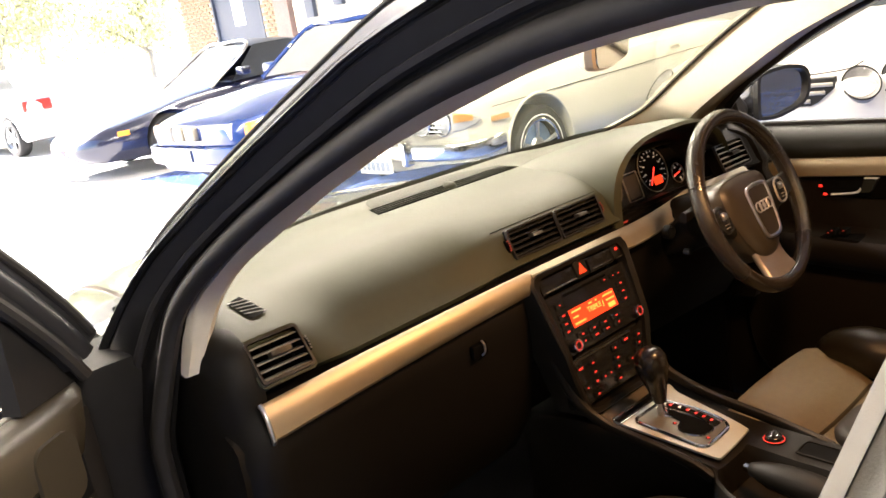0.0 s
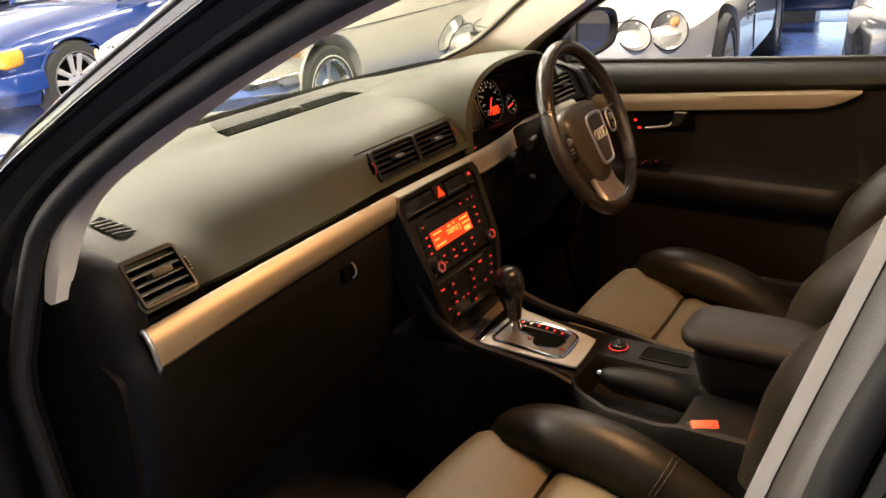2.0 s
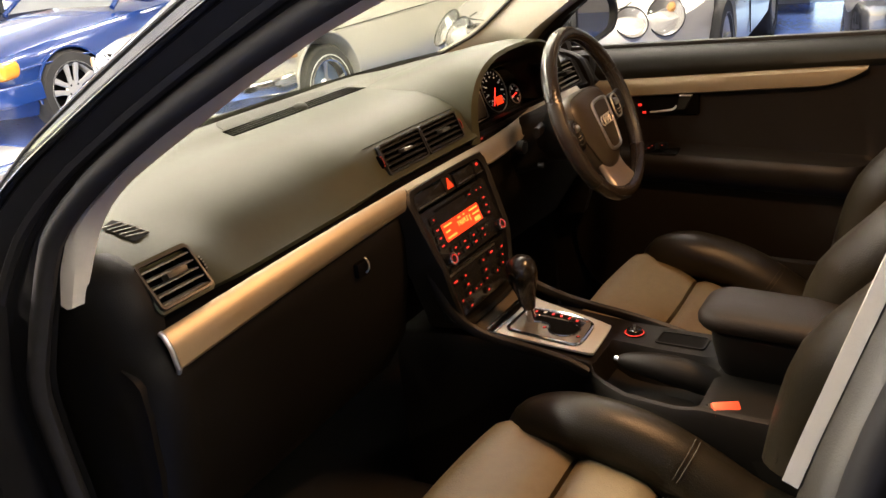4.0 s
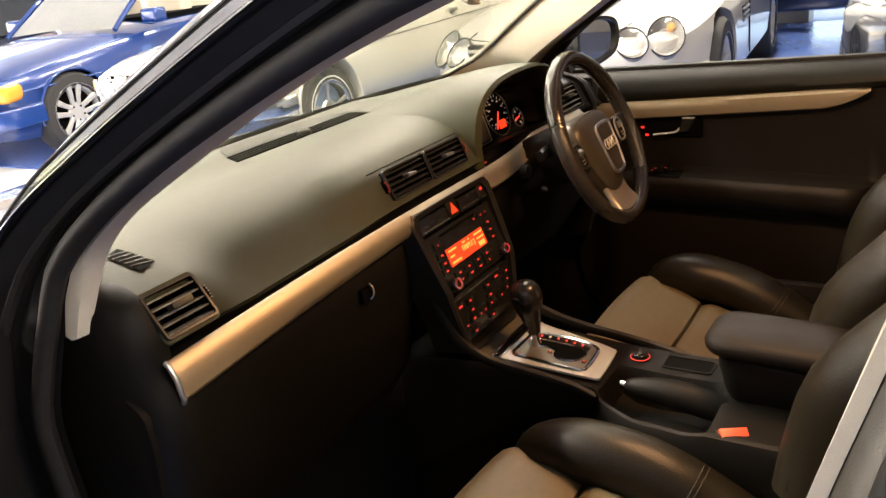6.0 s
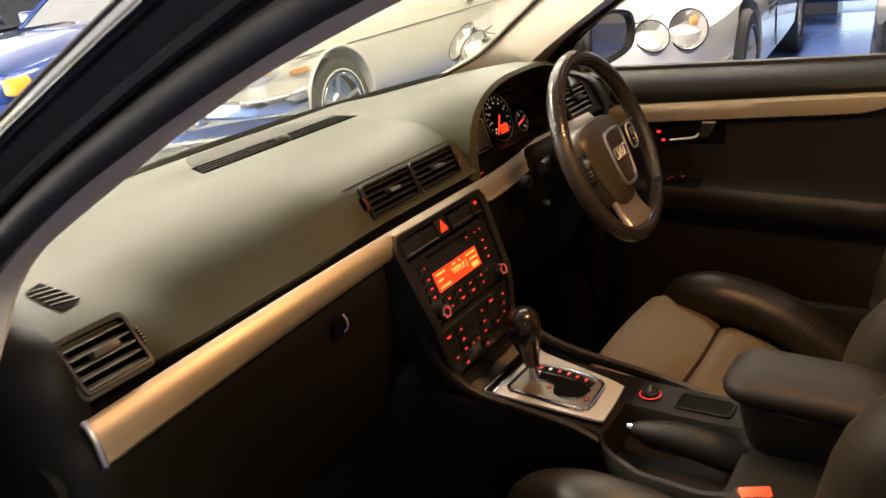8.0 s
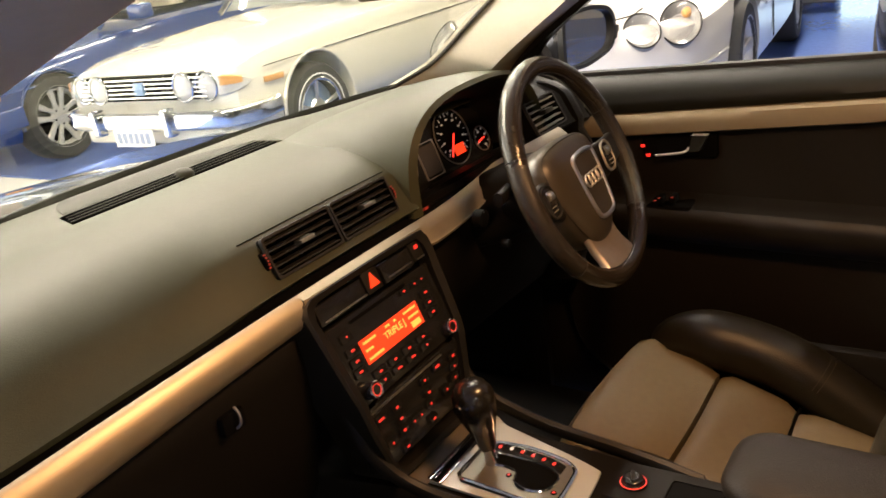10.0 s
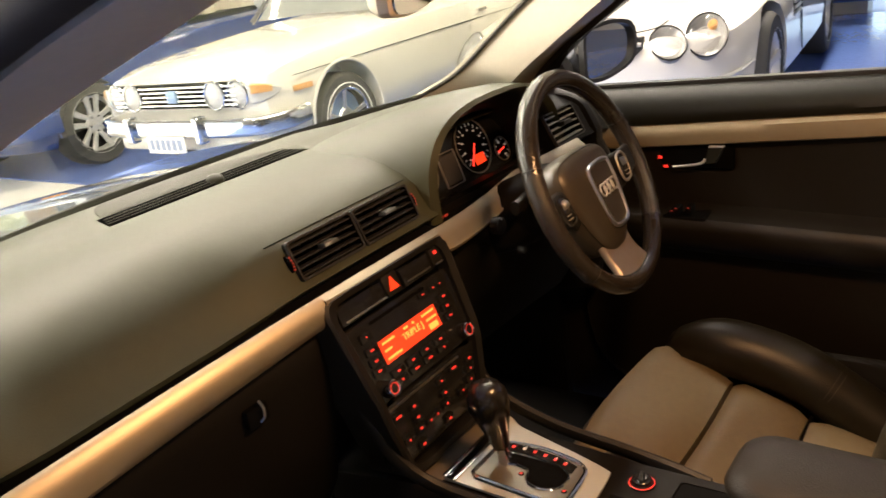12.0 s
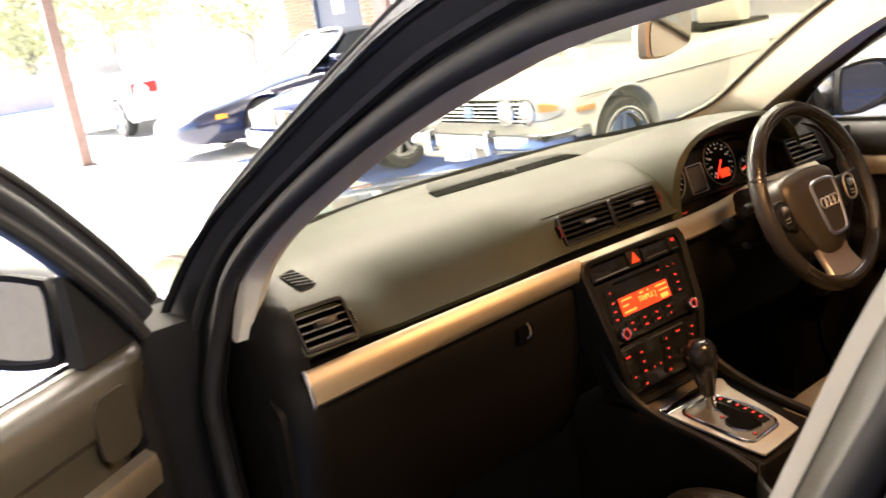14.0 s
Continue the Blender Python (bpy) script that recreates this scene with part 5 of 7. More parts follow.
# ---- doors ----
def door_card(d, sgn, y0, y1, n, xbase, rear_tip):
    """Inner face of a door: shoulder pad, trim strip, pocket and armrest, lofted along it. Sections run from the top down."""
    top, strip, lower = [], [], []
    for i in range(n):
        t = i / (n - 1)
        y = y0 + (y1 - y0) * t
        dz, ds = -0.028 * y, -0.057 * y
        X = lambda x: xbase + sgn * (x - 0.72)
        top.append([Vector((X(x), y, z + dz + (ds - dz) * clamp((0.945 - z) / 0.05))) for x, z in ((0.80, 0.940), (0.790, 0.948), (0.778, 0.952), (0.763, 0.951), (0.748, 0.946), (0.735, 0.938), (0.725, 0.926), (0.719, 0.912), (0.717, 0.899), (0.721, 0.890), (0.73, 0.883))])
        f = max(0.05, 1 - max(0, (rear_tip + 0.10 - y) / 0.10) ** 2) if y >= rear_tip else 0.0
        if f:
            strip.append([Vector((X(x), y, 0.883 + ds + dd * f * (1 + 0.10 * y))) for x, dd in ((0.73, 0.004), (0.716, 0.003), (0.710, -0.003), (0.708, -0.018), (0.709, -0.034), (0.725, -0.040))])
        a = 1.0 if -0.52 < y < 0.0 else math.sqrt(max(0.0, 1 - (max(y - 0.0, -0.52 - y) / 0.06) ** 2))
        dr = 0.03 * y
        lower.append([Vector((X(x), y, z)) for x, z in ((0.735, 0.886 + ds), (0.736, 0.80), (0.735, 0.740 + dr), (0.735 - 0.012 * a, 0.732 + dr), (0.735 - 0.040 * a, 0.730 + dr), (0.735 - 0.058 * a, 0.728 + dr), (0.735 - 0.066 * a, 0.720 + dr), (0.735 - 0.068 * a, 0.705 + dr), (0.735 - 0.062 * a, 0.680 + dr), (0.735 - 0.04 * a, 0.655 + dr), (0.732, 0.64 + dr), (0.725, 0.55), (0.715, 0.40), (0.725, 0.27))])
    # same pad as the passenger door's, left without its painted-in light
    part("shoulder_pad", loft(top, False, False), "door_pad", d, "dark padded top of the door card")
    # darker than the passenger door's strip, shade carried by the colour
    part("trim_strip", loft(strip, False, False), "alu_shaded", d, "brushed aluminium door strip")
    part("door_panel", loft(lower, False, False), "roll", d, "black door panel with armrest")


door_r = thing("driver_door", "closed driver door with black panel and aluminium strip", "car door", "doors")
door_card(door_r, 1, 0.16, -1.0, 80, 0.72, -0.565)
part("skin", box(0.785, 0.84, -1.0, 0.20, 0.30, 0.93, 0.02), "paint", door_r, "glossy black outer skin")
part("window_seal", box(0.778, 0.800, -1.0, 0.10, 0.935, 0.960, 0.004, m=pose(0, 0, 0, -1.6)), "rubber", door_r)
hd = part("handle_bowl", box(0.728, 0.738, -0.215, -0.075, 0.805, 0.858, 0.008), "void", door_r, "dark handle recess")
part("handle", sweep(resample([(0.706, -0.108, 0.8150), (0.704, -0.135, 0.8185), (0.704, -0.156, 0.8215), (0.706, -0.165, 0.8250), (0.708, -0.169, 0.831)], 14), oval(0.0025, 0.0025, 8)), "bright", hd, "satin metal pull handle")
part("handle_arm", loft([[(x, -0.168, 0.822), (x, -0.188, 0.824), (x, -0.204, 0.8535), (x, -0.176, 0.852)] for x in (0.706, 0.722)]), "door_pad", hd)
part("handle_cap", box(0.705, 0.716, -0.204, -0.176, 0.8530, 0.8558, 0.001), "bright", hd)
part("switch_block", box(0.674, 0.735, -0.178, -0.092, 0.696, 0.727, 0.006), "void", door_r, "black switch block")
for y, z in ((-0.077, 0.828), (-0.087, 0.810)):
    part("lit_mark", box(0.722, 0.7245, y - 0.0038, y + 0.0038, z - 0.0025, z + 0.0025), "red", door_r, "red lit switch mark")
for y, z in ((-0.113, 0.7370), (-0.121, 0.7425), (-0.145, 0.7445)):
    part("window_switch", box(0.675, 0.700, y - 0.006, y + 0.006, z - 0.012, z + 0.002, 0.002), "void", door_r)
    part("lit_mark", box(0.6735, 0.6752, y - 0.0018, y + 0.0018, z - 0.0003, z + 0.0014), "dim_red", door_r, "red lit switch mark")
part("cap_block", box(0.690, 0.735, 0.03, 0.16, 0.90, 0.955, 0.012), "dash_low", door_r)


def wing_mirror(name, m, parent, out_sign):
    """A door mirror: rounded black housing with glass set into it. Local -y faces the driver."""
    ol = [(-0.095, -0.055), (-0.085, -0.066), (-0.02, -0.066), (0.060, -0.046), (0.098, -0.026), (0.112, 0.012), (0.102, 0.050), (0.07, 0.066), (0.0, 0.068), (-0.08, 0.054), (-0.098, 0.036)]
    ol = [(v.x * out_sign, v.y) for v in resample(ol + ol[:1], 40)[:-1]]
    h = part(name, loft([[(x, -0.012, z) for x, z in ol], [(x * 1.03, 0.0, z * 1.04) for x, z in ol], [(x * 1.0, 0.05, z * 0.98) for x, z in ol], [(x * 0.8, 0.085, z * 0.75) for x, z in ol], [(x * 0.3, 0.10, z * 0.3) for x, z in ol]], True, True), "paint", parent, "black mirror housing", matrix=m)
    part("mirror_rim", slab([(x * 1.0, z * 1.0) for x, z in ol], 0.014, Matrix.Translation((0, -0.012, 0)), hole=[(x * 0.90, z * 0.87) for x, z in ol]), "black", h)
    part("mirror_glass", slab([(x * 0.91, z * 0.885) for x, z in ol], 0.002, Matrix.Translation((0, -0.014, 0))), "mirror", h, "silvered mirror glass")
    part("mirror_arm", loft([[(out_sign * x, 0.030 + 0.028 * w * math.cos(a), z0 + 0.026 * w * math.sin(a)) for a in [math.pi * 2 * q / 14 for q in range(14)]] for x, z0, w in ((-0.07, -0.035, 1.2), (-0.10, -0.035, 1.0), (-0.13, -0.036, 0.95), (-0.175, -0.038, 1.1))], True, True), "black", h)
    return h


wing_mirror("mirror_housing", pose(0.998, 0.16, 0.993, -1, 6, -8) @ Matrix.Diagonal((1.06, 1, 0.97, 1)), door_r, 1)
part("mirror_corner", loft([[(0.745, 0.215, 0.94), (0.765, 0.115, 0.945), (0.755, 0.125, 1.0), (0.735, 0.135, 1.055)], [(0.775, 0.215, 0.94), (0.79, 0.115, 0.945), (0.78, 0.125, 1.0), (0.76, 0.135, 1.055)]], True, True), "rubber", door_r, "black mirror corner", smooth=False)

# open passenger door, in its own frame: x along it from the hinge, y to the inside
door_l = thing("passenger_door", "open passenger door with black panel and mirror", "car door", "doors", at=pose(-0.80, 0.13, 0, 0, 0, 216))

WIN = resample([(-0.02, 0.972), (-0.003, 1.012), (0.032, 1.070), (0.079, 1.134), (0.122, 1.182), (0.17, 1.226), (0.28, 1.285), (0.42, 1.335), (0.60, 1.355), (0.80, 1.345), (0.98, 1.30), (1.03, 1.20), (1.02, 1.05), (1.00, 0.95)], 60)
fr = [Vector((v.x, -0.02 - 0.25 * (v.y - 0.95), v.y)) for v in WIN]
FO = [p + Vector((-0.010, 0.0, 0.012)) for p in fr]
part("window_frame", sweep(FO, rounded(0.072, 0.030, 0.010), (0, 1, 0)), "frame", door_l, "dark window frame")
part("frame_lip", sweep([p + Vector((-0.016, 0.016, 0.018)) for p in FO], oval(0.006, 0.005, 8), (0, 1, 0)), "rubber", door_l)
part("frame_rib", sweep([p + Vector((0.002, 0.016, -0.002)) for p in FO], oval(0.012, 0.005, 8), (0, 1, 0)), "frame", door_l)
part("window_seal", sweep([p + Vector((0.012, 0.02, -0.012)) for p in fr], oval(0.009, 0.009, 8), (0, 1, 0)), "rubber", door_l)
card = []
for i in range(30):
    t = i / 29
    x = -0.02 + 1.06 * t
    e = max(0.0, 1 - t / 0.04)
    card.append([Vector((x + (0.065 * (0.945 - z) / 0.12 if z > 0.82 else 0.065) * max(0, 1 - 6 * t), y - 0.03 * e, z + 0.02 * t)) for y, z in ((-0.05, 0.948), (-0.035, 0.955), (-0.012, 0.953), (0.004, 0.940), (0.010, 0.915), (0.008, 0.885), (-0.004, 0.872), (-0.006, 0.822))])
# lighter than the driver door's pad: light on this door put into colour
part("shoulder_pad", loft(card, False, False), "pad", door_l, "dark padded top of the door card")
part("speaker_cover", slab(rounded(0.07, 0.085, 0.02), 0.006, pose(0.095, 0.007, 0.888, 0, 0, 180)), "pad", door_l, "small dark speaker cover")
part("trim_strip", loft([[Vector((x, y, z + 0.02 * (x - 0.05) / 1.0)) for y, z in ((-0.004, 0.824), (0.010, 0.818), (0.014, 0.80), (0.010, 0.775), (-0.004, 0.768))] for x in [0.045 + 0.035 * k for k in range(28)]], False, False), "alu", door_l, "brushed aluminium door strip")
part("door_panel", loft([[Vector((x, y, z)) for y, z in ((-0.006, 0.825), (-0.008, 0.76), (0.0, 0.70), (0.04, 0.68), (0.045, 0.65), (0.01, 0.60), (0.0, 0.5), (0.0, 0.30))] for x in [0.03 + 0.035 * k for k in range(29)]], False, False), "black", door_l, "black door panel")
part("skin", box(-0.06, 1.04, -0.10, -0.05, 0.28, 0.945, 0.015), "paint", door_l, "glossy black outer skin")
part("edge_face", box(0.0, 0.035, -0.09, -0.005, 0.29, 0.93, 0.01), "jamb", door_l)
part("bright_sill", box(0.07, 1.0, -0.046, -0.034, 0.948, 0.957, 0.003, m=pose(0, 0, 0, 0, -1.1)), "satin", door_l, "bright window sill strip")
part("mirror_corner", loft([[(-0.02, -0.02, 0.955), (0.092, -0.02, 0.958), (0.060, -0.045, 1.066), (0.02, -0.04, 1.03)], [(-0.02, -0.045, 0.955), (0.092, -0.045, 0.958), (0.060, -0.06, 1.066), (0.02, -0.06, 1.03)]], True, True), "jamb", door_l, "black mirror corner", smooth=False)
wing_mirror("mirror_housing", pose(0.022, -0.212, 0.998, 0, 0, 101) @ pose(0, 0, 0, -7), door_l, -1)


# inner mirror under the windscreen
inner_mirror = thing("rear_view_mirror", "brown-grey inner mirror hung from the windscreen", "mirror", at=pose(0.020, -0.062, 1.232, 4, 0, 24))
MO = [(v.x, v.y) for v in resample([(-0.122, 0.0), (-0.118, 0.024), (-0.10, 0.030), (0.0, 0.033), (0.10, 0.030), (0.118, 0.024), (0.122, 0.0), (0.116, -0.022), (0.09, -0.030), (0.0, -0.034), (-0.09, -0.030), (-0.116, -0.022), (-0.122, 0.0)], 49)[:-1]]
part("shell", loft([[(x * 0.96, -0.013, z * 0.94) for x, z in MO], [(x, -0.010, z) for x, z in MO], [(x, 0.002, z) for x, z in MO], [(x * 0.85, 0.016, z * 0.8) for x, z in MO], [(x * 0.4, 0.024, z * 0.4) for x, z in MO]]), "pillar", inner_mirror, "brown-grey mirror shell")
part("mirror_glass", slab([(x * 0.95, z * 0.90) for x, z in MO], 0.002, Matrix.Translation((0, -0.0135, 0))), "brown_mirror", inner_mirror, "mirror glass with a dark brown reflection in its colour")
part("stem", sweep(resample([(0.0, 0.018, 0.004), (0.0, 0.030, 0.018), (0.0, 0.030, 0.040)], 8), oval(0.008, 0.008, 8), (1, 0, 0)), "pillar", inner_mirror)

# plain rear body of the sedan and its wheels
tail = []
for t in [i / 10 for i in range(11)]:
    y = -1.0 - 2.05 * t
    w = 0.86 - 0.10 * t ** 3
    zt = 0.93 + 0.02 * t if t > 0.42 else 0.93 + 0.40 * (1 - t / 0.42) ** 0.8
    wt = 0.66 - 0.04 * t if t > 0.42 else 0.60 + 0.06 * t / 0.42
    tail.append([Vector(p) for p in ((-w * 0.98, y, 0.22), (-w, y, 0.45), (-w * 0.995, y, 0.72), (-w * 0.955, y, 0.90), (-wt, y, zt), (-wt * 0.8, y, zt + 0.025), (0, y, zt + 0.035), (wt * 0.8, y, zt + 0.025), (wt, y, zt), (w * 0.955, y, 0.90), (w * 0.995, y, 0.72), (w, y, 0.45), (w * 0.98, y, 0.22))])
part("rear_body", loft(tail, False, False), "paint", body, "glossy black rear body")
part("rear_bumper", box(-0.76, 0.76, -3.12, -3.0, 0.24, 0.95, 0.05, 3), "paint", body)
for x in (-0.78, 0.78):
    for y in (0.98, -1.70):
        tyre = part("wheel", lathe([(0.19, -0.10), (0.29, -0.10), (0.315, -0.08), (0.315, 0.08), (0.29, 0.10), (0.19, 0.10)], 36, pose(x, y, 0.315, 0, 90)), "tyre", body, "black road wheel")
        part("rim", lathe([(0.0, -0.085), (0.06, -0.09), (0.19, -0.08), (0.195, 0.08), (0.06, 0.09), (0.0, 0.085)], 30, pose(x, y, 0.315, 0, 90)), "alloy", tyre)


# ---- the garage ----
def plane_grid(x0, x1, y0, y1, z, mat, name, label, cat, kind="structure", n=1):
    bm = bmesh.new()
    bmesh.ops.create_grid(bm, x_segments=n, y_segments=n, size=0.5, matrix=Matrix.Translation(((x0 + x1) / 2, (y0 + y1) / 2, z)) @ Matrix.Diagonal((x1 - x0, y1 - y0, 1, 1)))
    return tagged(part(name, bm, mat, None, "", False), label, cat, "", kind)


plane_grid(-600, 600, -600, 900, -0.012, "concrete", "ground", "pale sunlit concrete yard", "ground")
bmf = box(-7.0, 9.0, -9.0, 3.9, -0.3, 0.0)
box(2.5, 9.0, 3.9, 8.3, -0.3, 0.0, bm=bmf)
tagged(part("floor", bmf, "floor", None, "", False), "glossy blue painted garage floor", "floor", "", "structure")
tagged(part("wall_east", box(9.0, 9.3, -9.3, 0.05, 0.0, 2.5, bm=box(9.0, 9.3, 0.90, 14.5, 0.0, 2.5, bm=box(9.0, 9.3, -9.3, 14.5, 2.5, 3.4))), "wall", None, "", False), "pale painted garage wall with an open doorway", "wall", "", "structure")
tagged(part("wall_south", box(-7.3, 9.3, -9.3, -9.0, 0.0, 3.4), "wall", None, "", False), "pale painted garage end wall", "wall", "", "structure")
tagged(part("wall_west", box(-7.3, -7.0, -9.0, 4.2, 0.0, 3.4), "wall", None, "", False), "pale painted garage side wall", "wall", "", "structure")
bmc = box(-7.3, 9.3, -9.3, 6.6, CEIL, CEIL + 0.25)
box(-0.5, 9.3, 6.6, 11.4, CEIL, CEIL + 0.25, bm=bmc)
box(7.4, 9.3, 11.4, 24.0, CEIL, CEIL + 0.25, bm=bmc)
tagged(part("ceiling", bmc, "ceiling", None, "", False), "pale garage ceiling", "ceiling", "", "structure")
# one batten per tube, the two added rear ones included
for tx, ty, tal in TUBES:
    tl = thing("tube_lamp", "fluorescent batten lamp under the ceiling", "lamp", "ceiling lamps")
    part("batten", box(tx - 1.22, tx + 1.22, ty - 0.05, ty + 0.05, CEIL - 0.06, CEIL, 0.01), "white", tl)


# ---- parked cars ----
def body_mesh(name, table, mat, parent, wells, label="", n=46, edge=(0.95, 0.86, 0.62, 0.32)):
    """A car hull lofted from stations (x, half width, bottom, shoulder, crown), with round wheel wells (x, radius) cut out."""
    st = resample(table, n)
    rings = []
    for s in st:
        x, w, zb, zs, zt = s
        f = min(1.0, (zs - zb) / 0.40)
        half = [(0.0, zb), (0.6 * w, zb), (0.90 * w, zb + 0.02), (0.985 * w, zb + 0.10 * f), (w, zb + 0.24 * f), (w, (zb + zs) / 2 + 0.10 * f), (0.988 * w, zs - 0.08 * f), (edge[0] * w, zs - 0.015 * f), (edge[1] * w, zs + 0.12 * (zt - zs) + 0.008 * f), (edge[2] * w, zs + 0.62 * (zt - zs)), (edge[3] * w, zs + 0.93 * (zt - zs)), (0.0, zt)]
        rings.append([(x, -y, z) for y, z in half] + [(x, y, z) for y, z in half[-2:0:-1]])
    ob = part(name, loft(rings), mat, parent, label)
    cuts = []
    for wx, wr, wy in wells:
        for sgn in (-1, 1):
            c = new("cutter", bpy.data.meshes.new("cutter"))
            bm = lathe([(wr, -0.16), (wr, 0.25)], 40, pose(wx, sgn * wy, wr * 0.96, 90 * -sgn))
            bmesh.ops.recalc_face_normals(bm, faces=bm.faces[:])
            bm.to_mesh(c.data)
            bm.free()
            c.parent = parent
            md = ob.modifiers.new("well", "BOOLEAN")
            md.operation, md.object, md.solver = "DIFFERENCE", c, "EXACT"
            cuts.append(c)
    bpy.context.view_layer.update()
    me = bpy.data.meshes.new_from_object(ob.evaluated_get(bpy.context.evaluated_depsgraph_get()))
    ob.modifiers.clear()
    ob.data = me
    for c in cuts:
        bpy.data.objects.remove(c)
    return ob


def car_wheel(parent, x, y, r, sgn, style, wid=0.20):
    """A wheel whose outer face looks along sgn * y."""
    m = pose(x, y, r, 90 if sgn < 0 else -90)
    w = part("wheel", lathe([(r * 0.55, -wid / 2), (r * 0.93, -wid / 2), (r, -wid / 2 + 0.03), (r, wid / 2 - 0.03), (r * 0.93, wid / 2), (r * 0.70, wid / 2 + 0.003), (r * 0.66, wid / 2 - 0.01), (r * 0.64, 0.0)], 36, m), "tyre", parent, "black tyre on its wheel")
    a = {"bmw": "alloy", "stag": "blue_grey", "merc": "alloy", "dark": "alloy"}[style]
    if style == "stag":
        part("rim", sweep([m @ Vector((r * 0.66 * math.cos(q), r * 0.66 * math.sin(q), wid / 2 - 0.008)) for q in np.linspace(0, 2 * math.pi, 37)[:-1]], oval(0.013, 0.012, 8), (0, 1, 0), loop=True), "chrome", w)
    else:
        part("rim", lathe([(r * 0.60, 0.0), (r * 0.61, wid / 2 - 0.035), (r * 0.665, wid / 2 - 0.010), (r * 0.72, wid / 2 + 0.004), (r * 0.735, wid / 2 - 0.002), (r * 0.70, wid / 2 - 0.02), (r * 0.62, 0.0)], 40, m), a, w, "alloy rim with a raised lip")
    part("drum", lathe([(0, 0.0), (r * 0.62, 0.0), (r * 0.64, 0.03), (0.0, 0.031)], 24, m), "void", w)
    if style == "stag":
        part("wheel_disc", lathe([(0, 0.045), (0.05, 0.06), (r * 0.45, 0.045), (r * 0.62, 0.03), (r * 0.62, 0.02)], 28, m), "blue_grey", w, "blue-grey wheel disc")
        part("trim_ring", sweep([m @ Vector((r * 0.76 * math.cos(q), r * 0.76 * math.sin(q), wid / 2 + 0.001)) for q in np.linspace(0, 2 * math.pi, 37)[:-1]], oval(0.006, 0.003, 6), (0, 1, 0), loop=True), "plate", w, "pale tyre band")
        k, wd = 5, 0.030
    else:
        k, wd = 5, 0.06
    for i in range(k):
        q = 2 * math.pi * i / k + 0.3
        d = Vector((math.cos(q), math.sin(q), 0))
        if style == "bmw":
            nrm = Vector((-math.sin(q), math.cos(q), 0))
            for off in (-1, 1):
                part("spoke", sweep([m @ (d * r * 0.08 + nrm * off * 0.024 + Vector((0, 0, 0.064))), m @ (d * r * 0.36 + nrm * off * 0.034 + Vector((0, 0, 0.074))), m @ (d * r * 0.67 + nrm * off * 0.052 + Vector((0, 0, wid / 2 - 0.016)))], rounded(0.040, 0.022, 0.006), tuple(m.to_3x3() @ Vector((0, 0, 1))), scales=[1.0, 0.95, 1.25]), "alloy", w)
        for off in (() if style == "bmw" else (0,)):
            e = Vector((math.cos(q + off * 0.55), math.sin(q + off * 0.55), 0))
            part("spoke", sweep([m @ (d * r * 0.10 + Vector((0, 0, 0.062))), m @ (d.lerp(e, 0.75) * r * 0.36 + Vector((0, 0, 0.070))), m @ (e * r * 0.66 + Vector((0, 0, wid / 2 - 0.020)))], rounded(wd, 0.022, 0.008), tuple(m.to_3x3() @ Vector((0, 0, 1))), scales=[1.0, 0.8, 1.1]), "satin" if style == "stag" else "alloy", w)
    if style == "bmw":
        for i in range(5):
            q = 2 * math.pi * i / 5 + 0.3 + math.pi / 5
            part("bolt", lathe([(0.0, 0.072), (0.010, 0.072), (0.009, 0.080), (0.0, 0.080)], 10, m @ pose(0.06 * math.cos(q), 0.06 * math.sin(q), 0)), "void", w)
    part("hub_cap", lathe([(0, 0.06), (r * 0.26, 0.06), (r * 0.22, 0.076), (0.0, 0.080)], 20, m), "satin" if style == "stag" else "alloy", w)
    return w


def lamp_round(parent, x, y, z, r, name="headlight", yaw=0, label="round headlight"):
    m = pose(x, y, z, 0, 0, yaw) @ pose(0, 0, 0, 0, -90)
    h = part(name, lathe([(0.0, r * 0.24), (r * 0.5, r * 0.20), (r * 0.85, r * 0.09), (r * 0.97, 0.0), (r * 0.97, -0.02)], 28, m), "lens", parent, label)
    part("bezel", sweep([m @ Vector((r * math.cos(q), r * math.sin(q), 0.004)) for q in np.linspace(0, 2 * math.pi, 33)[:-1]], oval(0.008, 0.010, 8), (1, 0, 0), loop=True), "chrome", h)
    return h


def plate_bars(parent, m, w=0.36, h=0.11):
    p = part("number_plate", box(-0.006, 0, -w / 2, w / 2, -h / 2, h / 2, 0.002, m=m), "plate", parent, "white number plate")
    for k in range(6):
        y = -w / 2 + w * (k + 0.9) / 6.8
        part("plate_bar", box(-0.008, -0.005, y - 0.018, y + 0.018, -h * 0.30, h * 0.30, m=m), "plate_ink", p)


# cream roadster
stag = thing("parked_car", "cream classic convertible with four round headlights", "car", "parked cars", at=pose(2.506, 3.725, 0, 0, 0, 1.7) @ Matrix.Diagonal((0.975, 0.975, 0.975, 1)))
body_mesh("body", [(0.0, 0.70, 0.36, 0.70, 0.73), (0.05, 0.76, 0.30, 0.72, 0.76), (0.3, 0.79, 0.25, 0.78, 0.83), (0.8, 0.805, 0.23, 0.83, 0.885), (1.4, 0.81, 0.22, 0.85, 0.93), (2.0, 0.81, 0.22, 0.86, 0.95), (2.6, 0.81, 0.22, 0.87, 0.94), (3.3, 0.80, 0.24, 0.88, 0.93), (4.0, 0.77, 0.30, 0.84, 0.87), (4.35, 0.70, 0.40, 0.78, 0.80)], "cream", stag, [(0.71, 0.355, 0.74), (3.30, 0.355, 0.74)], "cream painted body")
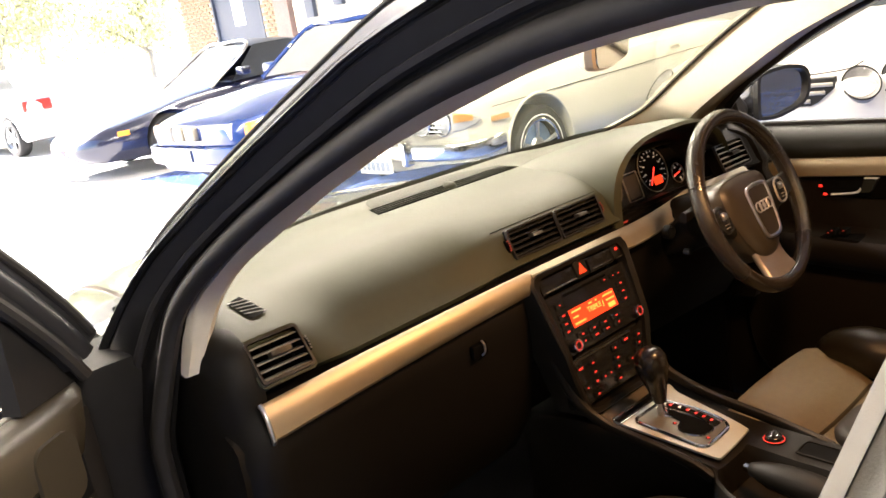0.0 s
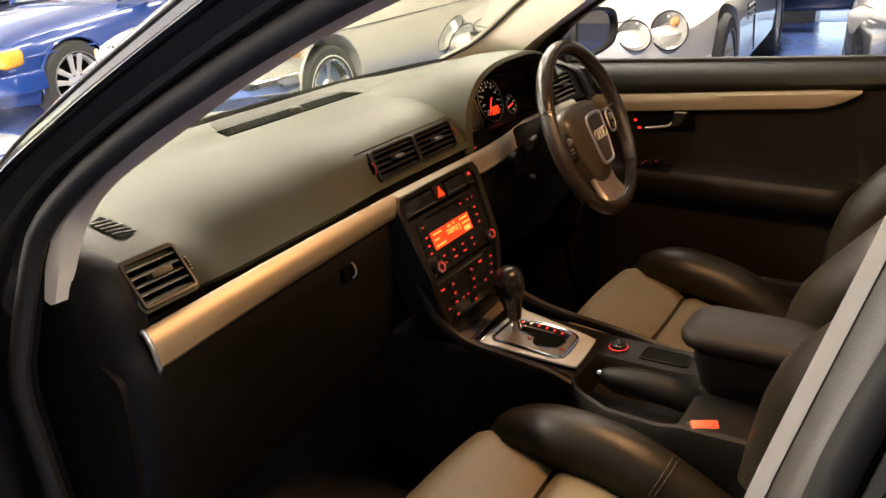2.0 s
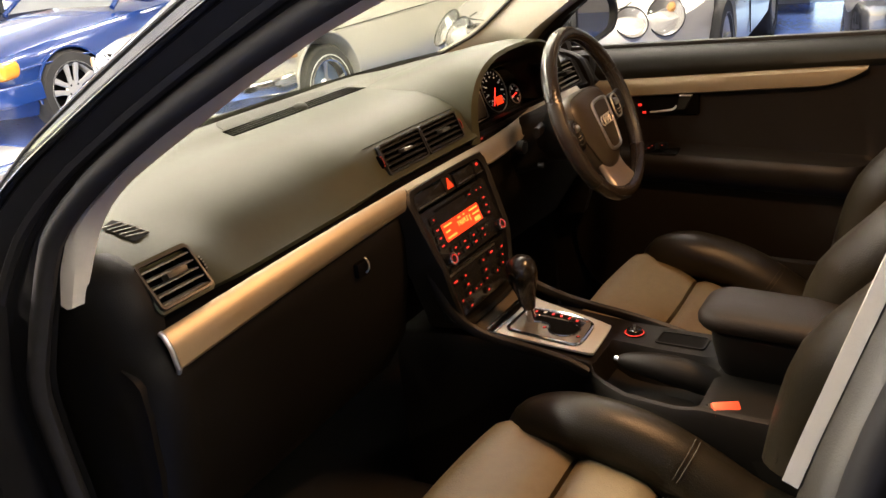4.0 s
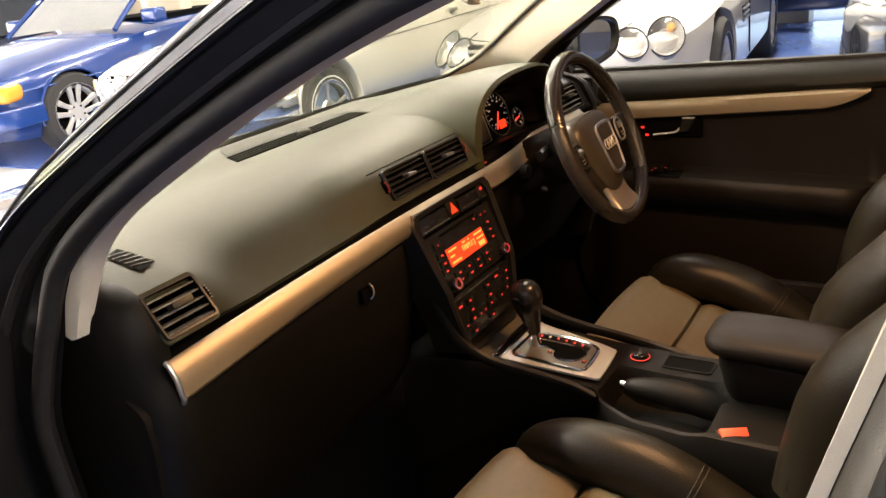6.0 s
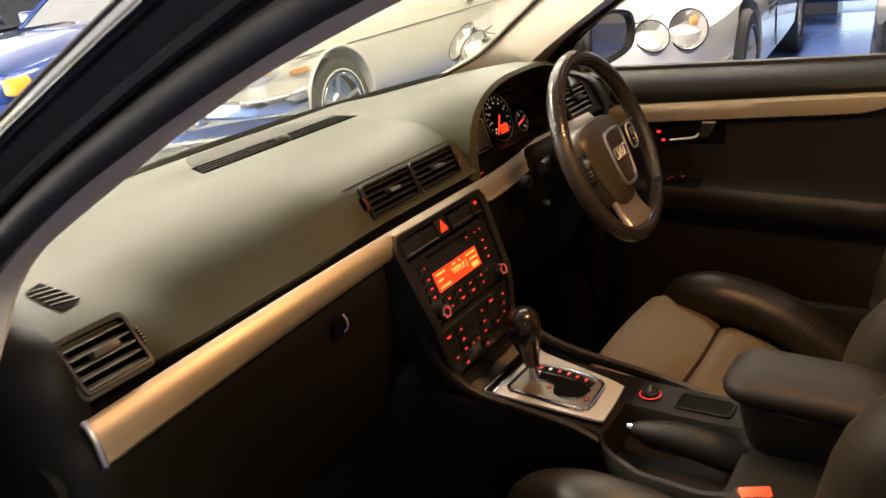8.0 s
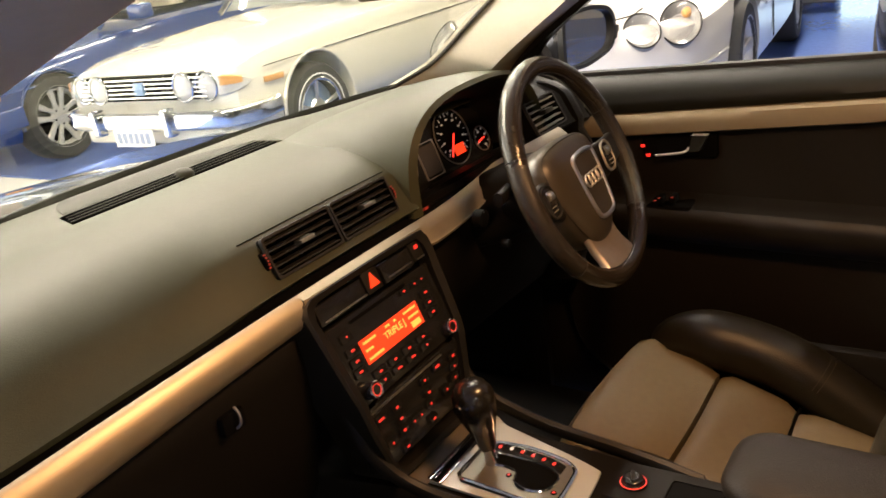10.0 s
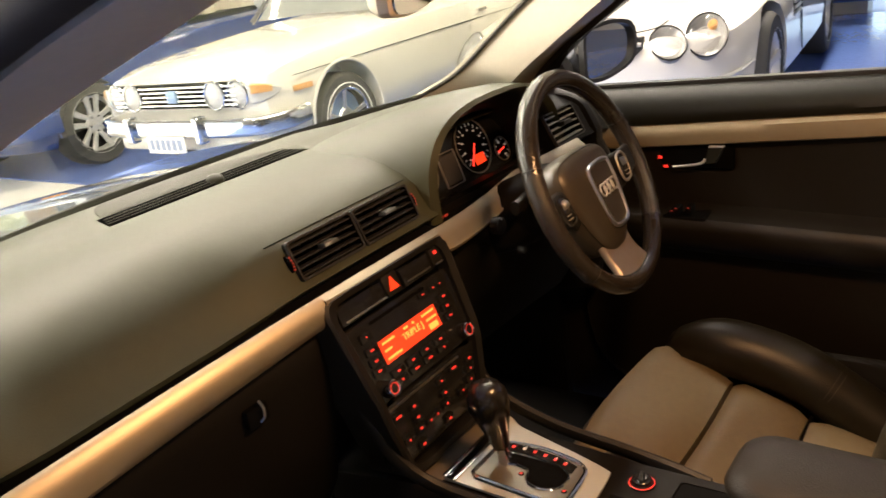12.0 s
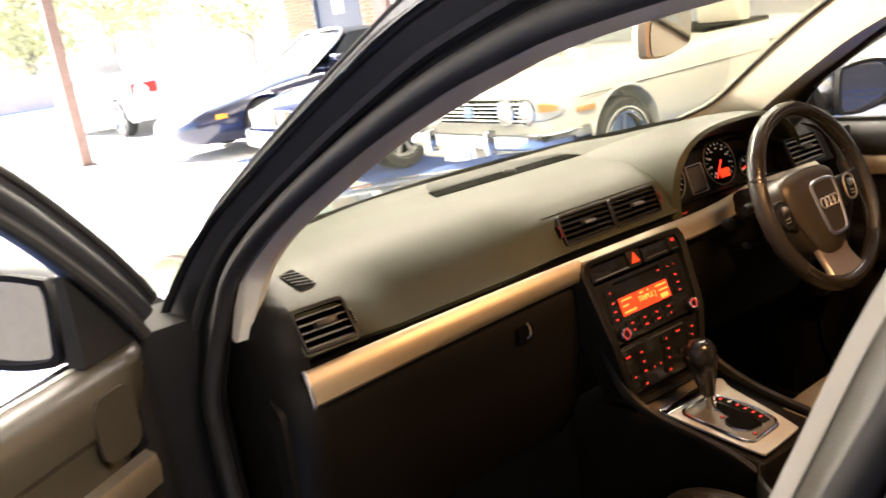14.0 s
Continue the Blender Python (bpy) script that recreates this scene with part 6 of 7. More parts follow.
for sgn in (-1, 1):
    for x in (0.71, 3.30):
        car_wheel(stag, x, sgn * 0.70, 0.31, sgn, "stag")
    part("arch_lip", sweep([Vector((0.71 + 0.36 * math.cos(q), sgn * 0.808, 0.34 + 0.36 * math.sin(q))) for q in np.linspace(-0.25, math.pi + 0.25, 26)], oval(0.012, 0.010, 8), (0, 1, 0)), "cream", stag)
    part("side_marker", box(0.24, 0.40, -0.006, 0.006, -0.018, 0.018, 0.004, m=pose(0, sgn * 0.772, 0.610, 0, 0, sgn * 5)), "amber_dull", stag, "amber side marker")
    part("feature_line", sweep([Vector((0.25 + 3.6 * t, sgn * (0.800 + 0.012 * math.sin(3 * t)), 0.69 + 0.035 * t)) for t in [i / 12 for i in range(13)]], oval(0.003, 0.003, 6)), "void", stag)
    for y in (0.395, 0.575):
        lamp_round(stag, -0.03 + (0.0 if y < 0.5 else 0.02), sgn * y, 0.635, 0.085)
    wrap = resample([(-0.022, 0.672), (-0.012, 0.715), (0.020, 0.752), (0.060, 0.775), (0.100, 0.788), (0.135, 0.796)], 12)
    rows = [[Vector((v.x + 0.012 - 0.012 * u, sgn * (v.y - 0.006 + 0.006 * u), 0.635 + h * (0.062 - 0.055 * (i / 11) ** 2))) for h, u in ((-1, 0), (-0.85, 0.8), (0, 1), (0.85, 0.8), (1, 0))] for i, v in enumerate(wrap)]
    ci = part("indicator", loft(rows, False, False), "lens", stag, "clear and amber corner lamp")
    part("amber_lens", loft([[p + Vector((-0.003, sgn * 0.003, 0)) for p in r[2:]] for r in rows[1:9]], False, False), "amber_dull", ci, "amber lens")
    ov = part("overrider", box(-0.055, 0.03, -0.03, 0.03, -0.085, 0.085, 0.02, 3, m=pose(-0.13, sgn * 0.33, 0.45)), "chrome", stag, "chrome overrider")
grl = part("grille", box(-0.02, 0.03, -0.60, 0.60, 0.555, 0.715, 0.02), "void", stag, "black grille with chrome bars")
for k in range(5):
    part("grille_bar", box(-0.035, -0.015, -0.58, 0.58, -0.006, 0.006, 0.003, m=pose(0, 0, 0.58 + 0.028 * k)), "chrome", grl)
part("grille_badge", box(-0.045, -0.02, -0.045, 0.045, -0.04, 0.04, 0.008, m=pose(0, 0, 0.635)), "blue_grey", grl, "square badge")
part("bumper", sweep(resample([(0.30, -0.825, 0.46), (0.12, -0.81, 0.45), (-0.06, -0.70, 0.45), (-0.12, -0.4, 0.45), (-0.13, 0, 0.45), (-0.12, 0.4, 0.45), (-0.06, 0.70, 0.45), (0.12, 0.81, 0.45), (0.30, 0.825, 0.46)], 40), rounded(0.05, 0.11, 0.022)), "chrome", stag, "chrome bumper")
part("valance", box(-0.02, 0.2, -0.66, 0.66, 0.28, 0.40, 0.04, 3), "cream", stag)
plate_bars(stag, pose(-0.16, 0.0, 0.36))
part("windscreen", loft([[Vector((1.45, -0.62, 0.93)), Vector((1.40, 0, 0.95)), Vector((1.45, 0.62, 0.93))], [Vector((1.80, -0.54, 1.24)), Vector((1.76, 0, 1.27)), Vector((1.80, 0.54, 1.24))]], False, False), "car_glass", stag, "windscreen in a chrome frame")
part("screen_frame", sweep(resample([(1.42, -0.66, 0.92), (1.82, -0.56, 1.25), (1.78, 0, 1.275), (1.82, 0.56, 1.25), (1.42, 0.66, 0.92)], 30), oval(0.02, 0.02, 8)), "chrome", stag)
# near-black block on the closed hull, painted shade of the open cabin
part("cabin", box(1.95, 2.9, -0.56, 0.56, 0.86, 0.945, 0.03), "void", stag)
for sgn in (-1, 1):
    part("seat_back", box(2.5, 2.66, sgn * 0.32 - 0.22, sgn * 0.32 + 0.22, 0.9, 1.18, 0.06, 3), "seat_cream", stag, "cream seat back")
    part("door_handle", box(2.45, 2.57, -0.012, 0.012, 0.0, 0.025, 0.005, m=pose(0, sgn * 0.815, 0.76)), "chrome", stag)

# silver roadster
merc = thing("parked_car", "silver roadster with twin oval headlights", "car", "parked cars", at=pose(3.18, 1.40, 0, 0, 0, 5.3))
merc_body = body_mesh("body", [(0.0, 0.30, 0.30, 0.63, 0.695), (0.06, 0.52, 0.24, 0.65, 0.715), (0.25, 0.74, 0.20, 0.65, 0.735), (0.5, 0.84, 0.18, 0.68, 0.765), (0.85, 0.90, 0.17, 0.735, 0.81), (1.4, 0.91, 0.17, 0.80, 0.90), (2.0, 0.91, 0.17, 0.84, 0.96), (2.8, 0.91, 0.18, 0.86, 0.97), (3.6, 0.90, 0.22, 0.88, 0.95), (4.3, 0.84, 0.28, 0.84, 0.90), (4.5, 0.7, 0.4, 0.76, 0.80)], "silver", merc, [(0.92, 0.37, 0.84), (3.48, 0.37, 0.84)], "metallic silver body")
bpy.context.view_layer.update()
for sgn in (-1, 1):
    for x in (0.92, 3.48):
        car_wheel(merc, x, sgn * 0.79, 0.335, sgn, "merc", 0.23)
    # figure-of-eight headlight, laid on the slope of the wing
    for hy, hzz, k in ((0.520, 0.648, 1.0), (0.672, 0.652, 1.24)):
        ring_ = [merc_body.ray_cast(Vector((-0.5, sgn * (hy + dy), hzz + dz)), Vector((1, 0, 0)))[1] for dy, dz in ((-0.07, 0), (0.07, 0), (0, -0.06), (0, 0.035))]
        at_ = sum(ring_, Vector()) / 4
        nrm = (ring_[1] - ring_[0]).cross(ring_[3] - ring_[2]).normalized()
        if nrm.x > 0:
            nrm = -nrm
        nrm = (nrm + Vector((-0.25, 0, 0))).normalized()
        rt = Vector((0, 0, 1)).cross(nrm).normalized()
        c = Matrix((rt, nrm.cross(rt), nrm)).transposed().to_4x4()
        c.translation = at_ + nrm * 0.016
        c = c @ Matrix.Diagonal((0.90, 1.0, 1, 1)) @ (pose(0, 0, 0, 0, 0, -45 * sgn) @ Matrix.Diagonal((1.22, 0.87, 1, 1)) if k > 1.2 else Matrix.Identity(4))
        h = part("headlight", lathe([(0.0, -0.040), (0.03 * k, -0.036), (0.06 * k, -0.022), (0.085 * k, -0.004), (0.098 * k, 0.003), (0.099 * k, -0.10)], 32, c), "lamp_inner", merc, "clear oval headlight")
        part("bezel", sweep([c @ Vector((0.1 * k * math.cos(q), 0.1 * k * math.sin(q), 0.002)) for q in np.linspace(0, 2 * math.pi, 41)[:-1]], oval(0.0045, 0.006, 6), tuple(nrm), loop=True), "black", h)
        part("reflector", sweep([c @ Vector((0.050 * k * math.cos(q), 0.050 * k * math.sin(q), -0.024)) for q in np.linspace(0, 2 * math.pi, 29)[:-1]], oval(0.004 * k, 0.004, 8), tuple(nrm), loop=True), "alloy", h)
        part("bulb_cover", lathe([(0.0, 0.0), (0.016 * k, -0.005), (0.022 * k, -0.038)], 16, c), "alloy", h)
        dome_ = part("lens_cover", lathe([(0.0, 0.032), (0.05 * k, 0.026), (0.085 * k, 0.012), (0.099 * k, -0.002)], 32, c), "lamp_glass", h)
        dome_.visible_shadow = False
        if k > 1.2:
            part("amber_lens", lathe([(0.0, 0.006), (0.022, 0.003), (0.032, -0.012)], 16, c @ pose(0.080, 0.0, -0.006)), "amber_dull", h, "amber indicator lens")
    part("side_vent", box(1.55, 1.80, sgn * 0.90, sgn * 0.915, 0.55, 0.66, 0.01), "black", merc, "slotted side vent")
    for k in range(3):
        part("vent_fin", box(1.54, 1.80, -0.006, 0.006, -0.008, 0.008, 0.003, m=pose(0, sgn * 0.918, 0.57 + 0.035 * k)), "satin", merc)
    part("door_line", sweep([Vector((1.9, sgn * 0.912, 0.30)), Vector((1.86, sgn * 0.914, 0.6)), Vector((1.92, sgn * 0.90, 0.84))], oval(0.004, 0.004, 6), (1, 0, 0)), "void", merc)
    part("bumper_line", sweep(resample([(0.10, sgn * 0.60, 0.42), (0.3, sgn * 0.78, 0.44), (0.55, sgn * 0.855, 0.47)], 10), oval(0.010, 0.012, 6)), "silver", merc)
GY = [0.42 * (-1 + k / 12) for k in range(25)]


def grille_x(y):
    return -0.030 + 0.24 * y * y


mg = part("grille", loft([[Vector((grille_x(y) + d, y, z)) for d, z in ((0.0, 0.700), (0.0, 0.562 + 0.9 * max(0.0, abs(y) - 0.33)), (0.06, 0.562 + 0.9 * max(0.0, abs(y) - 0.33)), (0.06, 0.700))] for y in GY], True, True), "black", merc, "black grille with silver bars")
for k in range(3):
    z, n = 0.588 + 0.040 * k, (3, 1, 0)[k]
    part("grille_bar", sweep([Vector((grille_x(y) - 0.006, y, z)) for y in GY[n:25 - n]], rounded(0.018, 0.020, 0.005)), "tab_metal", mg)
part("lower_intake", box(-0.005, 0.10, -0.55, 0.55, 0.22, 0.32, 0.03), "void", merc)
part("bonnet_line", sweep(resample([(0.30, -0.48, 0.738), (0.12, -0.44, 0.722), (0.02, -0.2, 0.712), (-0.004, 0.0, 0.708), (0.02, 0.2, 0.712), (0.12, 0.44, 0.722), (0.30, 0.48, 0.738)], 24), oval(0.003, 0.003, 5)), "void", merc)
part("windscreen", loft([[Vector((1.70, -0.70, 0.90)), Vector((1.58, 0, 0.93)), Vector((1.70, 0.70, 0.90))], [Vector((2.30, -0.56, 1.27)), Vector((2.22, 0, 1.29)), Vector((2.30, 0.56, 1.27))]], False, False), "dark_glass", merc, "raked windscreen")
part("roof", loft([[Vector((x, y * w, z - 0.05 * (abs(y)) ** 3)) for y in [-1 + k / 6 for k in range(13)]] for x, w, z in ((2.22, 0.57, 1.29), (2.6, 0.60, 1.31), (3.0, 0.58, 1.27), (3.5, 0.55, 1.08), (3.9, 0.5, 0.93))], False, False), "silver", merc)

# blue convertible
bmw = thing("parked_car", "blue convertible with amber indicators and star alloys", "car", "parked cars", at=pose(2.20, 6.22, 0, 0, 0, 4.5) @ Matrix.Diagonal((0.98, 0.98, 0.98, 1)))
body_mesh("body", [(0.0, 0.55, 0.32, 0.62, 0.66), (0.06, 0.70, 0.24, 0.67, 0.71), (0.3, 0.80, 0.20, 0.72, 0.77), (0.75, 0.85, 0.18, 0.79, 0.86), (1.4, 0.86, 0.18, 0.86, 0.94), (2.0, 0.86, 0.18, 0.90, 0.97), (2.8, 0.86, 0.18, 0.92, 0.97), (3.6, 0.85, 0.22, 0.93, 0.98), (4.2, 0.80, 0.28, 0.90, 0.95), (4.42, 0.72, 0.40, 0.82, 0.86)], "blue", bmw, [(0.76, 0.355, 0.79), (3.42, 0.355, 0.79)], "metallic blue body")
for sgn in (-1, 1):
    for x in (0.76, 3.42):
        car_wheel(bmw, x, sgn * 0.755, 0.335, sgn, "bmw", 0.21)
    part("arch_lip", sweep([Vector((0.76 + 0.36 * math.cos(q), sgn * 0.853, 0.34 + 0.36 * math.sin(q))) for q in np.linspace(-0.1, math.pi + 0.1, 26)], oval(0.012, 0.010, 8), (0, 1, 0)), "blue", bmw)
    hb = part("headlight", box(-0.06, 0.10, -0.20, 0.20, -0.075, 0.075, 0.025, 3, m=pose(0.06, sgn * 0.46, 0.60, 0, 0, -sgn * 8)), "lens", bmw, "clear headlight")
    part("indicator_lens", box(-0.15, 0.17, -0.06, 0.06, -0.068, 0.068, 0.052, 4, m=pose(0.25, sgn * 0.765, 0.60, 0, 0, -sgn * 20)), "amber", bmw, "amber corner indicator")
    part("kidney", box(-0.05, 0.02, -0.085, 0.085, -0.065, 0.065, 0.03, 3, m=pose(0.0, sgn * 0.10, 0.60)), "tab_metal", bmw, "kidney-shaped grille")
    mr = part("door_mirror", box(-0.07, 0.08, -0.10, 0.10, -0.065, 0.065, 0.04, 3, m=pose(1.72, sgn * 0.93, 1.0)), "blue", bmw, "blue door mirror")
    part("seat_back", box(2.45, 2.62, sgn * 0.34 - 0.24, sgn * 0.34 + 0.24, 0.9, 1.22, 0.06, 3), "seat_cream", bmw, "white leather seat back")
    part("waist_line", sweep([Vector((0.3 + 3.6 * t, sgn * (0.845 + 0.02 * math.sin(3 * t)), 0.60 + 0.05 * t)) for t in [i / 12 for i in range(13)]], oval(0.006, 0.008, 6)), "blue", bmw)
part("bumper", sweep(resample([(0.42, -0.87, 0.42), (0.10, -0.82, 0.41), (-0.05, -0.55, 0.41), (-0.08, 0, 0.41), (-0.05, 0.55, 0.41), (0.10, 0.82, 0.41), (0.42, 0.87, 0.42)], 36), rounded(0.05, 0.16, 0.022)), "blue", bmw, "blue bumper")
plate_bars(bmw, pose(-0.115, 0.0, 0.42))
part("windscreen", loft([[Vector((1.45, -0.70, 0.93)), Vector((1.36, 0, 0.96)), Vector((1.45, 0.70, 0.93))], [Vector((2.0, -0.58, 1.33)), Vector((1.94, 0, 1.36)), Vector((2.0, 0.58, 1.33))]], False, False), "car_glass", bmw, "windscreen with a paper notice")
part("screen_frame", sweep(resample([(1.43, -0.73, 0.92), (2.02, -0.60, 1.34), (1.96, 0, 1.37), (2.02, 0.60, 1.34), (1.43, 0.73, 0.92)], 30), oval(0.022, 0.025, 8)), "blue", bmw)
part("notice", loft([[Vector((1.60, -0.36, 1.05)), Vector((1.60, -0.14, 1.06))], [Vector((1.82, -0.34, 1.215)), Vector((1.82, -0.13, 1.225))]], False, False), "paper", bmw, "white paper notice")
# solid near-black block: the shade inside the cabin, put into its colour
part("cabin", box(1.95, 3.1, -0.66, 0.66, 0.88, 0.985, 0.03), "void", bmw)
part("rear_bench", box(2.95, 3.15, -0.6, 0.6, 0.9, 1.12, 0.05, 3), "seat_cream", bmw, "white leather rear bench")

# dark coupe with a fabric roof
coupe = thing("parked_car", "dark blue low coupe with black roof", "car", "parked cars", at=pose(2.15, 9.5, 0, 0, 0, 0))
body_mesh("body", [(-0.045, 0.22, 0.33, 0.365, 0.37), (-0.035, 0.34, 0.30, 0.39, 0.40), (-0.01, 0.44, 0.27, 0.415, 0.435), (0.05, 0.56, 0.22, 0.46, 0.49), (0.18, 0.71, 0.18, 0.52, 0.56), (0.42, 0.80, 0.17, 0.59, 0.64), (0.9, 0.84, 0.16, 0.68, 0.73), (1.4, 0.85, 0.16, 0.77, 0.84), (2.2, 0.85, 0.16, 0.83, 0.92), (3.0, 0.85, 0.17, 0.86, 0.93), (3.7, 0.84, 0.22, 0.86, 0.92), (4.2, 0.76, 0.32, 0.78, 0.82)], "dark_blue", coupe, [(1.02, 0.34, 0.78), (3.3, 0.34, 0.78)], "dark blue body")
for sgn in (-1, 1):
    for x in (1.02, 3.3):
        car_wheel(coupe, x, sgn * 0.74, 0.31, sgn, "dark")
    part("indicator_lens", box(-0.07, 0.07, -0.01, 0.01, -0.03, 0.03, 0.008, m=pose(0.44, sgn * 0.805, 0.50, 0, 0, sgn * 8)), "amber", coupe, "amber side indicator")
    part("door_mirror", box(-0.06, 0.07, -0.09, 0.09, -0.055, 0.055, 0.035, 3, m=pose(2.05, sgn * 0.90, 0.95)), "dark_blue", coupe, "dark door mirror")
part("intake", box(0.06, 0.14, -0.30, 0.30, 0.25, 0.29, 0.015), "void", coupe, "low front intake")
part("windscreen", loft([[Vector((1.68, -0.70, 0.82)), Vector((1.58, 0, 0.86)), Vector((1.68, 0.70, 0.82))], [Vector((2.35, -0.56, 1.250)), Vector((2.28, 0, 1.280)), Vector((2.35, 0.56, 1.250))]], False, False), "dark_glass", coupe, "raked windscreen")
part("screen_frame", sweep(resample([(1.66, -0.74, 0.81), (2.36, -0.585, 1.260), (2.29, 0, 1.295), (2.36, 0.585, 1.260), (1.66, 0.74, 0.81)], 30), oval(0.022, 0.022, 8)), "satin", coupe, "silver screen pillar")
part("roof", loft([[Vector((x, y * w, z - 0.06 * abs(y) ** 3)) for y in [-1 + k / 6 for k in range(13)]] for x, w, z in ((2.33, 0.58, 1.285), (2.73, 0.62, 1.310), (3.13, 0.62, 1.270), (3.53, 0.6, 1.130), (3.83, 0.58, 0.93))], False, False), "black", coupe, "black fabric roof")
for sgn in (-1, 1):
    part("side_glass", loft([[Vector((1.93, sgn * 0.79, 0.84)), Vector((2.43, sgn * 0.60, 1.240))], [Vector((2.93, sgn * 0.80, 0.88)), Vector((2.93, sgn * 0.62, 1.250))], [Vector((3.53, sgn * 0.78, 0.90)), Vector((3.43, sgn * 0.61, 1.130))]], False, False), "dark_glass", coupe, "dark side glass")

# white hatch seen from behind
hatch = thing("parked_car", "white car with red tail lamps seen from behind", "car", "parked cars", at=pose(3.80, 13.60, 0, 0, 0, 98))
body_mesh("body", [(0.0, 0.62, 0.34, 0.80, 0.84), (0.08, 0.78, 0.26, 0.90, 0.95), (0.5, 0.84, 0.20, 0.95, 1.0), (1.5, 0.85, 0.18, 0.95, 1.02), (2.6, 0.85, 0.18, 0.92, 0.98), (3.6, 0.82, 0.2, 0.80, 0.86), (4.2, 0.66, 0.3, 0.66, 0.70)], "white", hatch, [(0.75, 0.345, 0.78), (3.3, 0.345, 0.78)], "white body")
for sgn in (-1, 1):
    for x in (0.75, 3.3):
        car_wheel(hatch, x, sgn * 0.745, 0.31, sgn, "dark")
part("tail_lamp", box(-0.03, 0.14, -0.22, 0.22, -0.09, 0.09, 0.03, 3, m=pose(0.05, 0.60, 0.80, 0, 0, -18)), "red_lens", hatch, "red tail lamp")
part("bumper", box(-0.10, 0.2, -0.80, 0.80, 0.40, 0.56, 0.05, 3), "white", hatch, "white rear bumper")
part("cabin_roof", loft([[Vector((x, y * w, z - 0.06 * abs(y) ** 3)) for y in [-1 + k / 6 for k in range(13)]] for x, w, z in ((0.25, 0.72, 1.0), (0.8, 0.62, 1.36), (1.6, 0.62, 1.42), (2.2, 0.60, 1.36), (2.9, 0.7, 0.98))], False, False), "white", hatch)

# black car and the one behind the roadster
blk = thing("parked_car", "black car with clear headlights", "car", "parked cars", at=pose(3.85, -0.86, 0, 0, 0, -3))
body_mesh("body", [(0.0, 0.55, 0.30, 0.62, 0.66), (0.06, 0.70, 0.24, 0.68, 0.73), (0.3, 0.82, 0.20, 0.74, 0.80), (0.8, 0.87, 0.18, 0.82, 0.89), (1.4, 0.88, 0.18, 0.89, 0.98), (2.4, 0.88, 0.18, 0.93, 1.0), (3.6, 0.87, 0.22, 0.94, 1.0), (4.3, 0.78, 0.35, 0.86, 0.9)], "paint", blk, [(0.8, 0.355, 0.81), (3.4, 0.355, 0.81)], "glossy black body")
for sgn in (-1, 1):
    for x in (0.8, 3.4):
        car_wheel(blk, x, sgn * 0.77, 0.32, sgn, "merc")
    part("headlight", box(-0.08, 0.20, -0.15, 0.15, -0.07, 0.07, 0.04, 3, m=pose(0.14, sgn * 0.63, 0.64, 0, -12, -sgn * 28)), "lamp_inner", blk, "clear headlight")
    part("fog_trim", box(-0.02, 0.03, -0.12, 0.12, -0.006, 0.006, 0.003, m=pose(0.05, sgn * 0.6, 0.44, 0, 0, -sgn * 25)), "chrome", blk)
part("cabin_roof", loft([[Vector((x, y * w, z - 0.06 * abs(y) ** 3)) for y in [-1 + k / 6 for k in range(13)]] for x, w, z in ((1.3, 0.74, 0.95), (2.0, 0.62, 1.36), (2.8, 0.62, 1.40), (3.5, 0.6, 1.28), (4.1, 0.7, 0.95))], False, False), "dark_glass", blk)
rear = thing("parked_car", "dark blue car parked beyond the roadster", "car", "parked cars", at=pose(8.0, 1.0, 0, 0, 0, 0))
body_mesh("body", [(0.0, 0.55, 0.30, 0.62, 0.66), (0.06, 0.70, 0.24, 0.68, 0.73), (0.3, 0.82, 0.20, 0.74, 0.80), (0.7, 0.86, 0.18, 0.82, 0.89)], "dark_blue", rear, [], "dark blue body")
car_wheel(rear, 0.45, -0.80, 0.32, -1, "merc")

# ---- outside: post, trees ----
post = thing("steel_post", "brown steel post in the open garage front", "post", at=pose(1.52, 11.2, 0))
part("shaft", box(-0.075, 0.075, -0.075, 0.075, 0.0, CEIL + 0.2, 0.006), "steel", post)
part("base_plate", box(-0.11, 0.11, -0.11, 0.11, 0.0, 0.015, 0.003), "steel", post)

# brick bay with the blue-grey door
bw = tagged(part("brick_wall", box(9.02, 9.30, 15.2, 15.92, 0.0, 3.1, bm=box(9.02, 9.30, 18.12, 19.8, 0.0, 3.1, bm=box(9.02, 9.30, 15.92, 18.12, 2.6, 3.1))), "mortar", None, "", False), "brown brick bay round a service door", "wall", "", "structure")
bricks = bpy.data.meshes.new("brick")
bb_ = box(-0.03, 0.0, -0.11, 0.11, -0.035, 0.035, 0.004, 1)
bb_.to_mesh(bricks)
bb_.free()
bricks.materials.append(M["brick"])
for row in range(36):
    z = 0.045 + 0.086 * row
    for y0, y1 in ((15.2, 15.92), (18.12, 19.8)):
        y = y0 + (0.12 if row % 2 else 0.0)
        while y + 0.23 < y1 + 0.01:
            b = new("brick", bricks)
            b.parent = bw
            b.location = (9.018, y + 0.115, z)
            y += 0.235
sd = thing("service_door", "closed blue-grey service door with a white notice", "door")
part("leaf", box(9.06, 9.11, 16.0, 18.05, 0.02, 2.58, 0.004), "door_blue", sd)
part("door_frame", box(9.0, 9.12, 15.92, 16.0, 0.0, 2.6, 0.004), "door_blue", sd)
part("door_frame", box(9.0, 9.12, 18.05, 18.12, 0.0, 2.6, 0.004), "door_blue", sd)
part("notice", box(9.05, 9.06, 16.75, 17.25, 1.62, 2.3), "paper", sd, "white paper notice")
part("handle", box(9.0, 9.06, 16.10, 16.16, 0.98, 1.12, 0.01), "satin", sd)
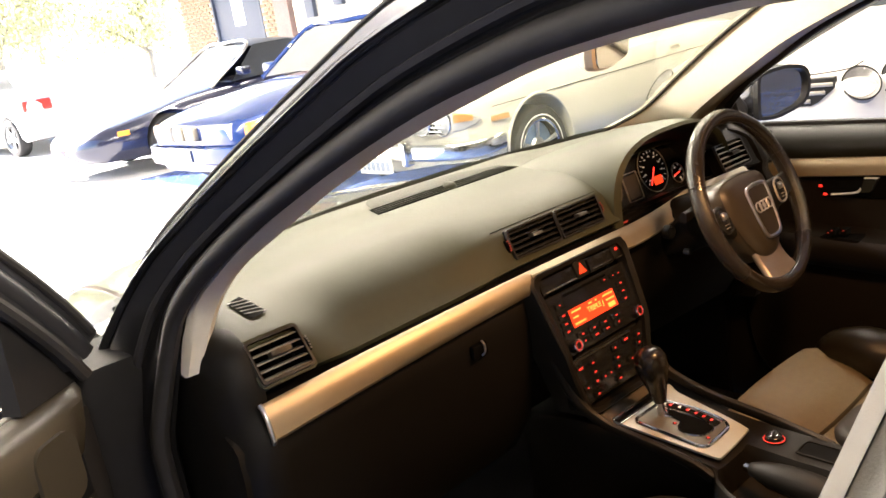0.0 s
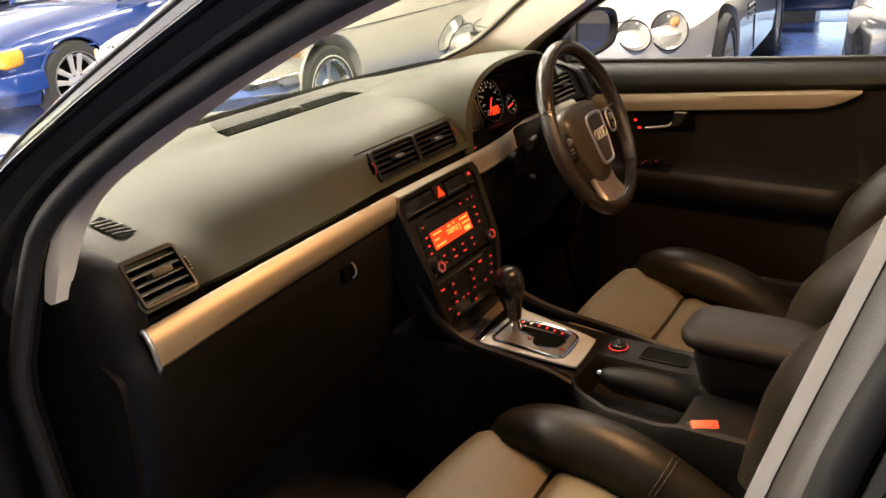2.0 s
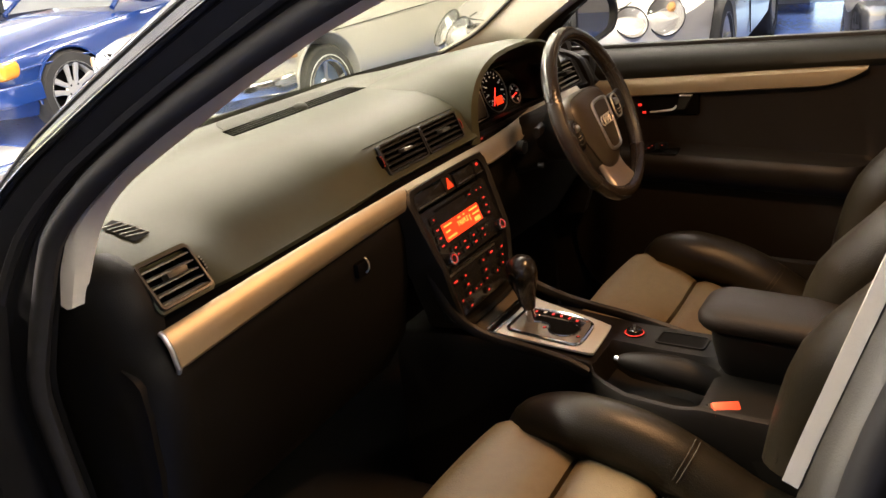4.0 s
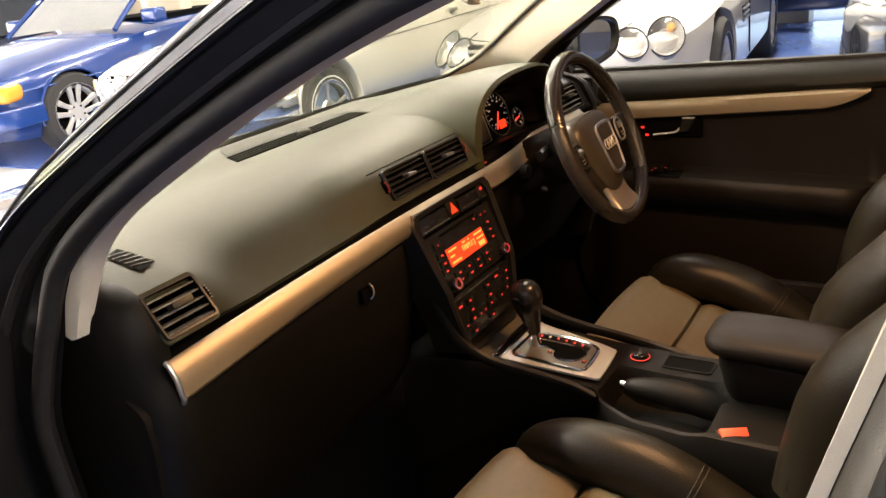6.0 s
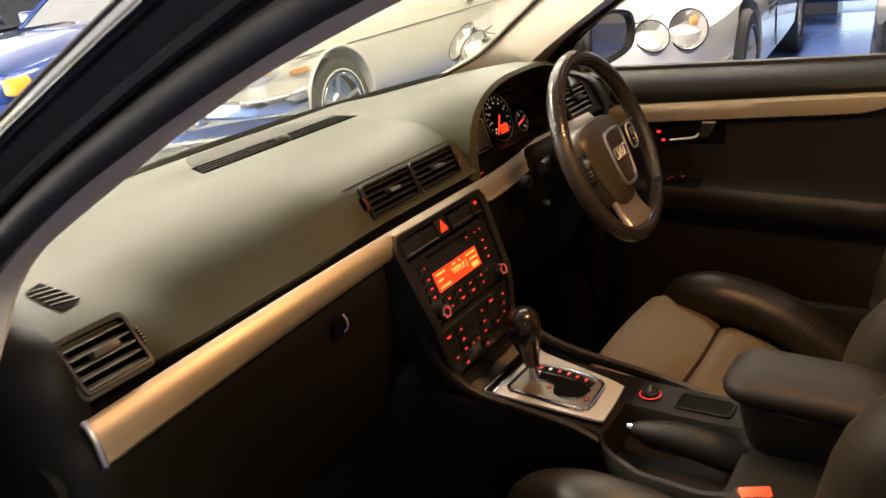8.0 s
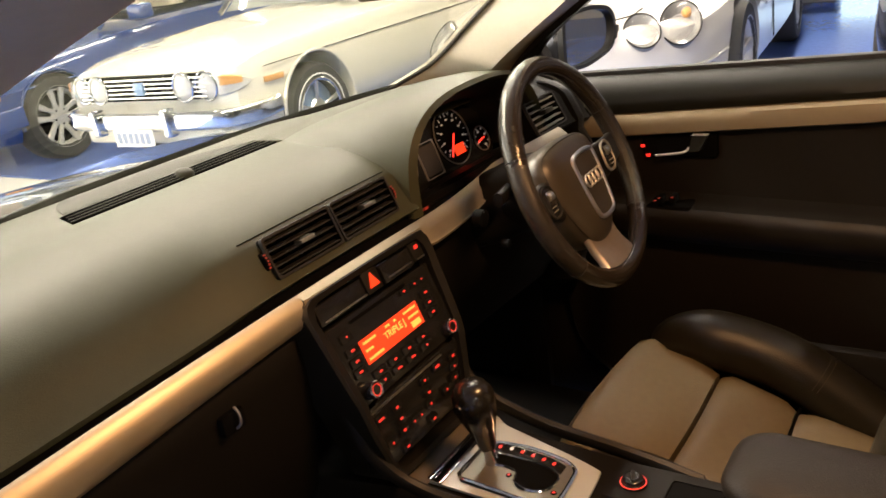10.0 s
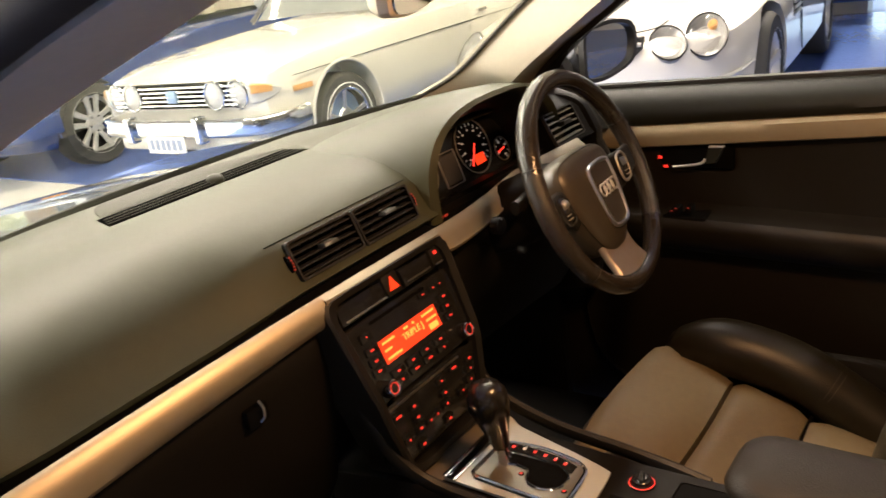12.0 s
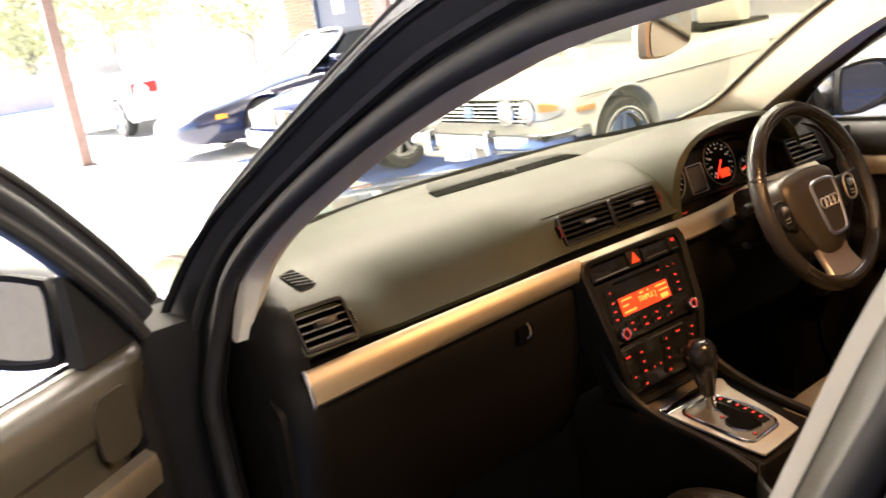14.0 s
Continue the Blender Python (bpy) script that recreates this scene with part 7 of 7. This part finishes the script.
colm = thing("steel_column", "dark red-brown steel column against the wall", "column")
part("shaft", box(8.86, 9.0, 14.6, 15.15, 0.0, CEIL, 0.006), "steel", colm)
bx = thing("wall_box", "small grey box on the pale wall", "box", "wall boxes", at=pose(9.0, 12.9, 1.9))
part("case", box(-0.10, 0.0, -0.14, 0.14, -0.22, 0.22, 0.01), "door_blue", bx)
copy_thing(bx, pose(9.0, 13.9, 1.75))


# ---- trees and yard wall ----
def tree(at, h, seed):
    rnd = random.Random(seed)
    t = thing("tree", "leafy tree in full sun beyond the yard", "tree", "yard trees", at=at)
    limbs, tips = [], []
    trunk = resample([(0, 0, 0), (0.1, 0.05, h * 0.25), (-0.05, 0.1, h * 0.5), (0.1, 0.0, h * 0.8)], 12)
    bm = sweep(trunk, oval(0.17, 0.17, 8), (0, 1, 0), scales=[1 - 0.07 * i for i in range(12)])
    me = bpy.data.meshes.new("limb")
    for k in range(14):
        a, z0 = rnd.uniform(0, 6.28), h * rnd.uniform(0.12, 0.75)
        r, up = h * rnd.uniform(0.18, 0.32), h * rnd.uniform(0.08, 0.25)
        pth = resample([(0, 0, z0), (r * 0.5 * math.cos(a), r * 0.5 * math.sin(a), z0 + up * 0.6), (r * math.cos(a), r * math.sin(a), z0 + up)], 7)
        lb = sweep(pth, oval(0.09, 0.09, 6), (0, 1, 0.2), scales=[1 - 0.12 * i for i in range(7)])
        lb.to_mesh(me)
        lb.free()
        bm.from_mesh(me)
        tips += [pth[3], pth[5], pth[6]]
    part("trunk", bm, "bark", t)
    tips.append(Vector((0.1, 0, h * 0.9)))
    vs, fs = [], []
    for tip in tips:
        s = h * rnd.uniform(0.07, 0.13)
        for i in range(150):
            c = tip + Vector((rnd.gauss(0, s), rnd.gauss(0, s), rnd.gauss(0, s * 0.7)))
            q = Euler((rnd.uniform(0, 6), rnd.uniform(0, 6), rnd.uniform(0, 6))).to_matrix()
            L = rnd.uniform(0.10, 0.2)
            k = len(vs)
            vs += [c + q @ Vector(v) * L for v in ((-1, 0, 0), (0, -0.45, 0.1), (1, 0, 0), (0, 0.45, 0.1))]
            fs.append((k, k + 1, k + 2, k + 3))
    me = bpy.data.meshes.new("crown")
    me.from_pydata(vs, [], fs)
    me.materials.append(M["leaf"])
    cr = new("crown", me)
    cr.parent = t
    return t


t1 = tree(pose(6.0, 38.0, -0.01), 9.0, 3)
t2 = tree(pose(10.5, 42.0, -0.01), 11.0, 5)
for x, y, r in ((2.5, 44, 80), (14.0, 47, 200), (8.0, 50, 130), (-3, 50, 20), (18.5, 44, 300)):
    copy_thing(t1 if r % 40 else t2, pose(x, y, -0.01, 0, 0, r))
yw = thing("yard_wall", "low red-brown wall under the trees", "wall")
part("wall_body", box(-6.0, 6.3, 33.0, 33.25, -0.012, 1.1, 0.02), "pale_brick", yw)
part("coping", box(-6.05, 6.35, 32.96, 33.29, 1.1, 1.16, 0.01), "concrete", yw)
